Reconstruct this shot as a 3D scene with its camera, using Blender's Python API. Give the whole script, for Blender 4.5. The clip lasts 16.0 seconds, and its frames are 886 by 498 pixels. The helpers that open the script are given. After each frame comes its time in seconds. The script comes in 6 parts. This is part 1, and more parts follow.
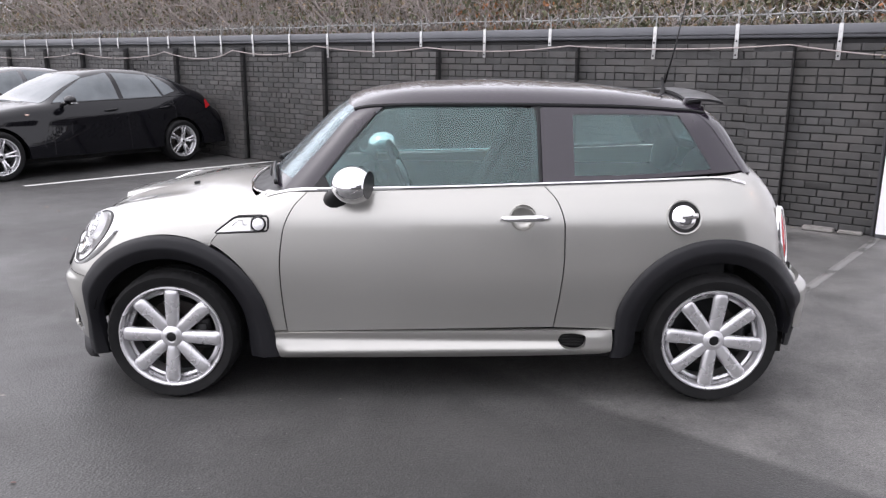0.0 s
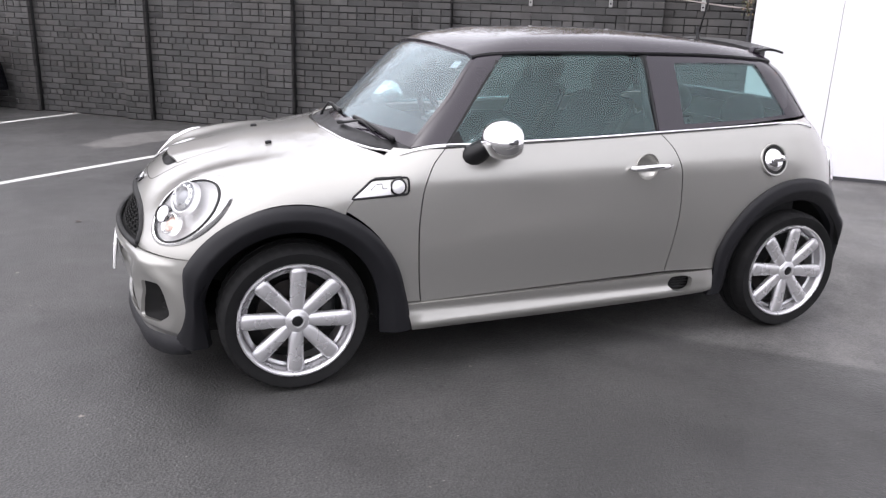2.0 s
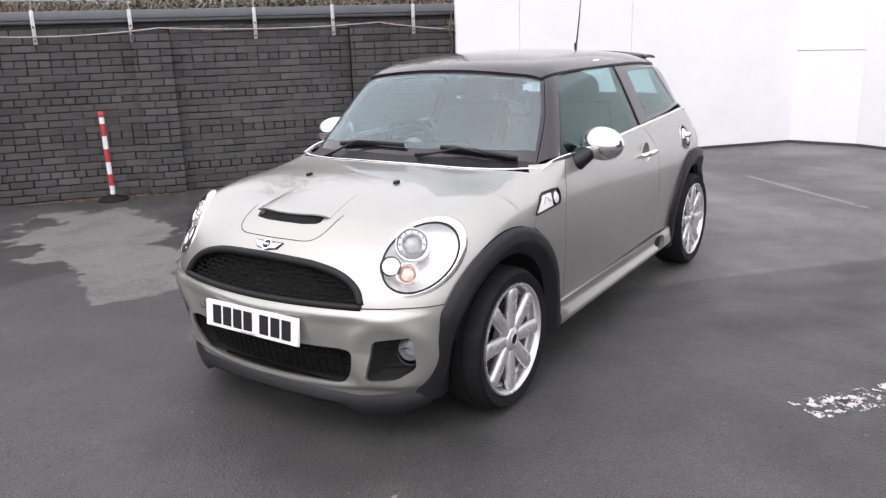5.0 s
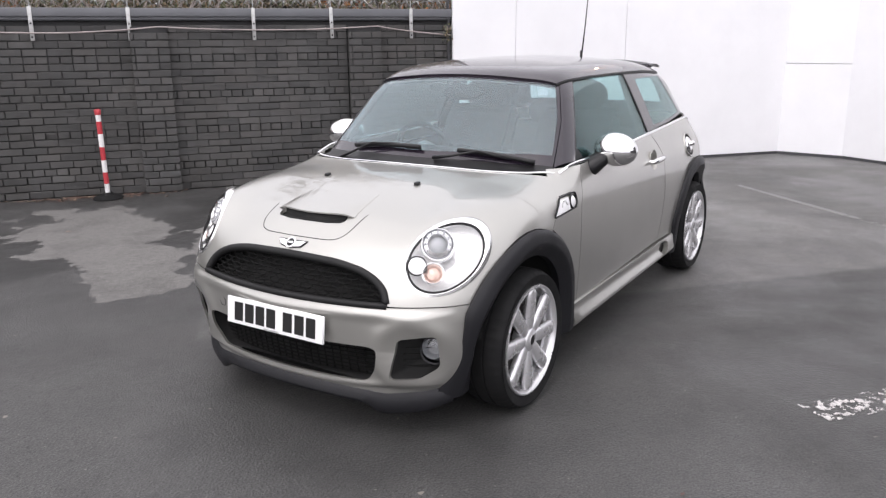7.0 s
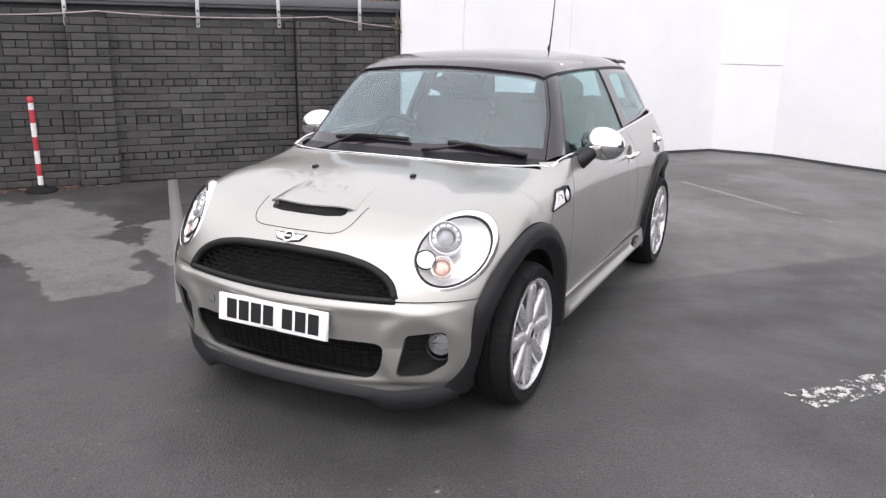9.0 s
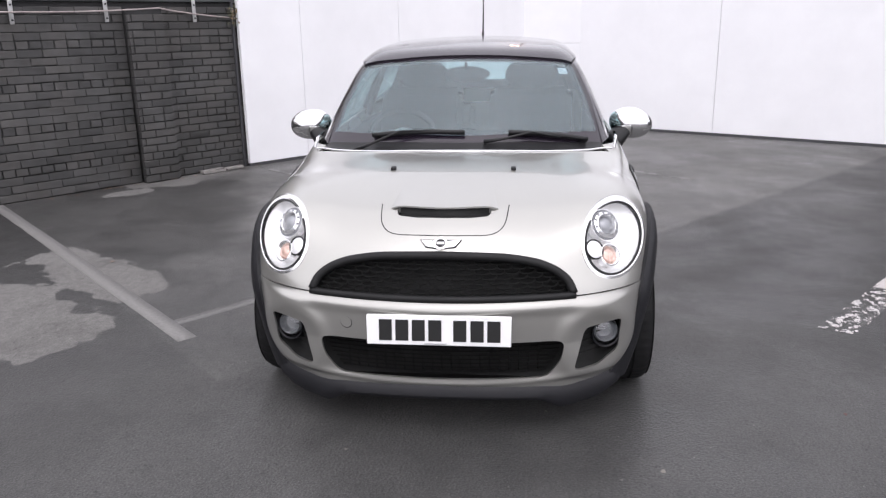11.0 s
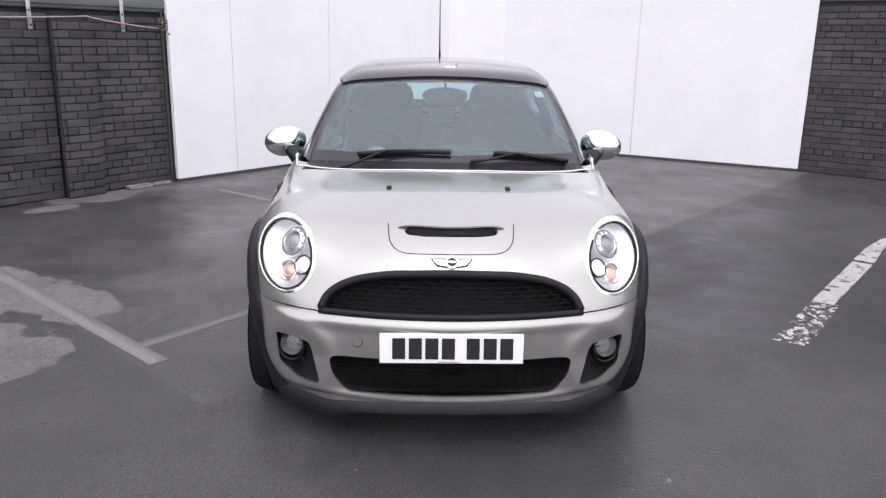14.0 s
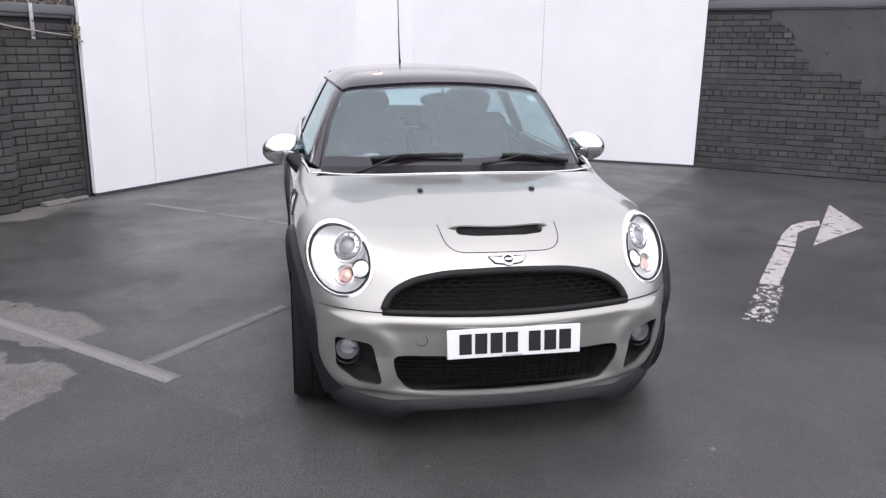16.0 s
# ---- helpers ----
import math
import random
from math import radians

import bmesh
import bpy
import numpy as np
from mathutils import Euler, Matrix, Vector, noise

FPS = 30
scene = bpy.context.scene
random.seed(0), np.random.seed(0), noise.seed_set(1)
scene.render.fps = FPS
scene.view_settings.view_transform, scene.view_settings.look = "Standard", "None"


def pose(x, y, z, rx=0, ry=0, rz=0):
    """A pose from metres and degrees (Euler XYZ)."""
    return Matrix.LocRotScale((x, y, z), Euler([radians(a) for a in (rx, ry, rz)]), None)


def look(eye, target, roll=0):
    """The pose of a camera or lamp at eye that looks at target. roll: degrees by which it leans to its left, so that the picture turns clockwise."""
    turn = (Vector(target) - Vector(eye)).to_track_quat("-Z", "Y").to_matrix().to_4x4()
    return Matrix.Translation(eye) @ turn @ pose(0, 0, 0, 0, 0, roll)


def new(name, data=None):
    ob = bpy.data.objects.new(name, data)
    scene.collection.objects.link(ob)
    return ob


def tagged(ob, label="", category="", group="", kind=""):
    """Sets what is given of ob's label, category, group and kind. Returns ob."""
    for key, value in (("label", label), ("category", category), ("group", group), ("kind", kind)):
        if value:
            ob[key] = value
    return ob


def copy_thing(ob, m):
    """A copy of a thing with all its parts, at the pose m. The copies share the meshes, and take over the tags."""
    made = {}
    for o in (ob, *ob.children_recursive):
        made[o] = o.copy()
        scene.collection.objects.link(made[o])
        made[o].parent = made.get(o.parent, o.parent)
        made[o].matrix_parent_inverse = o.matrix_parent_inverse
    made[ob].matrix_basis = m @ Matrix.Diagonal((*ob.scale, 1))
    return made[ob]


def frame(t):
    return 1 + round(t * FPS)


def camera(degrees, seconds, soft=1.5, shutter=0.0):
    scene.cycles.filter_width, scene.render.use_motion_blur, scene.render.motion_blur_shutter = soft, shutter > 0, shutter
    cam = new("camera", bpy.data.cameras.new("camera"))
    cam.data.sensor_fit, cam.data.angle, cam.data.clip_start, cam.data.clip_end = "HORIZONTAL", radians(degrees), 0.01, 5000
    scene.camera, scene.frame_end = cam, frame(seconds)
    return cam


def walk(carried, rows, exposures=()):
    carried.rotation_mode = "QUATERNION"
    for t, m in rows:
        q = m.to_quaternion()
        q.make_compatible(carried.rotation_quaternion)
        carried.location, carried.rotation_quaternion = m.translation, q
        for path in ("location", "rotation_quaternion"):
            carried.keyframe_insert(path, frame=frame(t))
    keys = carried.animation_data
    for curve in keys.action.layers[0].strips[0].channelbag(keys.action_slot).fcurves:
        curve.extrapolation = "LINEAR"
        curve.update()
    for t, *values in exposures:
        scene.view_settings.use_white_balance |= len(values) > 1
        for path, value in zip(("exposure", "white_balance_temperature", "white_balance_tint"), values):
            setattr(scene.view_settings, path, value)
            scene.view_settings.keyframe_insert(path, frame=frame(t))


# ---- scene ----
cam = camera(59.0, 16.0, 1.3)
PATH = [
    (0, (-0.009, -4.174, 1.524), (-0.003, -2.229, 1.058), 0.5),
    (0.5, (-0.326, -4.081, 1.506), (-0.205, -2.144, 1.022), 0.3),
    (1, (-0.785, -4.06, 1.494), (-0.481, -2.147, 0.994), 1.1),
    (1.5, (-1.248, -3.936, 1.483), (-0.714, -2.09, 0.929), 2.3),
    (2, (-1.718, -3.703, 1.501), (-1.038, -1.916, 0.915), 2.0),
    (2.5, (-2.241, -3.487, 1.494), (-1.325, -1.8, 0.93), 1.1),
    (3, (-2.635, -3.172, 1.48), (-1.544, -1.607, 0.88), -0.9),
    (3.5, (-3.02, -2.932, 1.51), (-1.786, -1.481, 0.901), -0.1),
    (3.7, (-3.185, -2.834, 1.516), (-1.882, -1.428, 0.945), -1.3),
    (5.8, (-4.029, -2.176, 1.52), (-2.387, -1.159, 1.0), -0.6),
    (6, (-4.034, -2.18, 1.516), (-2.396, -1.155, 1.001), -0.8),
    (6.5, (-4.031, -2.175, 1.518), (-2.408, -1.126, 1.005), -1.1),
    (7, (-4.027, -2.174, 1.516), (-2.399, -1.13, 1.006), -0.6),
    (7.5, (-4.012, -2.155, 1.51), (-2.382, -1.114, 1.0), -0.1),
    (8, (-3.988, -2.133, 1.503), (-2.363, -1.087, 0.989), -0.4),
    (8.5, (-3.996, -2.083, 1.488), (-2.359, -1.057, 0.972), -0.1),
    (9, (-4.143, -1.862, 1.492), (-2.417, -0.995, 0.972), 0.8),
    (9.5, (-4.248, -1.496, 1.466), (-2.462, -0.774, 0.932), 1.4),
    (9.7, (-4.29, -1.316, 1.476), (-2.482, -0.658, 0.932), 0.3),
    (11.8, (-4.567, 0.025, 1.526), (-2.641, 0.014, 0.989), 0.1),
    (12, (-4.573, 0.05, 1.532), (-2.646, 0.01, 0.997), 0.2),
    (12.5, (-4.578, 0.051, 1.538), (-2.649, 0.007, 1.012), 0.6),
    (13, (-4.574, 0.062, 1.539), (-2.642, 0.04, 1.02), 0.4),
    (13.5, (-4.569, 0.072, 1.537), (-2.637, 0.041, 1.022), 0.4),
    (14, (-4.553, 0.112, 1.53), (-2.621, 0.058, 1.017), 1.0),
    (14.5, (-4.554, 0.173, 1.517), (-2.623, 0.08, 1.006), 0.9),
    (15, (-4.619, 0.373, 1.518), (-2.697, 0.145, 1.013), 1.4),
    (15.5, (-4.62, 0.578, 1.51), (-2.705, 0.29, 1.008), 2.1),
    (16, (-4.584, 0.828, 1.52), (-2.684, 0.442, 1.027), 0.8),
]
walk(cam, [(t, look(eye, target, roll)) for t, eye, target, roll in PATH], [(0.0, 1.04, 6400, 16), (2.0, 1.06, 6430, 16), (3.5, 1.0, 6480, 15), (6.0, 0.81, 6540, 15), (9.7, 0.82, 6560, 15), (12.0, 0.67, 6320, 17), (16.0, 0.67, 6330, 17)])

# ---- world, light, exposure ----
SUN_EL, SUN_ROT = 58.0, 265.0
world = bpy.data.worlds.new("overcast_sky")
scene.world = world
world.use_nodes = True
wt = world.node_tree
sky = wt.nodes.new("ShaderNodeTexSky")
sky.sky_type, sky.sun_disc = "NISHITA", False
sky.sun_elevation, sky.sun_rotation = radians(SUN_EL), radians(SUN_ROT)
sky.air_density, sky.dust_density, sky.ozone_density = 1.0, 6.0, 1.0
grey = wt.nodes.new("ShaderNodeHueSaturation")
grey.inputs["Saturation"].default_value = 0.12
wt.links.new(sky.outputs[0], grey.inputs["Color"])
cloud = wt.nodes.new("ShaderNodeMixRGB")
cloud.inputs[0].default_value, cloud.inputs[2].default_value = 0.7, (6.4, 6.5, 6.8, 1)
wt.links.new(grey.outputs[0], cloud.inputs[1])
wt.links.new(cloud.outputs[0], wt.nodes["Background"].inputs[0])
wt.nodes["Background"].inputs[1].default_value = 0.15
sun = new("sun", bpy.data.lights.new("sun", "SUN"))
sun.data.energy, sun.data.angle, sun.data.color = 0.5, radians(130), (1.0, 0.98, 0.95)
sun.matrix_world = look((0, 0, 20), (0 - 20 * math.sin(radians(SUN_ROT)) / math.tan(radians(SUN_EL)), -20 * math.cos(radians(SUN_ROT)) / math.tan(radians(SUN_EL)), 0))


# ---- materials ----
class Nodes:
    """A short way to wire a material."""

    def __init__(self, name):
        self.mat = bpy.data.materials.new(name)
        self.mat.use_nodes = True
        self.t = self.mat.node_tree
        self.p = self.t.nodes["Principled BSDF"]
        self.out = self.t.nodes["Material Output"]

    def put(self, socket, v):
        if isinstance(v, bpy.types.NodeSocket):
            self.t.links.new(v, socket)
        elif isinstance(v, tuple) and len(v) == 3 and socket.type == "RGBA":
            socket.default_value = (*v, 1)
        else:
            socket.default_value = v

    def node(self, kind, out=0, props=(), **ins):
        n = self.t.nodes.new(kind)
        for k, v in props:
            if k == "operation":
                n.operation = v
            elif k == "blend_type":
                n.blend_type = v
            elif k == "data_type":
                n.data_type = v
            elif k == "noise_dimensions":
                n.noise_dimensions = v
        for k, v in ins.items():
            key = int(k[1:]) if k[0] == "i" and k[1:].isdigit() else k.replace("_", " ")
            self.put(n.inputs[key], v)
        return n.outputs[out]

    def math(self, op, a, b=0.0, c=0.0):
        return self.node("ShaderNodeMath", props=[("operation", op)], i0=a, i1=b, i2=c)

    def noise(self, scale, detail=4.0, vec=None, rough=0.55):
        ins = dict(Scale=scale, Detail=detail, Roughness=rough)
        if vec is not None:
            ins["Vector"] = vec
        return self.node("ShaderNodeTexNoise", **ins)

    def ramp(self, v, a, b, lo=0.0, hi=1.0):
        return self.node("ShaderNodeMapRange", Value=v, From_Min=a, From_Max=b, To_Min=lo, To_Max=hi)

    def mix(self, f, a, b):
        n = self.t.nodes.new("ShaderNodeMixRGB")
        self.put(n.inputs[0], f), self.put(n.inputs[1], a), self.put(n.inputs[2], b)
        return n.outputs[0]

    def bump(self, h, strength=0.2, dist=0.01):
        self.put(self.p.inputs["Normal"], self.node("ShaderNodeBump", Strength=strength, Distance=dist, Height=h))

    def coords(self, which="Object"):
        return self.t.nodes.new("ShaderNodeTexCoord").outputs[which]

    def set(self, **ins):
        for k, v in ins.items():
            self.put(self.p.inputs[k.replace("_", " ")], v)
        return self


def scaled(c, k):
    return tuple(min(1.0, v * k) for v in c)


def simple(name, base, rough, metal=0.0, vary=0.15, scale=12.0, bump=0.0, fine=150.0, **more):
    """A surface whose colour and gloss vary at two scales."""
    n = Nodes(name)
    v = n.coords()
    big, small = n.noise(scale, 5, v), n.noise(fine, 3, v)
    both = n.math("MULTIPLY_ADD", small, 0.35, n.math("MULTIPLY", big, 0.65))
    n.set(Base_Color=n.mix(n.ramp(both, 0.3, 0.7), scaled(base, 1 - vary), scaled(base, 1 + vary)), Metallic=metal)
    n.set(Roughness=n.ramp(big, 0.3, 0.7, max(0.01, rough * 0.85), min(1, rough * 1.15)))
    if bump:
        n.bump(small, bump, 0.004)
    n.set(**more)
    return n.mat


def glass_mat(name, tint, gloss_mix=1.0, shine=(1, 1, 1), film=0.01, veil=0.0):
    """Thin glass: clear, mirroring by angle, with a pale veil for the haze of reflected sky."""
    n = Nodes(name)
    tr = n.node("ShaderNodeBsdfTransparent", Color=tint)
    gl = n.node("ShaderNodeBsdfGlossy", Color=shine, Roughness=film)
    facing = n.node("ShaderNodeLayerWeight", out=1, Blend=0.5)
    fr = n.math("MULTIPLY", n.math("MULTIPLY_ADD", n.math("POWER", facing, 5.0), 0.95, 0.045), gloss_mix)
    m = n.node("ShaderNodeMixShader", i0=fr, i1=tr, i2=gl)
    # pale diffuse mixed in, standing for part of the sky's reflection
    if veil:
        haze = n.ramp(n.noise(3.0, 4, n.coords()), 0.3, 0.7, veil * 0.8, veil * 1.2)
        m = n.node("ShaderNodeMixShader", i0=haze, i1=m, i2=n.node("ShaderNodeBsdfDiffuse", Color=(0.62, 0.65, 0.68)))
    n.t.links.new(m, n.out.inputs[0])
    return n.mat


def car_paint(name, base, metal, rough, flake=0.5, spec=0.5, coat_ior=1.5):
    n = Nodes(name)
    v = n.coords()
    fl = n.noise(900.0, 2, v)
    film = n.noise(6.0, 5, v)
    n.set(Base_Color=n.mix(n.ramp(fl, 0.35, 0.65), scaled(base, 1 - 0.12 * flake), scaled(base, 1 + 0.12 * flake)), Metallic=metal)
    n.set(Roughness=n.ramp(film, 0.3, 0.7, rough * 0.9, rough * 1.1), Coat_Weight=1.0, Coat_Roughness=n.ramp(film, 0.35, 0.75, 0.010, 0.035))
    n.bump(fl, 0.015, 0.001)
    n.set(Specular_IOR_Level=spec, Coat_IOR=coat_ior)
    return n.mat


M_SILVER = car_paint("silver_metallic_paint", (0.428, 0.422, 0.397), 0.75, 0.33)
M_ROOF = car_paint("black_gloss_paint", (0.017, 0.0125, 0.020), 0.0, 0.25, 0.2, 0.25, 1.42)
M_SEDAN = car_paint("black_sedan_paint", (0.005, 0.005, 0.0065), 0.0, 0.12, 0.2, 0.0, 1.42)
M_GREYCAR = car_paint("dark_grey_paint", (0.02, 0.02, 0.024), 0.2, 0.2, 0.2)
M_WHITECAR = car_paint("white_car_paint", (0.62, 0.62, 0.64), 0.1, 0.3, 0.1)
M_CLAD = simple("black_plastic", (0.0088, 0.0088, 0.0112), 0.5, Specular_IOR_Level=0.38, vary=0.2, scale=9, bump=0.15, fine=420)
M_TRIM = simple("black_trim", (0.009, 0.009, 0.010), 0.38, vary=0.1, Specular_IOR_Level=0.35)
M_LENSGREY = simple("projector_lens", (0.30, 0.31, 0.33), 0.06, 0.3, vary=0.1)
M_MESH = simple("dark_grille_plastic", (0.0055, 0.0055, 0.0055), 0.7, vary=0.1, Specular_IOR_Level=0.15)
M_FRAME = simple("satin_black_frame", (0.009, 0.009, 0.0095), 0.55, vary=0.12, Specular_IOR_Level=0.28)
M_MATT = simple("matt_black", (0.008, 0.008, 0.008), 0.8, vary=0.2)
M_JOINT = simple("board_joint", (0.60, 0.60, 0.61), 0.6, vary=0.15)
M_CHROME = simple("chrome", (0.86, 0.86, 0.87), 0.05, 1.0, vary=0.03)
M_ALLOY = simple("silver_alloy", (0.66, 0.655, 0.67), 0.29, 0.70, vary=0.05, scale=5, bump=0.03, fine=600)
M_RUBBER = simple("tyre_rubber", (0.006, 0.006, 0.0065), 0.8, Specular_IOR_Level=0.3, vary=0.25, scale=14, bump=0.2, fine=220)
M_DISC = simple("brake_disc", (0.060, 0.054, 0.052), 0.45, 0.8, vary=0.3, scale=20)
M_GLASS = glass_mat("tinted_glass", (0.76, 0.86, 0.86), 1.05, (0.86, 1.0, 1.0), 0.01)
M_WSCREEN = glass_mat("windscreen_glass", (0.80, 0.88, 0.90), 1.1, (0.88, 0.97, 1.0), 0.02, 0.070)
M_CLEAR = glass_mat("clear_lens", (0.97, 0.97, 0.97), 0.9)
M_AMBER = simple("amber_bulb", (0.77, 0.52, 0.44), 0.14, 0.35, vary=0.35, scale=60, bump=0.5, fine=60)
M_REFLECTOR = simple("lamp_reflector", (0.92, 0.92, 0.93), 0.25, 0.25, vary=0.05)
M_BOWL = simple("faceted_reflector", (0.95, 0.95, 0.96), 0.16, 0.28, vary=0.08, scale=30, bump=1.0, fine=34)
M_LAMPRING = simple("bright_lamp_ring", (0.86, 0.86, 0.86), 0.14, 0.9, vary=0.03)
M_RED = simple("red_lens", (0.42, 0.012, 0.015), 0.1, vary=0.15)
M_PLATE = simple("white_plate", (0.82, 0.82, 0.82), 0.25, vary=0.03)
M_BAR = simple("plate_black", (0.012, 0.012, 0.012), 0.35, vary=0.05)
M_FABRIC = simple("dark_seat_fabric", (0.020, 0.022, 0.024), 0.95, vary=0.25, scale=30, Specular_IOR_Level=0.2)
M_DASH = simple("dash_plastic", (0.022, 0.023, 0.025), 0.7, vary=0.15, Specular_IOR_Level=0.3)
M_SILVERTRIM = simple("dash_silver", (0.5, 0.5, 0.5), 0.35, 0.6)
M_STEEL = simple("galvanised_steel", (0.50, 0.50, 0.50), 0.45, 0.6, vary=0.25, scale=25)
M_DULL = simple("weathered_steel", (0.33, 0.33, 0.325), 0.7, 0.2, vary=0.3, scale=30)
M_COPING = simple("grey_painted_coping", (0.130, 0.134, 0.146), 0.5, vary=0.18, scale=3)
M_CABLE = simple("pale_cable", (0.36, 0.31, 0.30), 0.6, vary=0.25, scale=4)
M_POSTWHITE = simple("white_post_paint", (0.78, 0.78, 0.78), 0.4, vary=0.06, scale=20)
M_POSTRED = simple("red_post_paint", (0.46, 0.040, 0.052), 0.45, vary=0.2, scale=20)
M_BARK = simple("bark", (0.30, 0.262, 0.245), 0.9, vary=0.3, scale=8, bump=0.3)
M_DULLSTONE = simple("weathered_concrete", (0.20, 0.19, 0.18), 0.85, vary=0.35, scale=14, bump=0.4, fine=70)
def glow(name, colour, strength):
    n = Nodes(name)
    n.set(Base_Color=colour, Emission_Color=colour, Emission_Strength=strength)
    return n.mat


M_GLOW = glow("warm_lamp_glass", (1.0, 0.55, 0.36), 28.0)
M_BOARD_EDGE = simple("dark_board_trim", (0.05, 0.05, 0.055), 0.6, vary=0.2)


def brick_mat(name, base):
    """Painted bricks: each one of its own tone, browner where the paint is thin, with grime and pale chips."""
    n = Nodes(name)
    v = n.node("ShaderNodeNewGeometry", out=0)
    big, small = n.noise(9.0, 7, v, 0.65), n.noise(90.0, 4, v)
    rnd = n.node("ShaderNodeObjectInfo", out=5)
    isl = n.node("ShaderNodeNewGeometry", out=8)
    own = n.math("FRACT", n.math("ADD", rnd, isl))
    tone = n.math("ADD", n.math("MULTIPLY", own, 0.42), n.math("MULTIPLY", big, 0.85))
    col = n.mix(n.ramp(tone, 0.28, 1.0), scaled(base, 0.52), scaled(base, 1.5))
    thin = n.ramp(n.math("MULTIPLY_ADD", own, 0.25, n.noise(2.3, 6, v, 0.65)), 0.55, 0.80)
    col = n.mix(n.math("MULTIPLY", thin, 0.28), col, (0.075, 0.062, 0.053))
    grime = n.ramp(n.noise(1.6, 5, v, 0.6), 0.38, 0.62)
    col = n.mix(n.math("MULTIPLY", grime, 0.38), col, (0.012, 0.012, 0.011))
    chip = n.ramp(n.noise(13.0, 7, v, 0.72), 0.675, 0.70)
    col = n.mix(n.math("MULTIPLY", chip, 0.6), col, (0.25, 0.24, 0.23))
    n.set(Base_Color=col, Roughness=n.ramp(big, 0.3, 0.7, 0.40, 0.72))
    n.bump(n.math("ADD", small, n.math("MULTIPLY", big, 0.9)), 0.6, 0.008)
    return n.mat


M_BRICK = brick_mat("dark_painted_brick", (0.064, 0.063, 0.063))
M_MORTAR = simple("painted_mortar", (0.024, 0.024, 0.025), 0.85, vary=0.3, scale=10, bump=0.3)
M_BRICK2 = brick_mat("grey_painted_brick", (0.058, 0.056, 0.059))
M_RENDERING = simple("smooth_grey_render", (0.066, 0.065, 0.069), 0.65, vary=0.38, scale=2.2, bump=0.35, fine=40)


def board_mat():
    n = Nodes("white_painted_board")
    v = n.node("ShaderNodeNewGeometry", out=0)
    big, streak = n.noise(0.8, 5, v), n.noise(2.2, 5, v, 0.6)
    d = n.math("ADD", n.math("MULTIPLY", big, 0.5), n.math("MULTIPLY", streak, 0.5))
    n.set(Base_Color=n.mix(n.ramp(d, 0.35, 0.65), (0.80, 0.80, 0.82), (0.86, 0.86, 0.88)), Roughness=0.45)
    n.bump(n.noise(40, 3, v), 0.04, 0.003)
    return n.mat


M_BOARD = board_mat()


def leaf_mat(name, a, b, c):
    n = Nodes(name)
    r = n.node("ShaderNodeNewGeometry", out=8)
    col = n.mix(n.ramp(r, 0.55, 0.75), n.mix(n.ramp(r, 0.0, 0.5), a, b), c)
    n.set(Base_Color=col, Roughness=0.6)
    return n.mat


M_LEAF = leaf_mat("hedge_leaf", (0.06, 0.07, 0.04), (0.11, 0.11, 0.06), (0.17, 0.12, 0.07))
M_AUTUMN = leaf_mat("autumn_leaf", (0.24, 0.075, 0.03), (0.34, 0.15, 0.05), (0.16, 0.09, 0.05))
M_DEADLEAF = leaf_mat("fallen_leaf", (0.15, 0.092, 0.068), (0.27, 0.20, 0.155), (0.10, 0.05, 0.042))


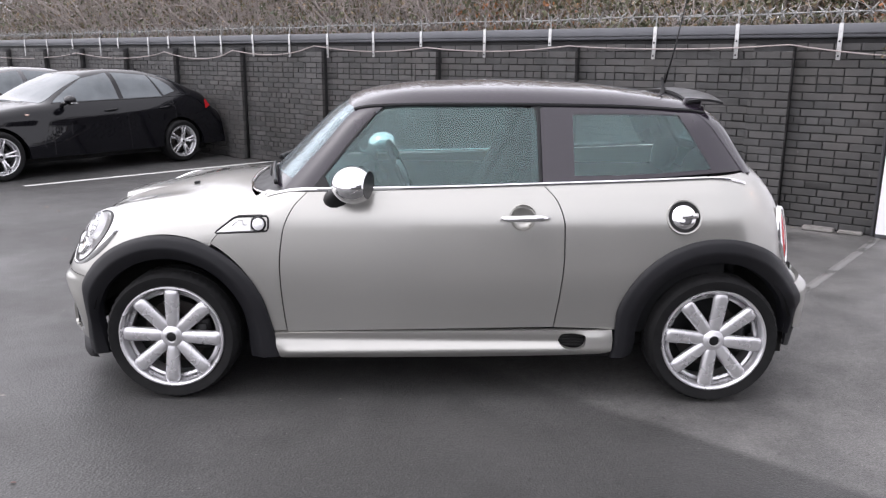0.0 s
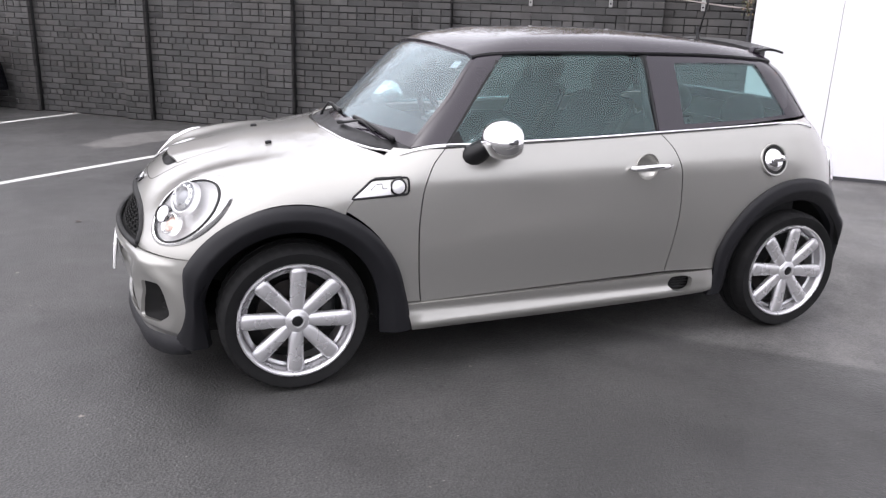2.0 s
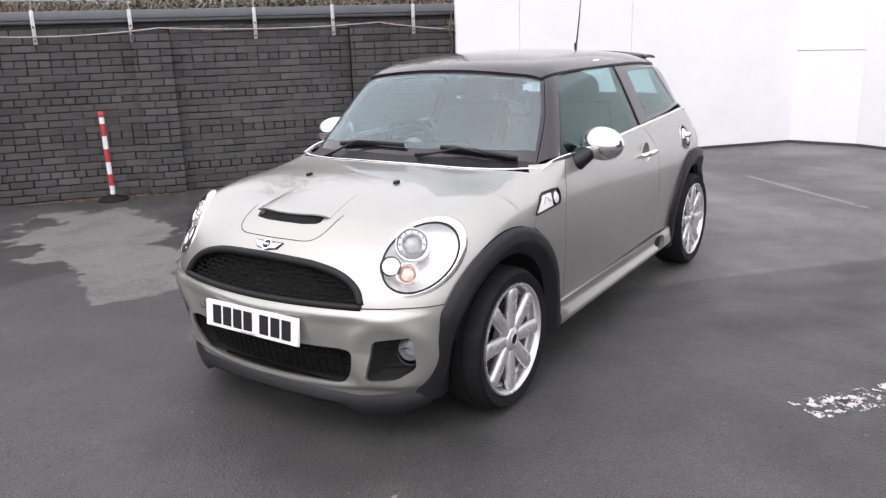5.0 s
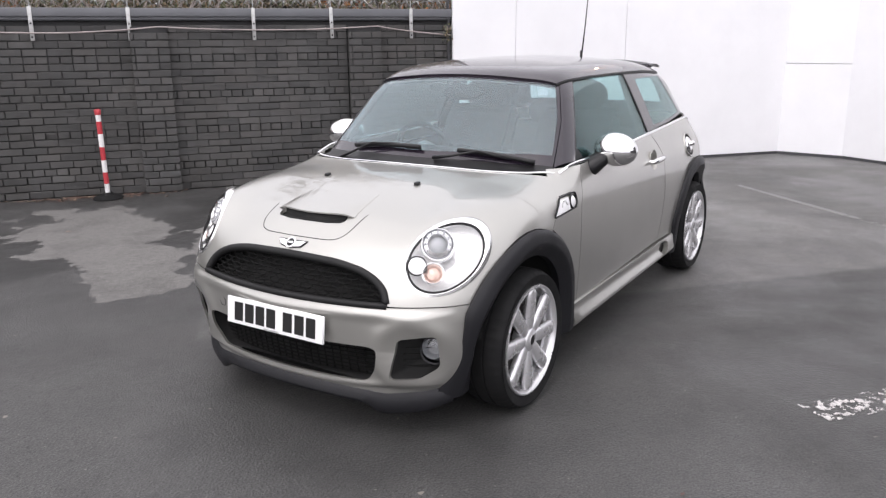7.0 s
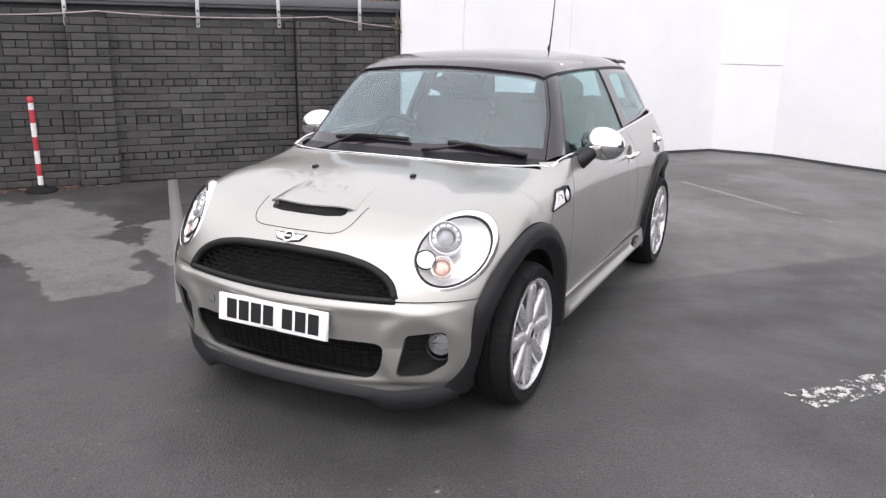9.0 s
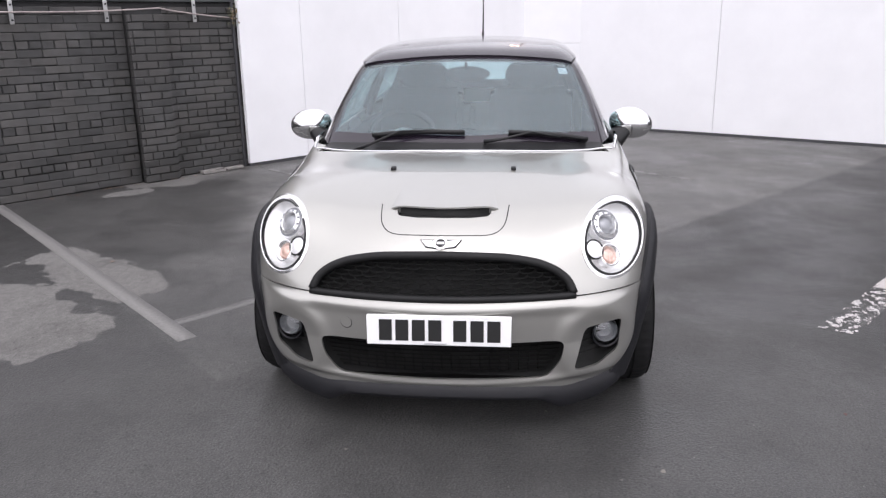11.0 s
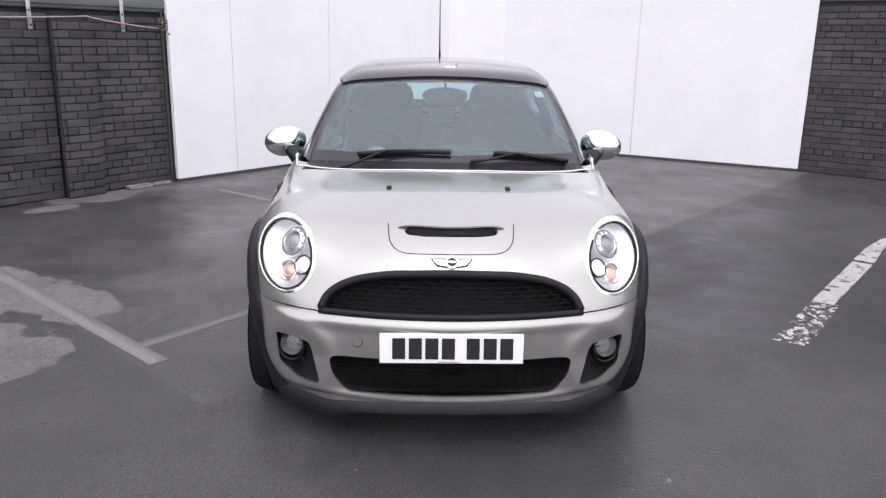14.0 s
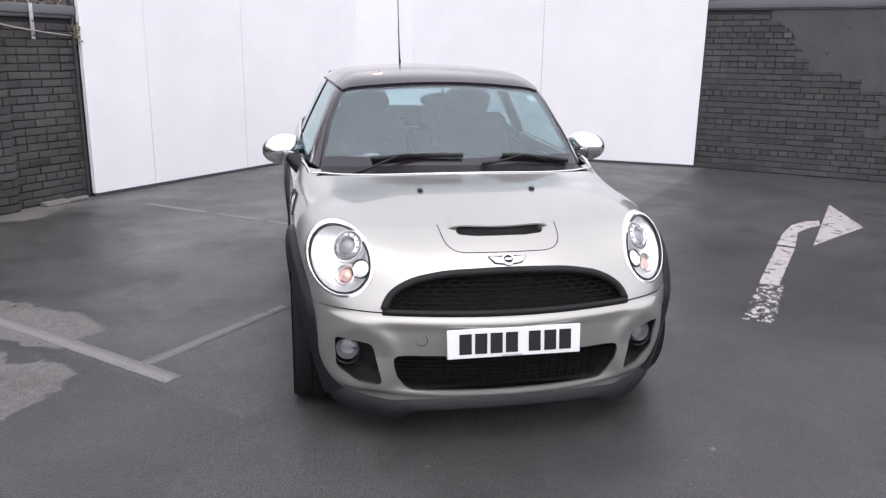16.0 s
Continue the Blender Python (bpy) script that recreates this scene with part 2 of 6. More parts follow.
def asphalt():
    """Damp tarmac: a newer dark sheet, an older paler sheet past a straight seam, and dried-out blotches."""
    n = Nodes("damp_tarmac")
    pos = n.node("ShaderNodeNewGeometry", out=0)
    sep = n.t.nodes.new("ShaderNodeSeparateXYZ")
    n.put(sep.inputs[0], pos)
    x, y = sep.outputs[0], sep.outputs[1]

    def half(px, py, nx, ny, soft):
        d = n.math("ADD", n.math("MULTIPLY", n.math("SUBTRACT", x, px), nx), n.math("MULTIPLY", n.math("SUBTRACT", y, py), ny))
        return n.ramp(d, -soft, soft)

    def blot(cx, cy, rx, ry, turn):
        c, s = math.cos(radians(turn)), math.sin(radians(turn))
        dx, dy = n.math("SUBTRACT", x, cx), n.math("SUBTRACT", y, cy)
        u = n.math("MULTIPLY_ADD", dx, c / rx, n.math("MULTIPLY", dy, s / rx))
        w = n.math("MULTIPLY_ADD", dx, -s / ry, n.math("MULTIPLY", dy, c / ry))
        return n.math("SUBTRACT", 1.0, n.math("SQRT", n.math("ADD", n.math("MULTIPLY", u, u), n.math("MULTIPLY", w, w))))

    old = n.math("MULTIPLY", half(0.3, -0.5, 0.66, 0.75, 0.03), half(-1.0, 1.5, 0.71, -0.70, 0.012))
    old = n.math("MULTIPLY", old, n.ramp(x, -0.6, 1.3, 0.38, 1.0))
    broad, mid, grit, ragged = n.noise(0.45, 5, pos), n.noise(3.0, 7, pos, 0.62), n.noise(120.0, 4, pos, 0.7), n.noise(1.9, 9, pos, 0.66)
    coarse = n.noise(26.0, 4, pos, 0.7)
    stones = n.t.nodes.new("ShaderNodeTexVoronoi")
    stones.inputs["Scale"].default_value = 95.0
    n.put(stones.inputs["Vector"], pos)
    dry = None
    for b in ((-0.2, 3.75, 1.30, 0.66, 65), (-0.60, 2.72, 0.90, 0.46, 60), (-0.95, 2.2, 0.45, 0.30, 20), (0.05, 2.45, 0.80, 0.30, 52), (2.48, 3.48, 0.30, 0.18, -40), (3.15, 3.25, 0.65, 0.30, -40),
              (-1.9, 5.6, 0.8, 0.35, 45)):
        k = blot(*b)
        dry = k if dry is None else n.math("MAXIMUM", dry, k)
    dry = n.ramp(n.math("ADD", dry, n.math("MULTIPLY", n.math("SUBTRACT", ragged, 0.5), 2.1)), 0.10, 0.14)
    dark = n.mix(n.ramp(n.math("MULTIPLY_ADD", mid, 0.45, n.math("MULTIPLY", broad, 0.55)), 0.36, 0.62), (0.0165, 0.0158, 0.0152), (0.068, 0.0655, 0.063))
    pale = n.mix(n.ramp(n.math("MULTIPLY_ADD", mid, 0.6, n.math("MULTIPLY", broad, 0.4)), 0.36, 0.64), (0.060, 0.0578, 0.0555), (0.225, 0.218, 0.209))
    col = n.mix(old, dark, pale)
    col = n.mix(n.math("MULTIPLY", dry, 0.9), col, (0.245, 0.234, 0.222))
    col = n.mix(n.ramp(coarse, 0.30, 0.72), n.mix(0.42, col, (0.0, 0.0, 0.0)), n.mix(0.05, col, (0.4, 0.39, 0.38)))
    col = n.mix(n.ramp(grit, 0.30, 0.72), n.mix(0.62, col, (0.0, 0.0, 0.0)), n.mix(0.18, col, (0.4, 0.4, 0.4)))
    col = n.mix(n.ramp(n.noise(7.0, 3, pos), 0.735, 0.75), col, (0.22, 0.20, 0.18))
    specks = n.ramp(n.noise(55.0, 2, pos, 0.5), 0.73, 0.76)
    col = n.mix(n.math("MULTIPLY", specks, 0.55), col, (0.34, 0.32, 0.30))
    pits = n.ramp(n.noise(34.0, 3, pos, 0.6), 0.36, 0.30)
    col = n.mix(n.math("MULTIPLY", pits, 0.6), col, (0.010, 0.0098, 0.0095))
    stain = n.ramp(n.noise(1.15, 8, pos, 0.68), 0.50, 0.60)
    col = n.mix(n.math("MULTIPLY", stain, 0.22), col, (0.012, 0.0115, 0.011))
    soaked = n.ramp(n.math("ADD", blot(0.25, -2.35, 2.0, 1.5, 10), n.math("MULTIPLY", n.math("SUBTRACT", mid, 0.5), 0.5)), 0.05, 0.45)
    col = n.mix(n.math("MULTIPLY", soaked, n.math("SUBTRACT", 0.40, n.math("MULTIPLY", old, 0.40))), col, (0.012, 0.012, 0.012))
    damp = n.ramp(n.math("ADD", n.math("MAXIMUM", blot(1.6, 3.1, 2.6, 1.3, 20), blot(-0.9, 3.6, 1.2, 0.9, 0)), n.math("MULTIPLY", n.math("SUBTRACT", ragged, 0.5), 1.6)), 0.0, 0.30)
    col = n.mix(n.math("MULTIPLY", n.math("MULTIPLY", damp, n.math("SUBTRACT", 1.0, dry)), 0.55), col, (0.022, 0.0215, 0.021))
    wet = n.ramp(n.math("ADD", n.noise(0.7, 6, pos, 0.62), n.math("MULTIPLY", mid, 0.30)), 0.54, 0.78)
    rough = n.math("ADD", n.math("MULTIPLY", wet, 0.30), 0.36)
    rough = n.math("ADD", rough, n.math("MULTIPLY", dry, 0.4))
    n.set(Base_Color=col, Roughness=rough, Specular_IOR_Level=0.38)
    n.bump(n.math("ADD", n.math("MULTIPLY", stones.outputs[0], 0.7), n.math("ADD", n.math("MULTIPLY", grit, 0.6), n.math("MULTIPLY", coarse, 0.7))), 0.42, 0.006)
    return n.mat


M_ASPHALT = asphalt()


def road_paint(name, colour, amount, scale=14.0):
    """Worn road paint: where it has gone the tarmac shows."""
    n = Nodes(name)
    pos = n.node("ShaderNodeNewGeometry", out=0)
    w, f = n.noise(scale, 6, pos, 0.7), n.noise(60, 3, pos)
    n.set(Base_Color=n.mix(n.ramp(f, 0.3, 0.7), scaled(colour, 0.8), scaled(colour, 1.1)), Roughness=0.5)
    keep = n.ramp(n.math("MULTIPLY_ADD", f, 0.25, w), amount, amount + 0.03)
    m = n.node("ShaderNodeMixShader", i0=keep, i1=n.node("ShaderNodeBsdfTransparent"), i2=n.p.outputs[0])
    n.t.links.new(m, n.out.inputs[0])
    return n.mat


M_LINE = road_paint("white_line_paint", (0.62, 0.62, 0.60), 0.45, 8.0)
M_LINE_WORN = road_paint("badly_worn_line_paint", (0.58, 0.56, 0.55), 0.66, 21.0)
M_ARROW = road_paint("arrow_paint", (0.47, 0.44, 0.43), 0.55, 14.0)
M_GHOST = road_paint("faded_line_paint", (0.20, 0.194, 0.188), 0.43, 6.0)
M_GHOST3 = road_paint("thin_old_line_paint", (0.15, 0.147, 0.144), 0.50, 3.0)
M_GHOST2 = road_paint("nearly_gone_line_paint", (0.18, 0.176, 0.172), 0.54, 3.0)


# ---- building blocks ----
def finish(bm, name, material, angle=38):
    for f in bm.faces:
        f.smooth = True
    lim = radians(angle)
    for e in bm.edges:
        e.smooth = len(e.link_faces) == 2 and e.calc_face_angle(0) < lim
    me = bpy.data.meshes.new(name)
    bm.to_mesh(me)
    bm.free()
    if material:
        me.materials.append(material)
    return me


def part(name, bm, material, parent=None, label="", angle=38):
    """One mesh object under a thing or under a part."""
    ob = new(name, finish(bm, name, material, angle))
    ob.parent = parent
    return tagged(ob, label)


def again(ob, parent, m):
    """The same mesh once more under a parent."""
    o = new(ob.name.split(".")[0], ob.data)
    o.parent = parent
    o.matrix_basis = m
    return o


def thing(name, label, category, group="", m=None, kind=""):
    ob = tagged(new(name), label, category, group, kind)
    if m is not None:
        ob.matrix_basis = m
    return ob


def blob(verts, faces):
    bm = bmesh.new()
    vs = [bm.verts.new(v) for v in verts]
    for f in faces:
        try:
            bm.faces.new([vs[i] for i in f])
        except ValueError:
            pass
    return bm


def join(*bms):
    out = bmesh.new()
    for b in bms:
        vs = {v: out.verts.new(v.co) for v in b.verts}
        for f in b.faces:
            out.faces.new([vs[v] for v in f.verts])
        b.free()
    return out


def moved(bm, m):
    bm.transform(m)
    if m.to_3x3().determinant() < 0:
        bmesh.ops.reverse_faces(bm, faces=bm.faces)
    return bm


def box(x0, x1, y0, y1, z0, z1, bevel=0.0, seg=2):
    bm = bmesh.new()
    bmesh.ops.create_cube(bm, size=1, matrix=Matrix.Translation(((x0 + x1) / 2, (y0 + y1) / 2, (z0 + z1) / 2)) @ Matrix.Diagonal((x1 - x0, y1 - y0, z1 - z0, 1)))
    if bevel:
        bmesh.ops.bevel(bm, geom=bm.edges[:], offset=bevel, segments=seg, affect="EDGES", profile=0.5)
    return bm


def lathe(profile, n=48, closed=False):
    """Turns (radius, height) pairs round the y axis; height runs along y."""
    V, F = [], []
    k = len(profile)
    for i in range(n):
        a = 2 * math.pi * i / n
        V += [(r * math.cos(a), h, r * math.sin(a)) for r, h in profile]
    for i in range(n):
        j = (i + 1) % n
        for a in range(k if closed else k - 1):
            b = (a + 1) % k
            F.append((i * k + a, j * k + a, j * k + b, i * k + b))
    bm = blob(V, F)
    bmesh.ops.remove_doubles(bm, verts=bm.verts, dist=1e-6)
    bmesh.ops.recalc_face_normals(bm, faces=bm.faces)
    return bm


def tube(path, r, n=8, caps=True, flat=1.0):
    """A round bar along a path; r may be one radius or one a point."""
    P = [Vector(p) for p in path]
    R = r if isinstance(r, (list, tuple)) else [r] * len(P)
    V, F = [], []
    up = Vector((0, 0, 1))
    for i, p in enumerate(P):
        d = (P[min(i + 1, len(P) - 1)] - P[max(i - 1, 0)]).normalized()
        ref = up if abs(d.dot(up)) < 0.95 else Vector((1, 0, 0))
        s = d.cross(ref).normalized()
        t = s.cross(d)
        V += [p + R[i] * (math.cos(2 * math.pi * j / n) * s + flat * math.sin(2 * math.pi * j / n) * t) for j in range(n)]
    for i in range(len(P) - 1):
        F += [(i * n + j, i * n + (j + 1) % n, (i + 1) * n + (j + 1) % n, (i + 1) * n + j) for j in range(n)]
    if caps:
        F += [tuple(range(n))[::-1], tuple(range((len(P) - 1) * n, len(P) * n))]
    return blob(V, F)


def prism(outline, a, b, axis="x", bevel=0.0):
    """A flat outline (2D points) drawn out from a to b along an axis."""
    put = {"x": lambda p, h: (h, p[0], p[1]), "y": lambda p, h: (p[0], h, p[1]), "z": lambda p, h: (p[0], p[1], h)}[axis]
    n = len(outline)
    bm = blob([put(p, a) for p in outline] + [put(p, b) for p in outline],
              [tuple(range(n)), tuple(range(n, 2 * n))] + [(i, (i + 1) % n, n + (i + 1) % n, n + i) for i in range(n)])
    bmesh.ops.recalc_face_normals(bm, faces=bm.faces)
    if bevel:
        bmesh.ops.bevel(bm, geom=bm.edges[:], offset=bevel, segments=2, affect="EDGES")
    return bm


def ball(c, r, u=20, v=12):
    bm = bmesh.new()
    bmesh.ops.create_uvsphere(bm, u_segments=u, v_segments=v, radius=1, matrix=Matrix.Translation(c) @ Matrix.Diagonal((*r, 1)))
    return bm


def axis_to(n):
    """Turns the y axis to the direction n, away from it: -y looks along n."""
    return Vector(n).normalized().to_track_quat("-Y", "Z").to_matrix().to_4x4()


def rounded(points, r, seg=5):
    """A 2D outline with rounded corners."""
    out, n = [], len(points)
    for i in range(n):
        p, a, b = Vector(points[i]), Vector(points[i - 1]), Vector(points[(i + 1) % n])
        da, db = (a - p), (b - p)
        k = min(r, da.length * 0.45, db.length * 0.45)
        s, e = p + da.normalized() * k, p + db.normalized() * k
        for j in range(seg + 1):
            t = j / seg
            out.append(tuple((1 - t) ** 2 * s + 2 * t * (1 - t) * p + t * t * e))
    return out


def cut(ob, *cutters, folded=False):
    """Takes the cutters' solids away from a part."""
    tmp = []
    for c in cutters:
        bmesh.ops.recalc_face_normals(c, faces=c.faces)
        o = new("cutter", finish(c, "cutter", None))
        tmp.append(o)
        md = ob.modifiers.new("cut", "BOOLEAN")
        md.operation, md.object, md.solver, md.use_self = "DIFFERENCE", o, "EXACT", folded
    dg = bpy.context.evaluated_depsgraph_get()
    me = bpy.data.meshes.new_from_object(ob.evaluated_get(dg))
    ob.modifiers.clear()
    mats = [m for m in ob.data.materials]
    bm = bmesh.new()
    bm.from_mesh(me)
    bmesh.ops.dissolve_degenerate(bm, edges=bm.edges, dist=1e-5)
    ob.data = finish(bm, ob.name, mats[0])
    for f in ob.data.polygons:
        f.material_index = 0
    for o in tmp:
        bpy.data.objects.remove(o)
    return ob


# ---- shaping of car bodies ----
def curve(*knots):
    """A smooth function through (x, value) knots."""
    X, Y = np.array([k[0] for k in knots], float), np.array([k[1] for k in knots], float)
    D = np.diff(Y) / np.diff(X)
    S = np.empty(len(X))
    S[0], S[-1] = D[0], D[-1]
    for i in range(1, len(X) - 1):
        S[i] = 0 if D[i - 1] * D[i] <= 0 else 2 / (1 / D[i - 1] + 1 / D[i])

    def f(x):
        x = np.clip(x, X[0], X[-1])
        i = np.clip(np.searchsorted(X, x) - 1, 0, len(X) - 2)
        h = X[i + 1] - X[i]
        t = (x - X[i]) / h
        return (1 + 2 * t) * (1 - t) ** 2 * Y[i] + t * (1 - t) ** 2 * h * S[i] + t * t * (3 - 2 * t) * Y[i + 1] + t * t * (t - 1) * h * S[i + 1]

    return f


def smax(a, b, k):
    h = np.clip(k - np.abs(a - b), 0, None) / k
    return np.maximum(a, b) + h * h * k * 0.25


def grad(F, p, e=1e-4):
    g = np.empty_like(p)
    for i in range(3):
        d = np.zeros(3)
        d[i] = e
        g[..., i] = (F(p + d) - F(p - d)) / (2 * e)
    return g


def settle(F, p, off=0.0, along=None, steps=14):
    """Moves points on to the surface F = off, down the slope or along one axis."""
    p = np.array(p, float)
    for _ in range(steps):
        v = F(p) - off
        g = grad(F, p)
        if along is None:
            p = p - np.clip(v / np.maximum((g * g).sum(-1), 0.05), -0.08, 0.08)[..., None] * g
        else:
            s = g[..., along]
            s = np.where(np.abs(s) < 0.15, np.where(s < 0, -0.15, 0.15), s)
            p[..., along] -= np.clip(v / s, -0.08, 0.08)
    return p


def resample(c, n):
    c = np.array(c, float)
    d = np.r_[0, np.cumsum(np.linalg.norm(np.diff(c, axis=0), axis=1))]
    t = np.linspace(0, d[-1], n)
    return np.stack([np.interp(t, d, c[:, i]) for i in range(c.shape[1])], 1)


def soft(c, n=40):
    """A smooth line through a few points."""
    c = np.array(c, float)
    d = np.r_[0, np.cumsum(np.linalg.norm(np.diff(c, axis=0), axis=1))]
    t = np.linspace(0, d[-1], n)
    return np.stack([curve(*zip(d, c[:, i]))(t) for i in range(c.shape[1])], 1)


def coons(bottom, top, left, right, nu, nv):
    """A net between four edges: bottom and top run along u, left and right run from bottom to top."""
    B, T, L, R = resample(bottom, nu), resample(top, nu), resample(left, nv), resample(right, nv)
    u, v = np.linspace(0, 1, nu)[None, :, None], np.linspace(0, 1, nv)[:, None, None]
    return ((1 - v) * B[None] + v * T[None] + (1 - u) * L[:, None] + u * R[:, None]
            - (1 - u) * (1 - v) * B[0] - u * (1 - v) * B[-1] - (1 - u) * v * T[0] - u * v * T[-1])


def slab(P, N, th):
    """A net of points thickened inwards into a closed solid."""
    nv, nu = P.shape[:2]
    V = np.concatenate([P.reshape(-1, 3), (P - N * th).reshape(-1, 3)])
    m = nu * nv
    F = []
    for j in range(nv - 1):
        for i in range(nu - 1):
            a = j * nu + i
            F += [(a, a + 1, a + nu + 1, a + nu), (m + a, m + a + nu, m + a + nu + 1, m + a + 1)]
    rim = [i for i in range(nu)] + [j * nu + nu - 1 for j in range(1, nv)] + [(nv - 1) * nu + i for i in range(nu - 2, -1, -1)] + [j * nu for j in range(nv - 2, 0, -1)]
    for a, b in zip(rim, rim[1:] + rim[:1]):
        F.append((a, m + a, m + b, b))
    bm = blob(V.tolist(), F)
    bmesh.ops.recalc_face_normals(bm, faces=bm.faces)
    return bm


def skin(F, edges, nu, nv, off=0.0, th=0.012, along=None, puff=0.0):
    """A body panel on the surface F between four edges. puff: how far its middle stands out, or a creased section."""
    P = coons(*edges, nu, nv)
    o = off
    if puff == "crease":
        o = off + curve((0, -0.022), (0.22, -0.004), (0.44, 0.012), (0.50, 0.0145), (0.56, 0.014), (0.85, 0.010), (1.0, 0.0))(np.linspace(0, 1, nv))[:, None] * np.ones(nu)[None]
    elif puff:
        o = off + puff * np.sin(np.linspace(0, math.pi, nv))[:, None] * np.ones(nu)[None]
    P = settle(F, P, o, along)
    N = grad(F, P)
    N /= np.linalg.norm(N, axis=-1, keepdims=True) + 1e-9
    return slab(P, N, th)


def flip(bm):
    return moved(bm.copy(), Matrix.Diagonal((1, -1, 1, 1)))


def side(pts, y=-0.8):
    return [(x, y, z) for x, z in pts]


def strip(F, path, w, h, along=None, off=0.0):
    """A narrow bead laid on the surface F along a path."""
    p = settle(F, resample(path, max(8, len(path))), off, along)
    N = grad(F, p)
    N /= np.linalg.norm(N, axis=-1, keepdims=True)
    T = np.gradient(p, axis=0)
    T /= np.linalg.norm(T, axis=-1, keepdims=True)
    S = np.cross(N, T)
    V, Fc = [], []
    prof = [(-0.5, -0.3), (-0.42, 0.6), (0, 1.0), (0.42, 0.6), (0.5, -0.3)]
    for q, a, b in zip(p, S, N):
        V += [tuple(q + a * w * s + b * h * k) for s, k in prof]
    n = 5
    for i in range(len(p) - 1):
        Fc += [(i * n + j, i * n + (j + 1) % n, (i + 1) * n + (j + 1) % n, (i + 1) * n + j) for j in range(n)]
    Fc += [tuple(range(n)), tuple(range((len(p) - 1) * n, len(p) * n))]
    bm = blob(V, Fc)
    bmesh.ops.recalc_face_normals(bm, faces=bm.faces)
    return bm


# ---- the setting ----
def plane_frame(p, q):
    """A frame with x along the ground from p to q, y to the far side, z up."""
    a = math.atan2(q[1] - p[1], q[0] - p[0])
    return pose(p[0], p[1], 0, 0, 0, math.degrees(a))


bm = bmesh.new()
bmesh.ops.create_grid(bm, x_segments=60, y_segments=60, size=300)
for v in bm.verts:
    v.co.x, v.co.y = math.copysign(abs(v.co.x / 300) ** 2.2 * 300, v.co.x), math.copysign(abs(v.co.y / 300) ** 2.2 * 300, v.co.y)
ground = tagged(new("ground", finish(bm, "ground", M_ASPHALT)), "damp dark tarmac of a car park with paler worn areas", "ground", kind="structure")


def flat_strip(name, a, b, w, material, label, z=0.004):
    a, b = Vector((*a, 0)), Vector((*b, 0))
    d = (b - a).normalized()
    s = Vector((-d.y, d.x, 0)) * w / 2
    n = max(2, int((b - a).length / 0.25))
    V, Fc = [], []
    for i in range(n + 1):
        p = a + (b - a) * i / n
        k = 0.0 if i in (0, n) else 0.006 * math.sin(7.1 * i)
        V += [p - s * (1 + k * 4), p + s * (1 - k * 4)]
    V = [(p.x, p.y, z) for p in V] + [(p.x, p.y, 0.0005) for p in V]
    m = 2 * (n + 1)
    for i in range(n):
        Fc += [(2 * i, 2 * i + 2, 2 * i + 3, 2 * i + 1), (2 * i, m + 2 * i, m + 2 * i + 2, 2 * i + 2), (2 * i + 1, 2 * i + 3, m + 2 * i + 3, m + 2 * i + 1)]
    ob = new(name, finish(blob(V, Fc), name, material))
    return tagged(ob, label, "road marking", "parking bay lines", "structure")


flat_strip("bay_line", (-5.10, 5.30), (-2.60, 7.92), 0.085, M_LINE, "white painted parking bay line on tarmac")
flat_strip("bay_line", (-3.01, 3.42), (0.0, 5.95), 0.085, M_LINE, "white painted parking bay line on tarmac")
flat_strip("bay_line", (-0.99, 1.38), (1.92, 4.42), 0.10, M_GHOST, "faded grey parking bay line on tarmac", 0.0022)
flat_strip("bay_line", (-0.80, 1.57), (0.03, 0.86), 0.085, M_GHOST3, "nearly worn off line on tarmac", 0.0015)
flat_strip("bay_line", (4.0, 2.80), (2.2, 0.66), 0.07, M_GHOST2, "nearly worn off line on tarmac", 0.0015)
flat_strip("bay_line", (4.68, -0.36), (3.2, -1.96), 0.07, M_GHOST2, "nearly worn off line on tarmac", 0.0015)

flat_strip("bay_line", (2.40, 4.83), (3.26, 4.04), 0.16, M_GHOST, "faded grey end line of a parking bay", 0.0026)

# turn arrow: worn shaft, curved neck, head
arrow = thing("turn_arrow", "worn white turn arrow painted on the tarmac", "road marking", kind="structure")


def flat_shape(outline, z=0.004):
    return prism(outline, 0.0005, z, "z")


part("shaft", flat_shape([(-0.63, -1.79), (-0.72, -1.93), (-0.58, -2.05), (-0.06, -2.45), (0.02, -2.32), (-0.16, -2.17), (-0.45, -1.94)]), M_LINE_WORN, arrow)
part("shaft", flat_shape([(0.03, -2.32), (-0.05, -2.42), (0.87, -3.18), (0.96, -3.08)]), M_ARROW, arrow)
part("neck", flat_shape([(1.02, -3.12), (1.38, -3.42), (1.66, -3.69), (1.80, -3.92), (1.82, -4.10), (1.62, -3.96), (1.55, -3.80), (1.40, -3.58), (0.92, -3.22)]), M_ARROW, arrow)
part("head", flat_shape([(0.94, -3.40), (2.53, -4.74), (1.50, -4.32)]), M_ARROW, arrow)

# back wall
WALL_A, WALL_B = (3.97, 2.82), (-2.19, 7.58)
WALL = plane_frame(WALL_B, WALL_A) @ pose((Vector(WALL_A) - Vector(WALL_B)).length, 0, 0, 0, 0, 180)
# x runs along the wall away from the white boards, y points towards the camera after the half turn
PIERS = (0.86, 3.11, 5.05, 7.08, 8.86, 10.6, 12.1, 13.6, 15.0, 16.6, 18.2)
PIER_W, PIER_D = 0.37, 0.10


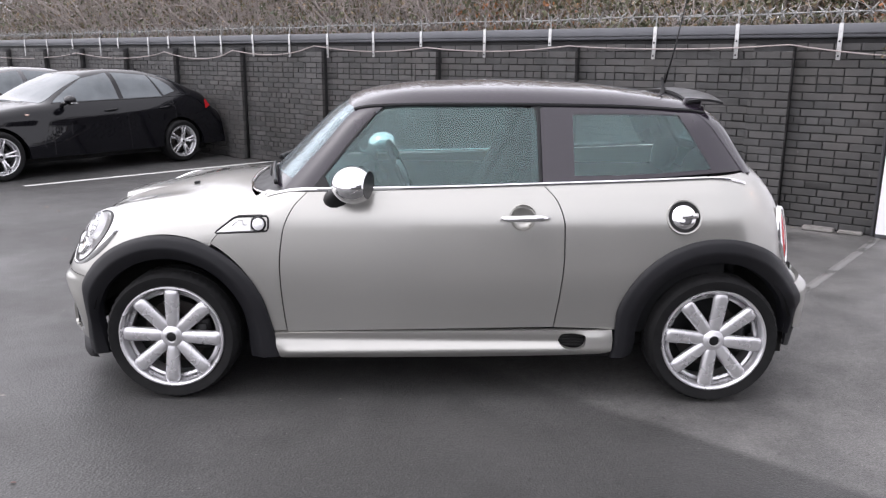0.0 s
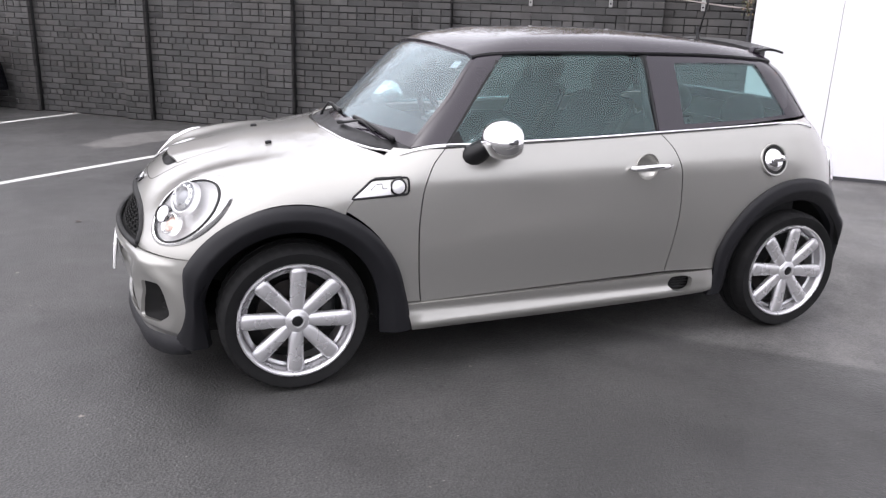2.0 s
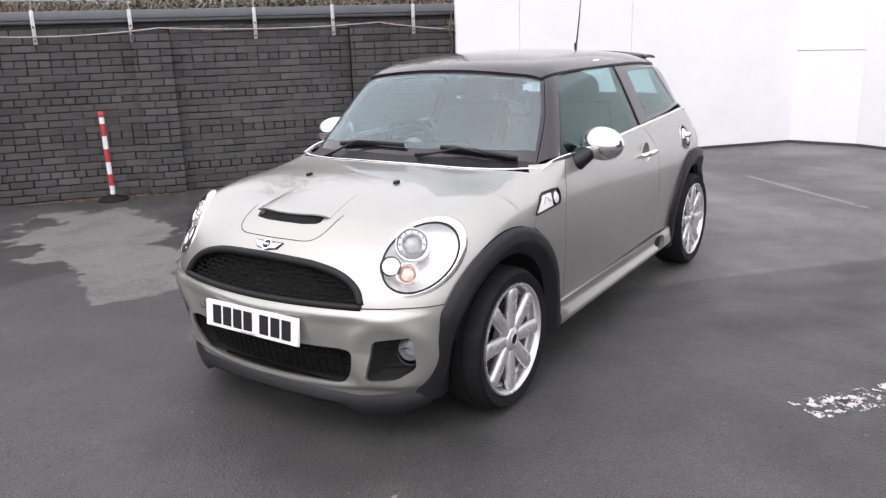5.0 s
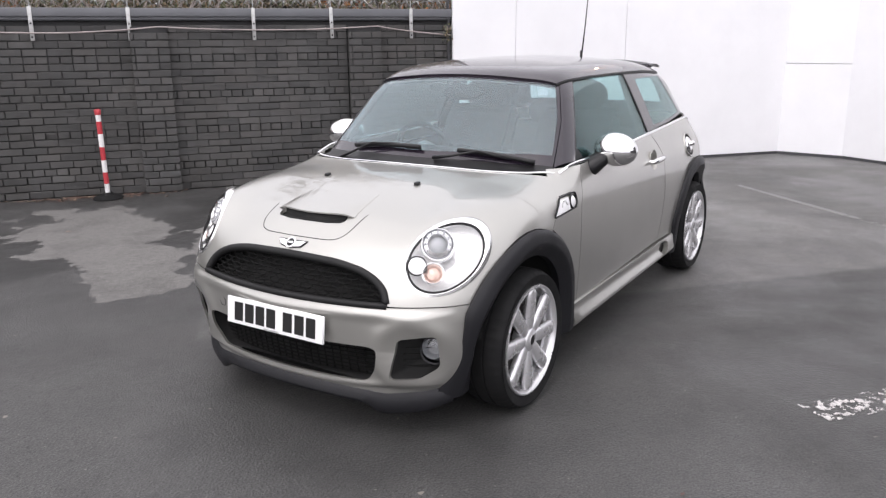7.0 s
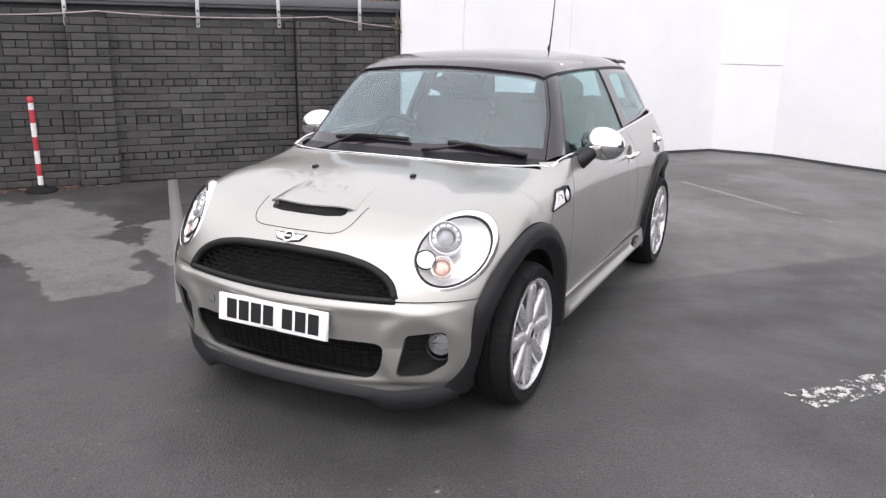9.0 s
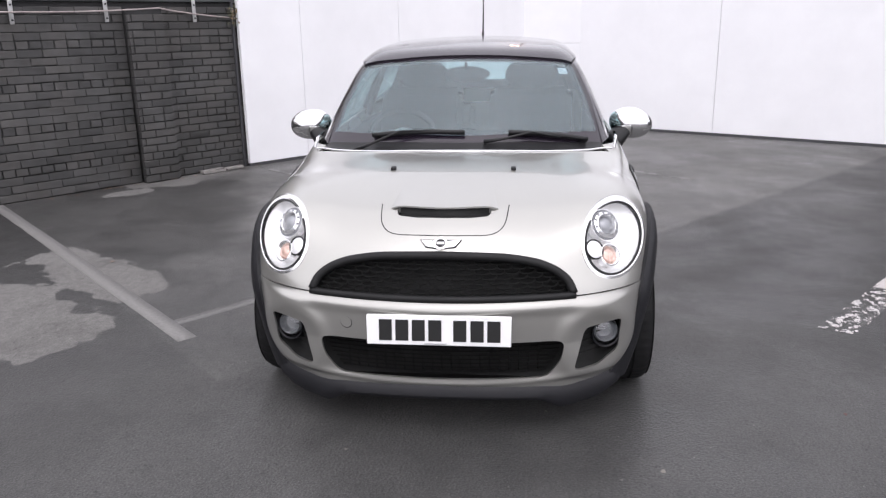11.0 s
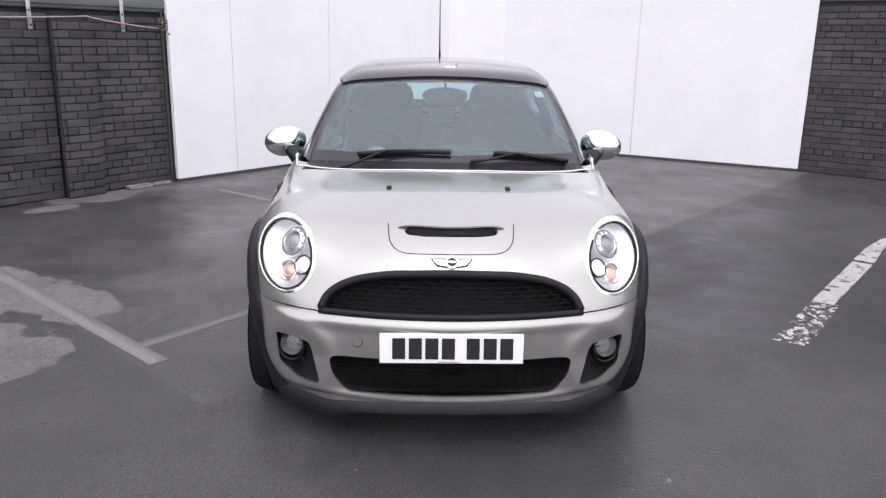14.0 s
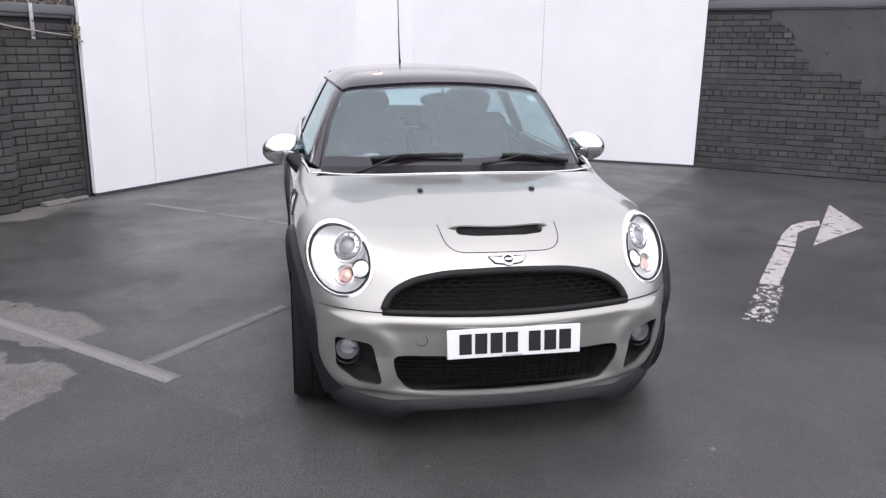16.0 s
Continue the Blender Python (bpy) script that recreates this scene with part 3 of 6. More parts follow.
def brick_mesh(lx, seed):
    rng = random.Random(seed)
    b = box(0, lx, 0, 0.05, 0, 0.0655, 0.0035, 1)
    for v in b.verts:
        v.co += Vector((rng.uniform(-1, 1), rng.uniform(-1, 1), rng.uniform(-1, 1))) * 0.0028
    return finish(b, "brick", M_BRICK, 25)


def raw_brick(V, Fc, x, y, z, lx, rng, d=0.05):
    i = len(V)
    j = lambda: rng.uniform(-0.0026, 0.0026)
    e = 0.0045
    V += [(x, y - d, z), (x + lx, y - d, z), (x + lx, y - d, z + 0.0655), (x, y - d, z + 0.0655)]
    V += [(x + j(), y - e, z + j()), (x + lx + j(), y - e, z + j()), (x + lx + j(), y - e, z + 0.0655 + j()), (x + j(), y - e, z + 0.0655 + j())]
    V += [(x + e, y + j(), z + e), (x + lx - e, y + j(), z + e), (x + lx - e, y + j(), z + 0.0655 - e), (x + e, y + j(), z + 0.0655 - e)]
    for a, b in ((0, 4), (4, 8)):
        Fc += [tuple(i + k for k in (a + p, a + (p + 1) % 4, b + (p + 1) % 4, b + p)) for p in range(4)]
    Fc.append((i + 8, i + 9, i + 10, i + 11))


def courses(u0, u1, z0, z1, faced=0.0):
    """Bricks of a wall, a row of headers after every four of stretchers: (u, depth, z, length)."""
    out = []
    row = 0
    z = z0
    while z + 0.0675 < z1:
        step = 0.112 if row % 5 == 3 else 0.224
        u = u0 - (step / 2 if row % 2 else 0.0)
        while u < u1:
            a, b = max(u, u0), min(u + step - 0.0085, u1)
            if b - a > 0.03:
                out.append((a, faced, z, b - a))
            u += step
        z += 0.0745
        row += 1
    return out


wall_north = tagged(new("wall_north", finish(join(box(-0.8, 20, -0.28, -0.011, 0, 1.76), *[box(p + 0.012, p + PIER_W - 0.012, -0.02, PIER_D - 0.011, 0, 1.70) for p in PIERS]),
                                             "wall_north", M_MORTAR)), "dark painted brick boundary wall with piers", "wall", kind="structure")
wall_north.matrix_basis = WALL
wall_bricks = []
edges_u = [-0.8] + [e for p in PIERS for e in (p, p + PIER_W)] + [20]
for k in range(0, len(edges_u), 2):
    wall_bricks += courses(edges_u[k], edges_u[k + 1], 0.01, 1.76)
for p in PIERS:
    wall_bricks += courses(p, p + PIER_W, 0.01, 1.70, PIER_D)

coping = tagged(new("coping", finish(join(box(-0.8, 20, -0.30, 0.035, 1.800, 1.885, 0.006), box(-0.8, 20, -0.29, 0.02, 1.765, 1.800)), "coping", M_COPING)),
                "grey painted flat coping along the wall top", "coping", kind="structure")
coping.matrix_basis = WALL

# steel straps with the climbing guard on top
STRAPS = (0.49, 1.38, 2.26, 3.48, 4.38, 5.33, 6.15, 6.99, 7.82, 8.57, 9.35, 10.04, 10.78, 11.43, 12.33, 12.9, 13.9, 14.9, 15.9)
first = thing("steel_strap", "galvanised steel strap bolted over the wall coping", "bracket", "straps on the wall", WALL @ pose(STRAPS[0], 0, 0))
part("plate", box(-0.019, 0.019, 0.037, 0.047, 1.565, 1.89, 0.003), M_STEEL, first)
part("upright", box(-0.007, 0.007, 0.02, 0.030, 1.88, 2.02, 0.003), M_DULL, first)
for z in (1.60, 1.73):
    part("bolt", moved(lathe([(0.0, 0), (0.009, 0), (0.010, 0.006), (0.0, 0.008)], 8), pose(0, 0.047, z)), M_TRIM, first)
for s in STRAPS[1:]:
    copy_thing(first, WALL @ pose(s, 0.0, random.uniform(-0.012, 0.012), 0, random.uniform(-1.5, 1.5), 0))

guard = thing("climbing_guard", "galvanised bar with spiked star wheels along the wall top", "wall spikes", m=WALL)
part("bar", tube([(u, -0.02, 1.985 + 0.006 * math.sin(u * 3)) for u in np.linspace(-0.7, 19.5, 60)], 0.008, 6), M_DULL, guard)
V, Fc = [], []
for k in range(5):
    a = 2 * math.pi * k / 5
    d = Vector((0, math.cos(a), math.sin(a)))
    s = Vector((0, -math.sin(a), math.cos(a)))
    i = len(V)
    V += [d * 0.012 - s * 0.016 + Vector((0.004, 0, 0)), d * 0.012 + s * 0.016 + Vector((0.004, 0, 0)), d * 0.105 + Vector((0.034 * (-1) ** k, 0, 0)),
          d * 0.012 + Vector((-0.008, 0, 0))]
    Fc += [(i, i + 1, i + 2), (i + 1, i + 3, i + 2), (i + 3, i, i + 2), (i, i + 3, i + 1)]
star = None
for k, u in enumerate(np.arange(-0.6, 19.0, 0.125)):
    m = pose(u, -0.02, 1.985, random.uniform(0, 360), random.uniform(-14, 14), random.uniform(20, 70))
    if star is None:
        star = part("star_wheel", blob(V, Fc), M_DULL, guard)
        star.matrix_basis = m
    else:
        again(star, guard, m)

pts = []
for a, b, za, zb, sag in ((0.02, 0.9, 1.60, 1.70, 0.01), (0.9, 3.2, 1.70, 1.70, 0.035), (3.2, 5.2, 1.70, 1.69, 0.05), (5.2, 7.2, 1.69, 1.72, 0.06), (7.2, 9.0, 1.72, 1.66, 0.09),
                          (9.0, 10.8, 1.66, 1.64, 0.12), (10.8, 13.7, 1.64, 1.62, 0.10), (13.7, 18, 1.62, 1.6, 0.1)):
    for i in range(10):
        t = i / 10
        near = 0.055 + 0.07 * math.exp(-((a + (b - a) * t - min(PIERS, key=lambda q: abs(q + 0.18 - a - (b - a) * t)) - 0.18) / 0.22) ** 2)
        pts.append((a + (b - a) * t, near, za + (zb - za) * t - sag * 4 * t * (1 - t)))
cable = tagged(new("cable", finish(tube(pts, 0.0075, 6), "cable", M_CABLE)), "pale cable sagging along the brick wall", "cable")
cable.matrix_basis = WALL

# tuft of ivy at the cable's end
ivy = thing("ivy_tuft", "small green tuft of ivy at the wall's end", "plant", m=WALL @ pose(0.07, 0.09, 1.62))
rng = random.Random(4)
V, Fc = [], []
for k in range(60):
    c = Vector((rng.gauss(0, 0.025), rng.gauss(0, 0.02), rng.gauss(0, 0.05)))
    m = Euler([rng.uniform(0, 6.3) for _ in range(3)]).to_matrix()
    i = len(V)
    V += [c + m @ Vector(q) for q in ((-0.014, 0, 0), (0, -0.011, 0.003), (0.016, 0, 0), (0, 0.011, 0.003))]
    Fc.append((i, i + 1, i + 2, i + 3))
part("leaves", blob(V, Fc), M_LEAF, ivy)
part("stem", tube([(0, -0.03, -0.08), (0, 0, 0), (0.01, 0.01, 0.08)], 0.004, 5), M_BARK, ivy)

# wall on the other side
WALL2 = plane_frame((5.37, -4.56), (3.82, -6.37))
wall_south = tagged(new("wall_south", finish(box(-0.4, 9.0, 0.011, 0.3, 0, 2.07), "wall_south", M_MORTAR)), "dark grey painted brick wall", "wall", kind="structure")
wall_south.matrix_basis = WALL2
coping2 = tagged(new("coping", finish(join(box(-0.4, 9.0, -0.03, 0.32, 2.09, 2.19, 0.006), box(-0.4, 9.0, -0.015, 0.31, 2.07, 2.09)), "coping", M_COPING)),
                 "grey flat coping along the wall top", "coping", kind="structure")
coping2.matrix_basis = WALL2
# dark wall of the building that stands behind this one
upper_wall = tagged(new("wall_behind", finish(box(-0.4, 3.6, 0.10, 0.36, 2.19, 3.4), "wall_behind", M_RENDERING)), "dark grey rendered wall above the coping", "wall", kind="structure")
upper_wall.matrix_basis = WALL2
# rendered area that covers the upper bricks, worn back to the courses in steps
rng = random.Random(17)
outline = [(9.0, 2.065), (0.95, 2.065)]
zc, uc = 2.065, 0.95
while zc > 0.62:
    drop = 0.0745 * rng.choice((1, 1, 2))
    outline.append((uc, zc - drop))
    zc -= drop
    uc = max(0.75, uc + rng.choice((-0.10, 0.06, 0.14, 0.24)) * (1.6 if zc < 1.4 else 0.7))
    outline.append((uc, zc))
outline += [(9.0, zc)]
rend = tagged(new("render_patch", finish(prism(outline, -0.003, 0.03, "y"), "render_patch", M_RENDERING)), "smooth grey rendering over the upper bricks", "wall", kind="structure")
rend.matrix_basis = WALL2

# broken pieces of an old kerb along the wall's foot
rng = random.Random(31)
u = 0.10
while u < 0.75:
    lk = rng.uniform(0.20, 0.38)
    k = box(0, lk, 0, rng.uniform(0.05, 0.09), 0, rng.uniform(0.025, 0.05), 0.008, 1)
    for v in k.verts:
        v.co += Vector((rng.uniform(-0.012, 0.012), rng.uniform(-0.012, 0.012), rng.uniform(-0.004, 0.004) if v.co.z > 0.01 else 0.0))
    piece = tagged(new("kerb_piece", finish(k, "kerb_piece", M_DULLSTONE)), "broken pale grey piece of kerb at the wall's foot", "kerb piece", "kerb pieces along the wall")
    piece.matrix_basis = WALL @ pose(u, 0.03, 0, 0, 0, rng.uniform(-3, 3))
    u += lk + rng.uniform(0.02, 0.20)

# white boards
BOARDS = ((3.96, 2.80), (7.50, -0.24), (7.39, -1.09), (5.27, -4.68))


def board(p, q, name, label, z1=3.7, joints=(), cross=None):
    m = plane_frame(q, p)
    L = (Vector(q) - Vector(p)).length
    t = tagged(new(name), label, "white boarding", "white boards", "structure")
    t.matrix_basis = m
    cuts = [0] + [L - j for j in sorted(joints, reverse=True)] + [L]
    for a, b in zip(cuts, cuts[1:]):
        for z0, zz in ((0.035, z1),) if cross is None else ((0.035, cross - 0.004), (cross + 0.004, z1)):
            part("panel", box(a + 0.002, b - 0.002, 0.0, 0.05, z0, zz, 0.002, 1), M_BOARD, t)
    for j in cuts[1:-1]:
        part("joint", box(j - 0.006, j + 0.006, -0.002, 0.01, 0.035, z1), M_JOINT, t)
    if cross:
        part("joint", box(0.006, L - 0.006, -0.002, 0.01, cross - 0.006, cross + 0.006), M_JOINT, t)
        for j in (0.004, L - 0.004):
            part("joint", box(j - 0.008, j + 0.008, -0.003, 0.01, 0.035, z1), M_JOINT, t)
    # dark strip gives the shade in the gap below the panels
    part("bottom_gap", box(0, L, 0.012, 0.05, 0.0, 0.035), M_BOARD_EDGE, t)
    return t


board(BOARDS[0], BOARDS[1], "boarding_left", "tall white painted boarding with fine vertical joints", joints=(0.78, 2.24))
board(BOARDS[1], BOARDS[2], "boarding_middle", "narrow white painted boarding in two panels", cross=1.2)
board(BOARDS[2], BOARDS[3], "boarding_right", "tall white painted boarding with fine vertical joints", joints=(2.0,))
# no real trim: the shadow at the boarding's edge, built as a dark strip
trim = tagged(new("trim", finish(box(-0.02, 0.005, -0.015, 0.04, 0, 3.7, 0.004), "trim", M_BOARD_EDGE)), "thin dark strip standing for the shadow at the white boarding's edge", "trim", kind="structure")
trim.matrix_basis = pose(3.945, 2.825, 0, 0, 0, -40)

# flood light on a bracket above the corner of the boards, seen in the car's paint
flood = thing("flood_light", "small lit warm flood light on a grey bracket above the boards", "lamp", m=pose(7.46, -0.44, 4.02))
part("pole", tube([(0.06, 0, -0.85), (0.06, 0, 0.62)], 0.03, 10), M_STEEL, flood)
part("arm", tube([(0.06, 0, 0.56), (-0.25, -0.22, 0.58)], 0.02, 8), M_STEEL, flood)
part("bracket", box(0.0, 0.03, -0.06, 0.06, -0.70, -0.46, 0.004), M_STEEL, flood)
part("housing", moved(box(-0.05, 0.07, -0.11, 0.11, -0.08, 0.08, 0.015), pose(-0.06, 0.10, 0.46, 0, 14, 0)), M_STEEL, flood)
part("lens", moved(box(-0.062, -0.052, -0.09, 0.09, -0.062, 0.062, 0.003, 1), pose(-0.06, 0.10, 0.46, 0, 14, 0)), M_GLOW, flood, "glowing warm lamp glass")

# red and white post
post = thing("barrier_post", "red and white banded plastic post on a round rubber base", "bollard", m=pose(0.79, 4.99, 0, 1.0, -1.2, 0) @ Matrix.Diagonal((1, 1, 0.95, 1)))
up = pose(0, 0, 0, 90, 0, 0)
part("base", moved(lathe([(0.0, 0.0), (0.145, 0.0), (0.15, 0.012), (0.13, 0.03), (0.06, 0.045), (0.04, 0.07), (0.0, 0.07)], 32), up), M_RUBBER, post)
zz = [0.07, 0.165, 0.29, 0.42, 0.56, 0.70, 0.83, 0.90]
for i, (a, b) in enumerate(zip(zz, zz[1:])):
    part("band", moved(lathe([(0.0, a), (0.0245, a), (0.0245, b), (0.0, b)], 20), up), M_POSTWHITE if i % 2 == 0 else M_POSTRED, post)
part("cap", moved(lathe([(0.0, 0.90), (0.027, 0.90), (0.031, 0.915), (0.031, 0.945), (0.022, 0.958), (0.0, 0.96)], 20), up), M_POSTRED, post)

# fallen leaves
V, Fc = [], []
rng = random.Random(11)
spots = [(WALL @ Vector((rng.gauss(3.95, 0.42), 0.04 + abs(rng.gauss(0, 0.09)), 0)), rng) for _ in range(190)]
spots += [(WALL @ Vector((rng.uniform(-0.2, 9), 0.05 + abs(rng.gauss(0, 0.06)), 0)), rng) for _ in range(70)]
spots += [(Vector((rng.uniform(-4.5, 3.5), rng.uniform(-4, 4.5), 0)), rng) for _ in range(26)]
spots += [(Vector(p), rng) for p in ((-3.05, -0.66, 0), (-3.06, -0.60, 0), (-2.9, -1.0, 0), (-2.2, -2.35, 0))]
for c, _ in spots:
    k, a = rng.uniform(0.018, 0.034), rng.uniform(0, 6.3)
    if c.y < 2.0:
        k *= 0.6
    d, s = Vector((math.cos(a), math.sin(a), 0)) * k, Vector((-math.sin(a), math.cos(a), 0)) * k * 0.6
    i = len(V)
    h = rng.uniform(0.006, 0.016)
    V += [c - d + Vector((0, 0, 0.004)), c - s + Vector((0, 0, h)), c + d + Vector((0, 0, 0.005)), c + s + Vector((0, 0, h * 0.8)), c + Vector((0, 0, 0.005))]
    Fc += [(i, i + 1, i + 4), (i + 1, i + 2, i + 4), (i + 2, i + 3, i + 4), (i + 3, i, i + 4)]
tagged(new("fallen_leaves", finish(blob(V, Fc), "fallen_leaves", M_DEADLEAF)), "scattered brown autumn leaves on the tarmac", "leaves", kind="stuff")


# scrub behind the wall
def shrub(seed, height, leafy, leaf, label, twigs=90):
    rng = random.Random(seed)
    t = thing("shrub", label, "shrub", "shrubs behind the wall")
    limbs = []
    tips = []
    for k in range(twigs):
        a, lean = rng.uniform(0, 6.3), rng.uniform(0.1, 0.75)
        L = height * rng.uniform(0.55, 1.0)
        p = Vector((rng.gauss(0, 0.12), rng.gauss(0, 0.12), 0))
        d = Vector((math.cos(a) * lean, math.sin(a) * lean, 1)).normalized()
        path = [p.copy()]
        for s in range(6):
            d = (d + Vector((rng.gauss(0, 0.16), rng.gauss(0, 0.16), rng.gauss(0.0, 0.08)))).normalized()
            p = p + d * L / 6
            path.append(p.copy())
            tips.append((p.copy(), s))
            if s > 0:
                q, e = p.copy(), (d + Vector((rng.gauss(0, 0.7), rng.gauss(0, 0.7), rng.gauss(0, 0.3)))).normalized()
                sub = [q.copy()]
                for _ in range(3):
                    e = (e + Vector((rng.gauss(0, 0.2), rng.gauss(0, 0.2), rng.gauss(0.05, 0.2)))).normalized()
                    q = q + e * L * 0.07
                    sub.append(q.copy())
                    tips.append((q.copy(), 6))
                limbs.append(tube(sub, [0.006, 0.005, 0.004, 0.002], 4, False))
        limbs.append(tube(path, [0.022 * (1 - i / 7.5) + 0.003 for i in range(7)], 5, False))
    part("brushwood", join(*limbs), M_BARK, t)
    V, Fc = [], []
    for c, s in tips:
        for _ in range(leafy if s > 2 else leafy // 2):
            q = c + Vector((rng.gauss(0, 0.09), rng.gauss(0, 0.09), rng.gauss(0, 0.09)))
            m = Euler([rng.uniform(0, 6.3) for _ in range(3)]).to_matrix()
            k = rng.uniform(0.022, 0.045)
            i = len(V)
            V += [q + m @ Vector(v) * k for v in ((-1, 0, 0), (0, -0.55, 0.12), (1, 0, 0), (0, 0.55, 0.12))]
            Fc.append((i, i + 1, i + 2, i + 3))
    if V:
        part("foliage", blob(V, Fc), leaf, t)
    return t


kinds = [shrub(1, 2.6, 3, M_LEAF, "scrubby half-bare bush with dull green leaves"),
         shrub(2, 3.0, 1, M_LEAF, "bare twiggy grey-brown bush"),
         shrub(3, 2.5, 4, M_AUTUMN, "bush with orange-red autumn leaves", 40)]
rng = random.Random(21)
used = set()
for row, (y0, y1, step, grow) in enumerate(((2.7, 3.4, 1.05, 1.05), (4.2, 5.6, 2.4, 1.6), (7.0, 9.5, 4.2, 2.3))):
    for u in np.arange(-2.5, 26 + 4 * row, step):
        k = 2 if row == 0 and (5.6 < u < 6.9 or -0.6 < u < 0.3) else (0 if u < 6 or rng.random() < 0.2 else 1)
        m = WALL @ pose(u + rng.uniform(-0.3, 0.3), -rng.uniform(y0, y1), 0, 0, 0, rng.uniform(0, 360))
        if k in used:
            o = copy_thing(kinds[k], m)
            o.scale = (grow, grow, grow * rng.uniform(0.85, 1.15))
        else:
            kinds[k].matrix_basis = m
            used.add(k)


# ---- wheels ----
def wheel_parts(spokes=8, fat=True, r=0.306, rim=0.240, w=0.1025):
    """Meshes of one wheel; its outer face looks to -y."""
    out = {}
    tyre = lathe([(rim - 0.006, -w * 0.90), (rim + 0.012, -w * 1.0), (rim + 0.04, -w * 1.04), (r - 0.026, -w * 1.0), (r - 0.010, -w * 0.88), (r - 0.002, -w * 0.68), (r, -w * 0.34),
                  (r - 0.007, -w * 0.32), (r - 0.007, -w * 0.26), (r, -w * 0.24), (r, w * 0.24), (r - 0.007, w * 0.26), (r - 0.007, w * 0.32), (r, w * 0.34), (r, w * 0.6),
                  (r - 0.014, w * 0.95), (rim + 0.04, w * 1.03), (rim - 0.006, w * 0.9)], 144, True)
    # notches between the shoulder blocks
    for v in tyre.verts:
        q = math.hypot(v.co.x, v.co.z)
        if q > r - 0.013 and abs(v.co.y) > w * 0.5 and int(round(math.atan2(v.co.z, v.co.x) / (2 * math.pi) * 144)) % 3 == 0:
            v.co.x, v.co.z = v.co.x * (q - 0.005) / q, v.co.z * (q - 0.005) / q
    out["tyre"] = (tyre, M_RUBBER)
    out["rim"] = (lathe([(rim - 0.002, -w * 0.92), (rim - 0.004, -w * 1.0), (rim - 0.010, -w * 1.01), (rim - 0.017, -w * 0.95), (rim - 0.022, -w * 0.75), (rim - 0.028, -w * 0.2), (rim - 0.03, w * 0.85),
                         (rim - 0.010, w * 0.9), (rim - 0.008, 0.0)], 64, True), M_ALLOY)
    sp = bmesh.new()
    if fat:
        # a fat rounded spoke along +z
        ring, V, Fc = 14, [], []
        st = [(0.040, 0.021, 0.018), (0.052, 0.0235, 0.021), (0.070, 0.0255, 0.022), (0.12, 0.0275, 0.022), (0.175, 0.0290, 0.021), (0.200, 0.0295, 0.019), (0.214, 0.0265, 0.016), (0.221, 0.018, 0.010),
              (0.224, 0.006, 0.004)]
        for h, a, b in st:
            for j in range(ring):
                t = 2 * math.pi * j / ring
                c, s = math.cos(t), math.sin(t)
                V.append((1.18 * a * math.copysign(abs(c) ** 0.8, c), -w * 0.70 + b * math.copysign(abs(s) ** 0.85, s) - 0.010 * (h - 0.05) / 0.15, h))
        for i in range(len(st) - 1):
            Fc += [(i * ring + j, i * ring + (j + 1) % ring, (i + 1) * ring + (j + 1) % ring, (i + 1) * ring + j) for j in range(ring)]
        Fc += [tuple(range(ring)), tuple(range((len(st) - 1) * ring, len(st) * ring))]
        sp.free()
        sp = blob(V, Fc)
        bmesh.ops.recalc_face_normals(sp, faces=sp.faces)
    else:
        sp.free()
        sp = join(*[prism(rounded([(s * 0.006 - 0.013, 0.03), (s * 0.006 + 0.013, 0.03), (s * 0.034 + 0.012, rim - 0.012), (s * 0.034 - 0.012, rim - 0.012)], 0.004), -w * 0.85, -w * 0.55, "y") for s in (-1, 1)])
    out["spoke"] = (sp, M_ALLOY)
    hub = lathe([(0.0, -w * 0.90), (0.021, -w * 0.90), (0.0225, -w * 0.99), (0.0265, -w * 1.0), (0.030, -w * 0.97), (0.040, -w * 0.95), (0.047, -w * 0.90), (0.049, -w * 0.86), (0.053, -w * 0.86), (0.066, -w * 0.70), (0.070, -w * 0.35), (0.0, -w * 0.3)], 40)
    out["hub"] = (hub, M_ALLOY)
    out["rim_step"] = (lathe([(rim - 0.027, -w * 0.52), (rim - 0.037, -w * 0.62), (rim - 0.047, -w * 0.56), (rim - 0.046, -w * 0.46), (rim - 0.032, -w * 0.40)], 64, True), M_ALLOY)
    out["hub_cap"] = (lathe([(0.0, -w * 0.985), (0.014, -w * 0.98), (0.021, -w * 0.96), (0.0225, -w * 0.92)], 28), M_TRIM)
    out["brake_disc"] = (lathe([(0.0, -0.02), (0.08, -0.02), (0.085, -0.008), (0.147, -0.008), (0.147, 0.016), (0.0, 0.02)], 40), M_DISC)
    out["caliper"] = (join(box(0.085, 0.165, -0.045, 0.035, -0.075, 0.075, 0.018, 2), box(0.10, 0.15, -0.052, -0.04, -0.05, 0.05, 0.005, 1)), M_TRIM)
    out["inner_wheel"] = (lathe([(0.0, 0.05), (rim - 0.03, 0.05), (rim - 0.03, 0.075), (0.0, 0.075)], 32), M_MATT)
    return {k: finish(b, k, m) for k, (b, m) in out.items()}, spokes


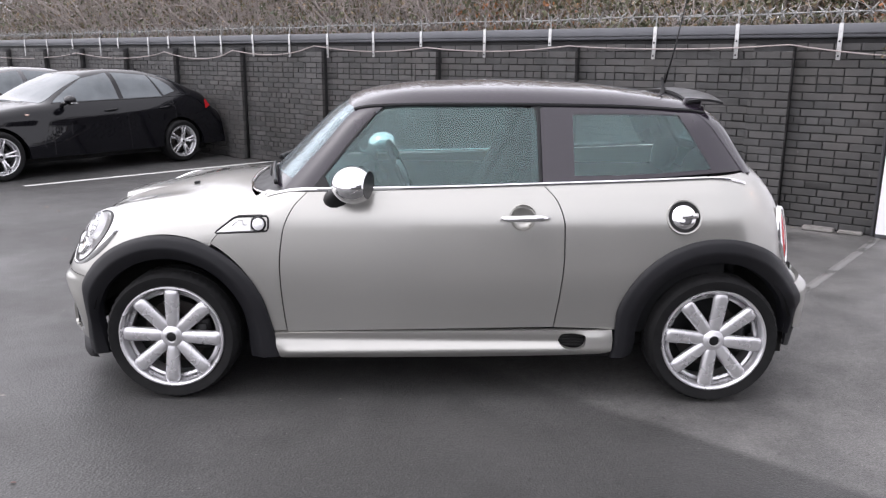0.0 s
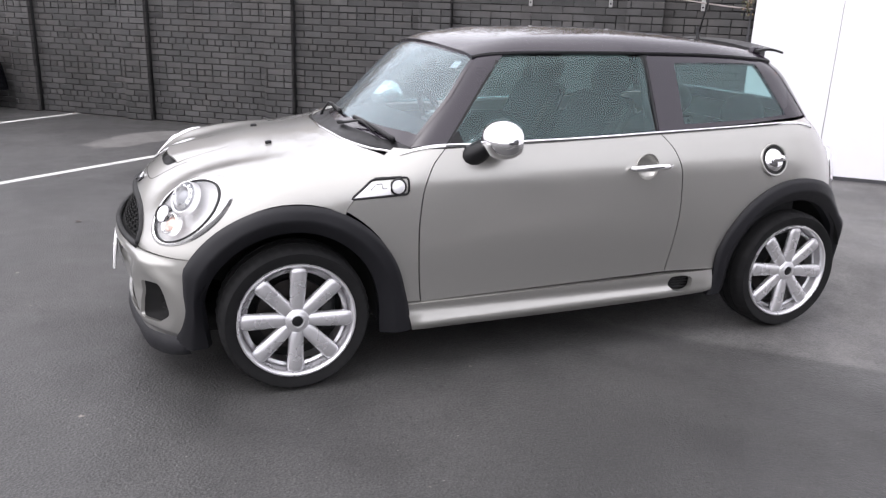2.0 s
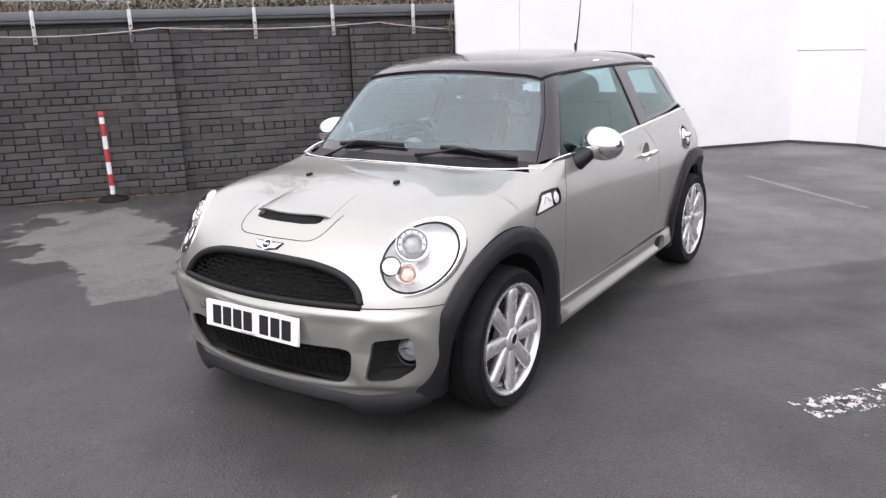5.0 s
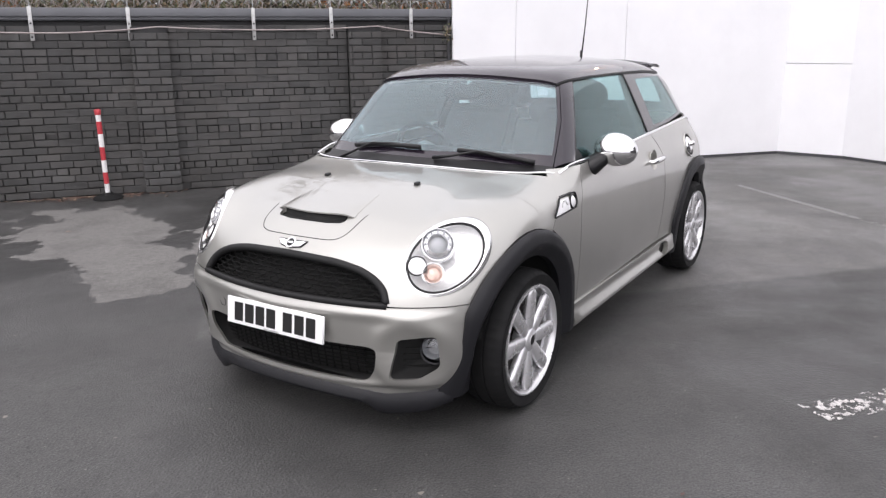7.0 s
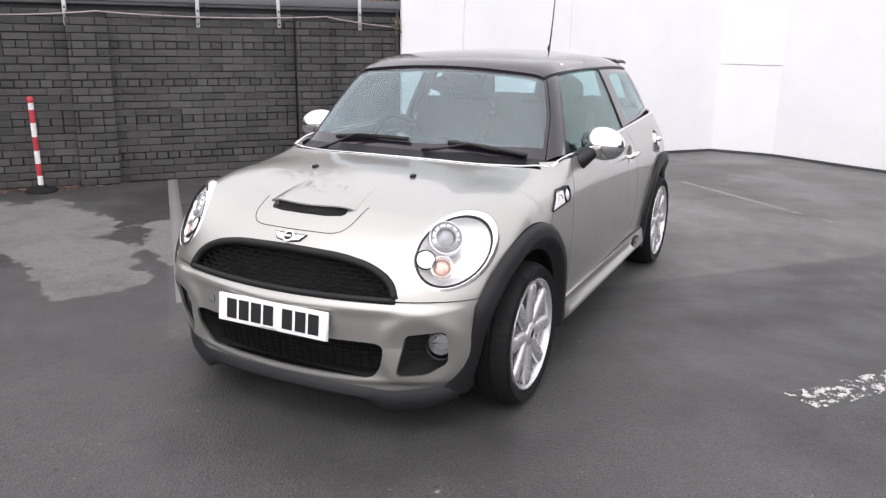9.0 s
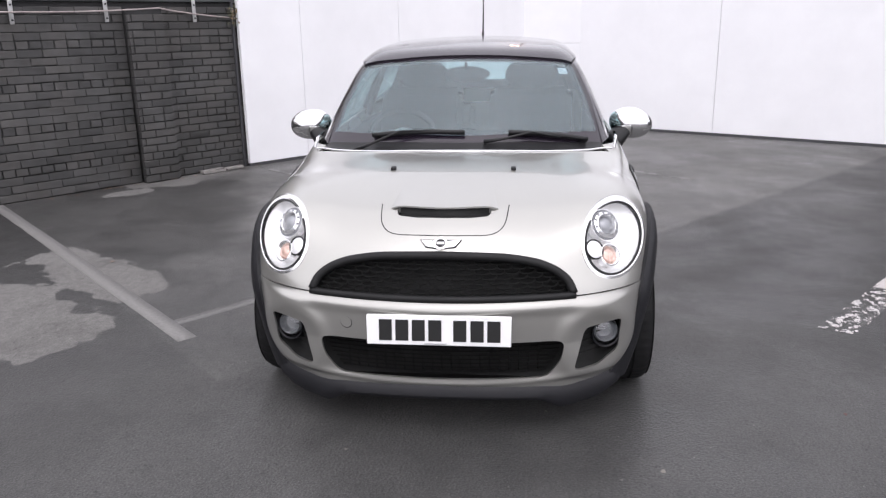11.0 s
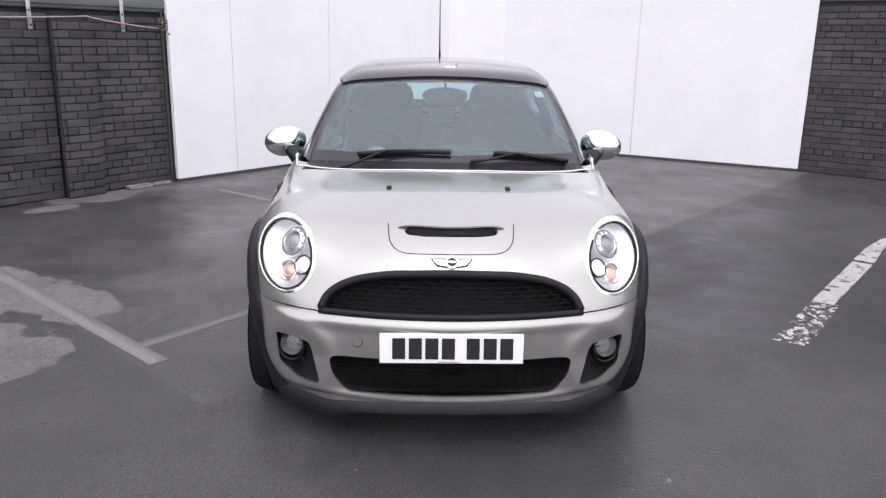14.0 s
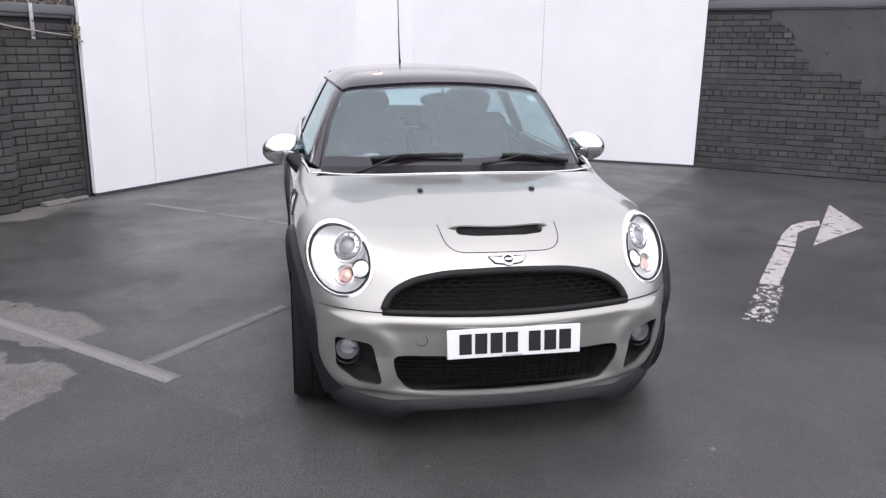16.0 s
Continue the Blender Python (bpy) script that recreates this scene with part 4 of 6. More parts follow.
def put_wheel(kit, parent, m, turn=0.0, group=""):
    meshes, spokes = kit
    wheel = new("wheel", meshes["rim"])
    wheel.parent = parent
    wheel.matrix_basis = m
    tagged(wheel, "silver alloy wheel")
    for k in ("tyre", "hub", "hub_cap", "rim_step", "brake_disc", "caliper", "inner_wheel"):
        o = new(k, meshes[k])
        o.parent = wheel
        if k == "tyre":
            tagged(o, "black rubber tyre")
    for i in range(spokes):
        o = new("spoke", meshes["spoke"])
        o.parent = wheel
        o.matrix_basis = pose(0, 0, 0, 0, turn + i * 360 / spokes, 0)
    return wheel


# ---- the silver hatchback ----
# front towards -x, ground at z 0, middle between the axles at x 0
HX, HZ = 1.2335, 0.292
half_w = curve((0.05, 0.755), (0.20, 0.785), (0.35, 0.797), (0.60, 0.815), (0.80, 0.803), (0.93, 0.755), (1.0, 0.718), (1.1, 0.66))
plan_w = curve((-2.0, 0.93), (-1.5, 0.985), (-1.2, 1.0), (1.2, 1.0), (1.5, 0.975), (1.8, 0.93))
nose = curve((0.0, -1.805), (0.2, -1.850), (0.35, -1.873), (0.48, -1.883), (0.54, -1.876), (0.60, -1.850), (0.73, -1.790), (0.9, -1.65))
tail = curve((0.0, 1.72), (0.3, 1.78), (0.48, 1.79), (0.545, 1.735), (0.62, 1.69), (0.77, 1.66), (0.90, 1.61), (0.99, 1.545), (1.06, 1.465))
hood = curve((-2.0, 0.60), (-1.84, 0.703), (-1.78, 0.750), (-1.65, 0.812), (-1.45, 0.867), (-1.24, 0.904), (-1.0, 0.926), (-0.85, 0.947), (-0.6, 1.06), (-0.3, 1.25), (0.0, 1.3), (2.0, 1.3))
bow = curve((0.0, 0.31), (0.42, 0.315), (0.56, 0.335), (0.7, 0.34), (1.2, 0.34))
crown = curve((-2.0, 0.26), (-1.65, 0.20), (-1.23, 0.12), (-0.85, 0.07), (-0.4, 0.0))


def lower(p):
    x, y, z = p[..., 0], p[..., 1], p[..., 2]
    ay = np.abs(y)
    tuck = np.clip((-1.40 - x) / 0.35, 0, 1) ** 2 * np.clip((0.48 - z) / 0.36, 0, 1)
    s = ay - half_w(z) * plan_w(x) + 0.11 * tuck
    f = smax(nose(z) + bow(z) * y * y - x, x - tail(z) + 0.20 * y * y, 0.05)
    t = (z - hood(x) + crown(x) * y * y) * 0.95
    k = np.clip((-1.00 - x) / 0.52, 0, 1)
    swell = 0.044 * np.exp(-((z - 0.81) / 0.12) ** 2 - ((ay - 0.60) / 0.145) ** 2) * k * k * (3 - 2 * k)
    return smax(smax(s, f, 0.26), t, 0.13) - swell


glass_w = curve((-0.9, 0.93), (-0.3, 0.985), (0.3, 1.0), (0.9, 0.985), (1.5, 0.92))
roof_z = curve((-0.7, 1.27), (-0.4, 1.358), (-0.1, 1.398), (0.3, 1.408), (0.7, 1.396), (1.1, 1.352), (1.35, 1.305))


def upper(p):
    x, y, z = p[..., 0], p[..., 1], p[..., 2]
    ay = np.abs(y)
    h = z - 0.99
    s = (ay - (0.722 - 0.46 * h - 0.13 * h * h) * glass_w(x)) * 0.93
    w = ((-0.900 + (z - 0.94) * 1.02 + 0.40 * y * y) - x) * 0.70
    r = (x - (1.485 - h * 0.62 - 0.12 * y * y)) * 0.85
    t = z - (roof_z(x) - 0.13 * y * y)
    return smax(smax(smax(s, w, 0.08), r, 0.13), t, 0.08)


car = thing("hatchback_car", "silver three-door hatchback with black roof and black wheel arches", "car")


def both(name, bm, material, label="", parent=None, angle=38):
    """The near-side part and its mirror image."""
    m = flip(bm)
    return part(name, bm, material, parent or car, label, angle), part(name, m, material, parent or car, label, angle)


def arc(cx, cz, r, a0, a1, n=30, rz=None):
    return [(cx + r * math.cos(radians(a0 + (a1 - a0) * i / (n - 1))), cz + (rz or r) * math.sin(radians(a0 + (a1 - a0) * i / (n - 1)))) for i in range(n)]


# door
door_front = soft([(-0.704, 0.305), (-0.718, 0.45), (-0.724, 0.60), (-0.708, 0.76), (-0.664, 0.87), (-0.60, 0.938)])
door_rear = soft([(0.505, 0.335), (0.528, 0.50), (0.540, 0.66), (0.538, 0.80), (0.510, 0.90), (0.445, 0.975)])
gap = 0.0026
doors = both("door", skin(lower, (side([(-0.704 + gap, 0.308), (0.505 - gap, 0.338)]), side(soft([(-0.60, 0.938), (0.0, 0.953), (0.445, 0.973)])), side([(a + gap, b) for a, b in door_front]), side([(a - gap, b) for a, b in door_rear])), 40, 26, along=1), M_SILVER)
# wing between door and bonnet
wing_line = soft([(-1.028, 0.715), (-0.93, 0.83), (-0.855, 0.90), (-0.795, 0.934)])
both("front_wing", skin(lower, (side(arc(-HX, HZ, 0.452, 63, 1, 24) + [(-0.776, 0.308)]), side([(-0.795 + gap, 0.932), (-0.60 - gap, 0.937)]), side([(a + gap, b) for a, b in wing_line]),
                               side([(-0.776, 0.308), (-0.704 - gap, 0.307)] + [(a - gap, b) for a, b in door_front[2:]])), 24, 22, along=1), M_SILVER)
# rear quarter
RQ_TOP = soft([(0.445, 0.977), (0.9, 0.998), (1.39, 1.028)])
quarter_edge = [(0.505 + gap, 0.338), (0.79, 0.330)] + arc(HX, HZ, 0.455, 178, 28, 30)
corner = settle(lower, np.array(soft([(1.642, -0.72, 0.522), (1.625, -0.715, 0.70), (1.585, -0.71, 0.86), (1.50, -0.70, 0.97), (1.395, -0.69, 1.032)])))
q_top = settle(lower, np.array(side(RQ_TOP, -0.72)), 0, 1)
q_top[-1] = corner[-1]
q_bot = settle(lower, np.array(side(resample(quarter_edge, 60))), 0, 1)
q_bot[-1] = corner[0]
q_rear = settle(lower, np.array(side([(a + gap, b) for a, b in door_rear], -0.78)), 0, 1)
both("rear_quarter", skin(lower, (q_bot, q_top, q_rear, corner), 44, 28), M_SILVER)
# tailgate and rear bumper
c2 = corner * [1, -1, 1]
part("tailgate", skin(lower, ([tuple(corner[0]), (1.74, -0.3, 0.525), (1.76, 0, 0.525), (1.74, 0.3, 0.525), tuple(c2[0])], [tuple(corner[-1]), (1.47, -0.3, 1.05), (1.48, 0, 1.05), (1.47, 0.3, 1.05), tuple(c2[-1])], corner, c2), 30, 16), M_SILVER, car)
part("rear_bumper", skin(lower, ([(1.635, -0.74, 0.32), (1.77, -0.4, 0.23), (1.77, 0.4, 0.23), (1.635, 0.74, 0.32)], [(1.615, -0.78, 0.545), (1.79, -0.4, 0.545), (1.79, 0.4, 0.545), (1.615, 0.78, 0.545)],
                                 [(1.635, -0.74, 0.32), (1.64, -0.76, 0.42), (1.615, -0.78, 0.545)], [(1.635, 0.74, 0.32), (1.64, 0.76, 0.42), (1.615, 0.78, 0.545)]), 40, 16, 0.022, 0.03), M_SILVER, car)
part("rear_valance", skin(lower, ([(1.60, -0.68, 0.22), (1.72, -0.4, 0.15), (1.72, 0.4, 0.15), (1.60, 0.68, 0.22)], [(1.62, -0.72, 0.30), (1.76, -0.4, 0.24), (1.76, 0.4, 0.24), (1.62, 0.72, 0.30)],
                                  [(1.60, -0.68, 0.22), (1.62, -0.72, 0.30)], [(1.60, 0.68, 0.22), (1.62, 0.72, 0.30)]), 30, 5, 0.0), M_CLAD, car)

# bonnet with the lamp, grille and scoop openings
left_edge = side(arc(-HX, HZ, 0.460, 146.2, 63, 24)) + side(list(wing_line))
right_edge = [(x, -y, z) for x, y, z in left_edge]
x0, _, z0 = left_edge[0]
front_edge = [(x0, -0.76, z0), (-1.71, -0.66, 0.546), (-1.83, -0.42, 0.543), (-1.89, 0, 0.542), (-1.83, 0.42, 0.543), (-1.71, 0.66, 0.546), (x0, 0.76, z0)]
rear_edge = [(-0.795, -0.71, 0.934), (-0.865, -0.58, 0.934), (-0.935, -0.3, 0.930), (-0.955, 0, 0.928), (-0.935, 0.3, 0.930), (-0.865, 0.58, 0.934), (-0.795, 0.71, 0.934)]
bonnet = part("bonnet", skin(lower, (resample(soft(front_edge), 60), soft(rear_edge), left_edge, right_edge), 72, 52, th=0.014), M_SILVER, car)
LAMP = Vector((-1.635, -0.626, 0.702))
LAMP = Vector(settle(lower, np.array([LAMP]))[0])
GR = [(-0.485, 0.545), (-0.465, 0.585), (-0.41, 0.628), (-0.33, 0.656), (-0.2, 0.674), (0.0, 0.680)]
GRILLE = GR + [(-y, z) for y, z in GR[-2::-1]]
grille_hole = [(-0.485, 0.48)] + GRILLE + [(0.485, 0.48)]
ring_a = np.linspace(0, 2 * math.pi, 73)


def lamp_on_body(k):
    return settle(lower, np.array([(LAMP.x, LAMP.y + 0.113 * k * math.cos(t), LAMP.z - 0.004 + 0.118 * k * math.sin(t)) for t in ring_a[:-1]]), 0.0, 0)


# the lamp is flatter than the wing it sits in
q = lamp_on_body(1.0)
LAMP_PLANE = np.linalg.lstsq(np.c_[np.ones(len(q)), q[:, 1:]], q[:, 0], rcond=None)[0]
LAMP_PLANE[0] += LAMP_PLANE[2] * LAMP.z
LAMP_PLANE[2] = 0.66
LAMP_PLANE[0] += LAMP_PLANE[1] * LAMP.y
LAMP_PLANE[1] *= 0.77
LAMP_PLANE[0] -= LAMP_PLANE[1] * LAMP.y
LAMP_PLANE[0] -= LAMP_PLANE[2] * LAMP.z
LAMP_N = Vector((-1.0, LAMP_PLANE[1], LAMP_PLANE[2])).normalized()
LAMP_M = Matrix.Translation(LAMP) @ axis_to(LAMP_N)


def lamp_loop(k, off, deep=0.0):
    p = lamp_on_body(k)
    flat = np.c_[np.ones(len(p)), p[:, 1:]] @ LAMP_PLANE
    p[:, 0] = flat + 0.45 * (p[:, 0] - flat)
    return p + np.array(LAMP_N) * (off + 0.004)


def lamp_cut():
    """A plug the size of the lamp, through the body's skin."""
    a, b = lamp_loop(1.06, 0.06), lamp_loop(1.06, -0.05)
    n = len(a)
    bm = blob(a.tolist() + b.tolist(), [(i, (i + 1) % n, n + (i + 1) % n, n + i) for i in range(n)] + [tuple(range(n)), tuple(range(n, 2 * n))])
    bmesh.ops.recalc_face_normals(bm, faces=bm.faces)
    return bm


FLIP = Matrix.Diagonal((1, -1, 1, 1))
cut(bonnet, lamp_cut(), flip(lamp_cut()), prism(grille_hole, -2.1, -1.70, "x"))
cut(bonnet, prism(rounded([(-1.612, -0.172), (-1.612, 0.172), (-1.640, 0.180), (-1.658, 0.166), (-1.672, 0.10), (-1.676, 0.0), (-1.672, -0.10), (-1.658, -0.166), (-1.640, -0.180)], 0.010, 3), 0.60, 0.95, "z"))
# scoop: a raised lip over a dark slot
V, Fc = [], []
nu, nv = 25, 9
for j in range(nv):
    for i in range(nu):
        a = -1 + 2 * i / (nu - 1)
        k = j / (nv - 1)
        y = a * (0.205 - 0.03 * k)
        x = -1.652 + 0.21 * k + 0.035 * a * a
        b = float(hood(x) - crown(x) * y * y)
        V.append((x, y, b + (0.015 + 0.004 * a * a) * (1 - k) ** 1.3 * (1 - abs(a) ** 6) + 0.001))
for j in range(nv - 1):
    Fc += [(j * nu + i, j * nu + i + 1, (j + 1) * nu + i + 1, (j + 1) * nu + i) for i in range(nu - 1)]
P = np.array(V).reshape(nv, nu, 3)
scoop = part("scoop", slab(P, np.array([0, 0, 1.0])[None, None] * np.ones_like(P), 0.006), M_SILVER, bonnet, "raised air scoop in body colour")
V, Fc = [], []
for i in range(nu):
    a = -1 + 2 * i / (nu - 1)
    y = a * 0.192
    x = -1.642 + 0.035 * a * a
    b = float(hood(x) - crown(x) * y * y)
    V += [(x, y, b - 0.03), (x, y, b + (0.0115 + 0.004 * a * a) * (1 - abs(a) ** 6)), (x + 0.03, y, b + 0.008 * (1 - abs(a) ** 6)), (x + 0.03, y, b - 0.004)]
for i in range(nu - 1):
    Fc += [tuple(i * 4 + k for k in (0, 1)) + tuple((i + 1) * 4 + k for k in (1, 0)), tuple(i * 4 + k for k in (1, 2)) + tuple((i + 1) * 4 + k for k in (2, 1))]
part("slot", blob(V, Fc), M_MATT, scoop, "dark scoop opening")
well = np.array([[(-1.692 + 0.085 * k, y, float(hood(-1.692 + 0.085 * k) - crown(-1.692 + 0.085 * k) * y * y) - 0.022) for y in np.linspace(-0.197, 0.197, 11)] for k in np.linspace(0, 1, 4)])
part("slot_floor", slab(well, np.array([0, 0, 1.0])[None, None] * np.ones_like(well), 0.004), M_MATT, scoop)
seam = [(-1.58, -0.245), (-1.68, -0.235), (-1.733, -0.205), (-1.752, -0.15), (-1.76, 0.0), (-1.752, 0.15), (-1.733, 0.205), (-1.68, 0.235), (-1.58, 0.245)]
part("seam", strip(lower, [(x, y, float(hood(x)) - float(crown(x)) * y * y) for x, y in soft(seam, 50)], 0.004, 0.0007), M_MATT, scoop)
for s in (-1, 1):
    q = settle(lower, np.array([[-1.238, s * 0.255, 0.9]]))[0]
    part("washer_jet", moved(box(-0.014, 0.014, -0.011, 0.011, -0.004, 0.012, 0.005, 2), Matrix.Translation(q) @ pose(0, 0, 0, 0, -8, 0)), M_TRIM, bonnet, "black washer jet")
# bright strip along the rear of the bonnet
part("bonnet_trim", strip(lower, [(x - 0.006, y, z) for x, y, z in soft(rear_edge, 60)], 0.013, 0.006), M_CHROME, car, "bright strip along the bonnet's rear edge")
# power lines on the bonnet are part of its form; badge
q = settle(lower, np.array([[-1.79, 0, 0.735]]))[0]
gq = grad(lower, np.array([q]))[0]
bm_ = Matrix.Translation(q) @ axis_to(gq)
wingm = prism([(-0.072, 0.014), (-0.045, 0.013), (-0.02, 0.010), (0.02, 0.010), (0.045, 0.013), (0.072, 0.014), (0.052, -0.010), (0.02, -0.016), (-0.02, -0.016), (-0.052, -0.010)], -0.006, 0.004, "y", 0.001)
rim_b = prism([(-0.077, 0.018), (0.077, 0.018), (0.056, -0.0135), (0.02, -0.020), (-0.02, -0.020), (-0.056, -0.0135)], -0.003, 0.004, "y", 0.001)
part("badge_border", moved(rim_b, bm_), M_TRIM, bonnet)
badge = part("badge", moved(wingm, bm_), M_CHROME, bonnet, "winged chrome badge with a dark disc")
part("badge_ring", moved(lathe([(0.018, 0.0), (0.025, -0.002), (0.025, -0.010), (0.018, -0.010)], 28, True), bm_), M_CHROME, badge)
part("badge_disc", moved(lathe([(0.0, -0.010), (0.018, -0.009), (0.018, 0.0)], 24), bm_), M_TRIM, badge)
part("badge_bar", moved(box(-0.013, 0.013, -0.0115, -0.009, -0.004, 0.004), bm_), M_CHROME, badge)

# front bumper
bump_top = [(x, y, z - 0.007) for x, y, z in front_edge]
bx = -1.625
bump_bot = [(-1.660, -0.69, 0.196), (-1.72, -0.60, 0.178), (-1.79, -0.45, 0.168), (-1.81, -0.40, 0.174), (-1.86, 0, 0.188), (-1.81, 0.40, 0.174), (-1.79, 0.45, 0.168), (-1.72, 0.60, 0.178), (-1.660, 0.69, 0.196)]
bl = [(-1.660, -0.69, 0.196), (-1.642, -0.73, 0.32), (-1.626, -0.76, 0.45), (x0, -0.77, z0 - 0.007)]


def bumper_form(p):
    """The body with the bumper's shoulder, its cheeks round the fog lamps and the rolled edge of the lower intake."""
    a, z = np.abs(p[..., 1]), p[..., 2]
    d = 0.009 * np.exp(-((z - 0.497 - 0.02 * a) / 0.024) ** 2) * np.clip((0.72 - a) / 0.1, 0, 1)
    r = np.sqrt(((a - 0.58) / 0.098) ** 2 + ((z - 0.345) / 0.100) ** 2)
    d = d + 0.012 * np.exp(-((r - 1.32) / 0.36) ** 2)
    d = d + 0.010 * np.exp(-((a - 0.67) / 0.075) ** 2) * np.exp(-((z - 0.33) / 0.10) ** 2)
    r2 = (np.abs(a / 0.45) ** 4 + np.abs((z - 0.288) / 0.078) ** 4) ** 0.25
    d = d + 0.010 * np.exp(-((r2 - 1.16) / 0.13) ** 2) * np.clip((0.36 - z) / 0.05, 0, 1)
    return lower(p) - d * np.clip((z - 0.185) / 0.03, 0, 1) * np.clip((0.533 - z) / 0.02, 0, 1)


bumper = part("front_bumper", skin(bumper_form, (resample(soft(bump_bot), 60), resample(soft(bump_top), 60), bl, [(x, -y, z) for x, y, z in bl]), 120, 54, 0.004, 0.012), M_SILVER, car)
LOWG = rounded([(-0.458, 0.372), (0.458, 0.372), (0.442, 0.285), (0.395, 0.220), (-0.395, 0.220), (-0.442, 0.285)], 0.034)
FOG = rounded([(-0.668, 0.432), (-0.530, 0.412), (-0.492, 0.246), (-0.585, 0.242), (-0.662, 0.296)], 0.022)
FOGR = [(-y, z) for y, z in FOG]
cut(bumper, prism(LOWG, -2.1, -1.66, "x"), prism(FOG, -2.1, -1.56, "x"), prism(FOGR, -2.1, -1.56, "x"), prism([(-0.49, 0.528), (-0.49, 0.60), (0.49, 0.60), (0.49, 0.528)], -2.1, -1.72, "x"), folded=True)


def inset(outline, depth, name, material, parent, shrink=1.03, nose_=lower, label="", x_hint=-1.85):
    """A dark liner behind an opening, following the body at a depth, with its walls."""
    o = np.array([(x_hint, y, z) for y, z in outline])
    o[:, 1:] = o[:, 1:].mean(0) + (o[:, 1:] - o[:, 1:].mean(0)) * shrink
    rim_ = settle(nose_, o, -0.006, 0)
    back = settle(nose_, o, -depth, 0)
    n = len(o)
    c = back.mean(0)
    Vv = rim_.tolist() + back.tolist() + [c.tolist()]
    Ff = [(i, (i + 1) % n, n + (i + 1) % n, n + i) for i in range(n)] + [(n + i, n + (i + 1) % n, 2 * n) for i in range(n)]
    return part(name, blob(Vv, Ff), material, parent, label)


inset(LOWG, 0.07, "lower_grille_backing", M_MATT, bumper)
for row, z in enumerate(np.arange(0.230, 0.355, 0.0175)):
    hw = float(np.interp(z, [0.216, 0.29, 0.360], [0.38, 0.43, 0.45]))
    part("grille_slat", strip(lower, [(-1.88, y, z) for y in np.linspace(-hw, hw, 40)], 0.004, 0.006, 0, -0.05), M_MESH, bumper)
for k, y in enumerate(np.arange(-0.36, 0.361, 0.036)):
    part("grille_rib", strip(lower, [(-1.88, y, z) for z in np.linspace(0.226, 0.350, 10)], 0.004, 0.005, 0, -0.052), M_MESH, bumper)
for s, OUT in ((-1, FOG), (1, FOGR)):
    inset(OUT, 0.07, "fog_recess", M_MATT, bumper, nose_=bumper_form, x_hint=-1.72)
    for z in (0.275, 0.30, 0.325, 0.35):
        part("fog_slat", strip(bumper_form, [(-1.72, s * y, z) for y in np.linspace(0.505, 0.60, 8)], 0.004, 0.005, 0, -0.067), M_MATT, bumper)
    c = Vector(settle(bumper_form, np.array([[-1.71, s * 0.615, 0.358]]), -0.050, 0)[0])
    fm = Matrix.Translation(c) @ axis_to((-0.96, s * 0.22, 0.12)) @ Matrix.Scale(0.965, 4)
    fog = part("fog_lamp", moved(lathe([(0.0, 0.02), (0.047, 0.02), (0.050, -0.008), (0.045, -0.016), (0.043, -0.004), (0.03, 0.012), (0.0, 0.016)], 32), fm), M_LENSGREY, bumper, "round front fog lamp")
    part("fog_lens", moved(lathe([(0.0, -0.022), (0.025, -0.019), (0.044, -0.010), (0.044, -0.006), (0.0, -0.018)], 28), fm), M_CLEAR, fog)
    part("fog_cowl", moved(lathe([(0.050, -0.010), (0.056, -0.014), (0.060, 0.03), (0.052, 0.03)], 28, True), Matrix.Translation((0, 0, -0.012)) @ fm), M_CLAD, fog)
q = Vector(settle(lower, np.array([[-1.85, 0.349, 0.436]]), 0.004, 0)[0])
part("towing_cover", moved(lathe([(0.021, 0.001), (0.0225, -0.0012), (0.024, 0.001)], 28, True), Matrix.Translation(q) @ axis_to((-0.95, 0.25, 0))), M_TRIM, bumper)

# grille: frame, honeycomb, backing
frame_path = [(-1.9, y, z) for y, z in GRILLE]
fp = settle(lower, resample(soft(frame_path, 80), 80), -0.006, 0)
grille = part("grille", tube(fp.tolist(), 0.0165, 10), M_FRAME, car, "black honeycomb grille in a black frame")
part("grille_sill", tube(settle(lower, np.array([(-1.88, y, 0.540) for y in np.linspace(-0.49, 0.49, 40)]), 0.000, 0).tolist(), 0.0135, 10), M_FRAME, grille)
inset([(y, z) for y, z in GRILLE] + [(0.4, 0.533), (0, 0.533), (-0.4, 0.533)], 0.075, "grille_backing", M_MATT, grille)
for row in range(8):
    z = 0.556 + row * 0.0155
    hw = float(np.interp(z, [0.545, 0.585, 0.628, 0.656, 0.674, 0.680], [0.475, 0.455, 0.40, 0.32, 0.19, 0.02]))
    cells = []
    for c in np.arange(-0.48 + (0.0275 if row % 2 else 0), 0.5, 0.055):
        ys = [max(-hw, min(hw, c + d)) for d in (-0.0275, -0.017, 0.017, 0.0275)]
        if ys[-1] - ys[0] > 0.02:
            cells += list(zip(ys, (z + 0.004, z - 0.004, z - 0.004, z + 0.004)))
    p3 = settle(lower, np.array([(-1.88, y, zz_) for y, zz_ in cells]), -0.022, 0)
    part("grille_mesh", tube(p3.tolist(), 0.0036, 5), M_MESH, grille)
    for c in np.arange(-0.48 + (0.0275 if row % 2 else 0), 0.5, 0.055):
        if abs(c + 0.0275) < hw - 0.02 and row < 7:
            p2 = settle(lower, np.array([(-1.88, c + 0.0275, z + 0.004), (-1.88, c + 0.0275, z + 0.0115)]), -0.022, 0)
            part("grille_link", tube(p2.tolist(), 0.0034, 5), M_MESH, grille)

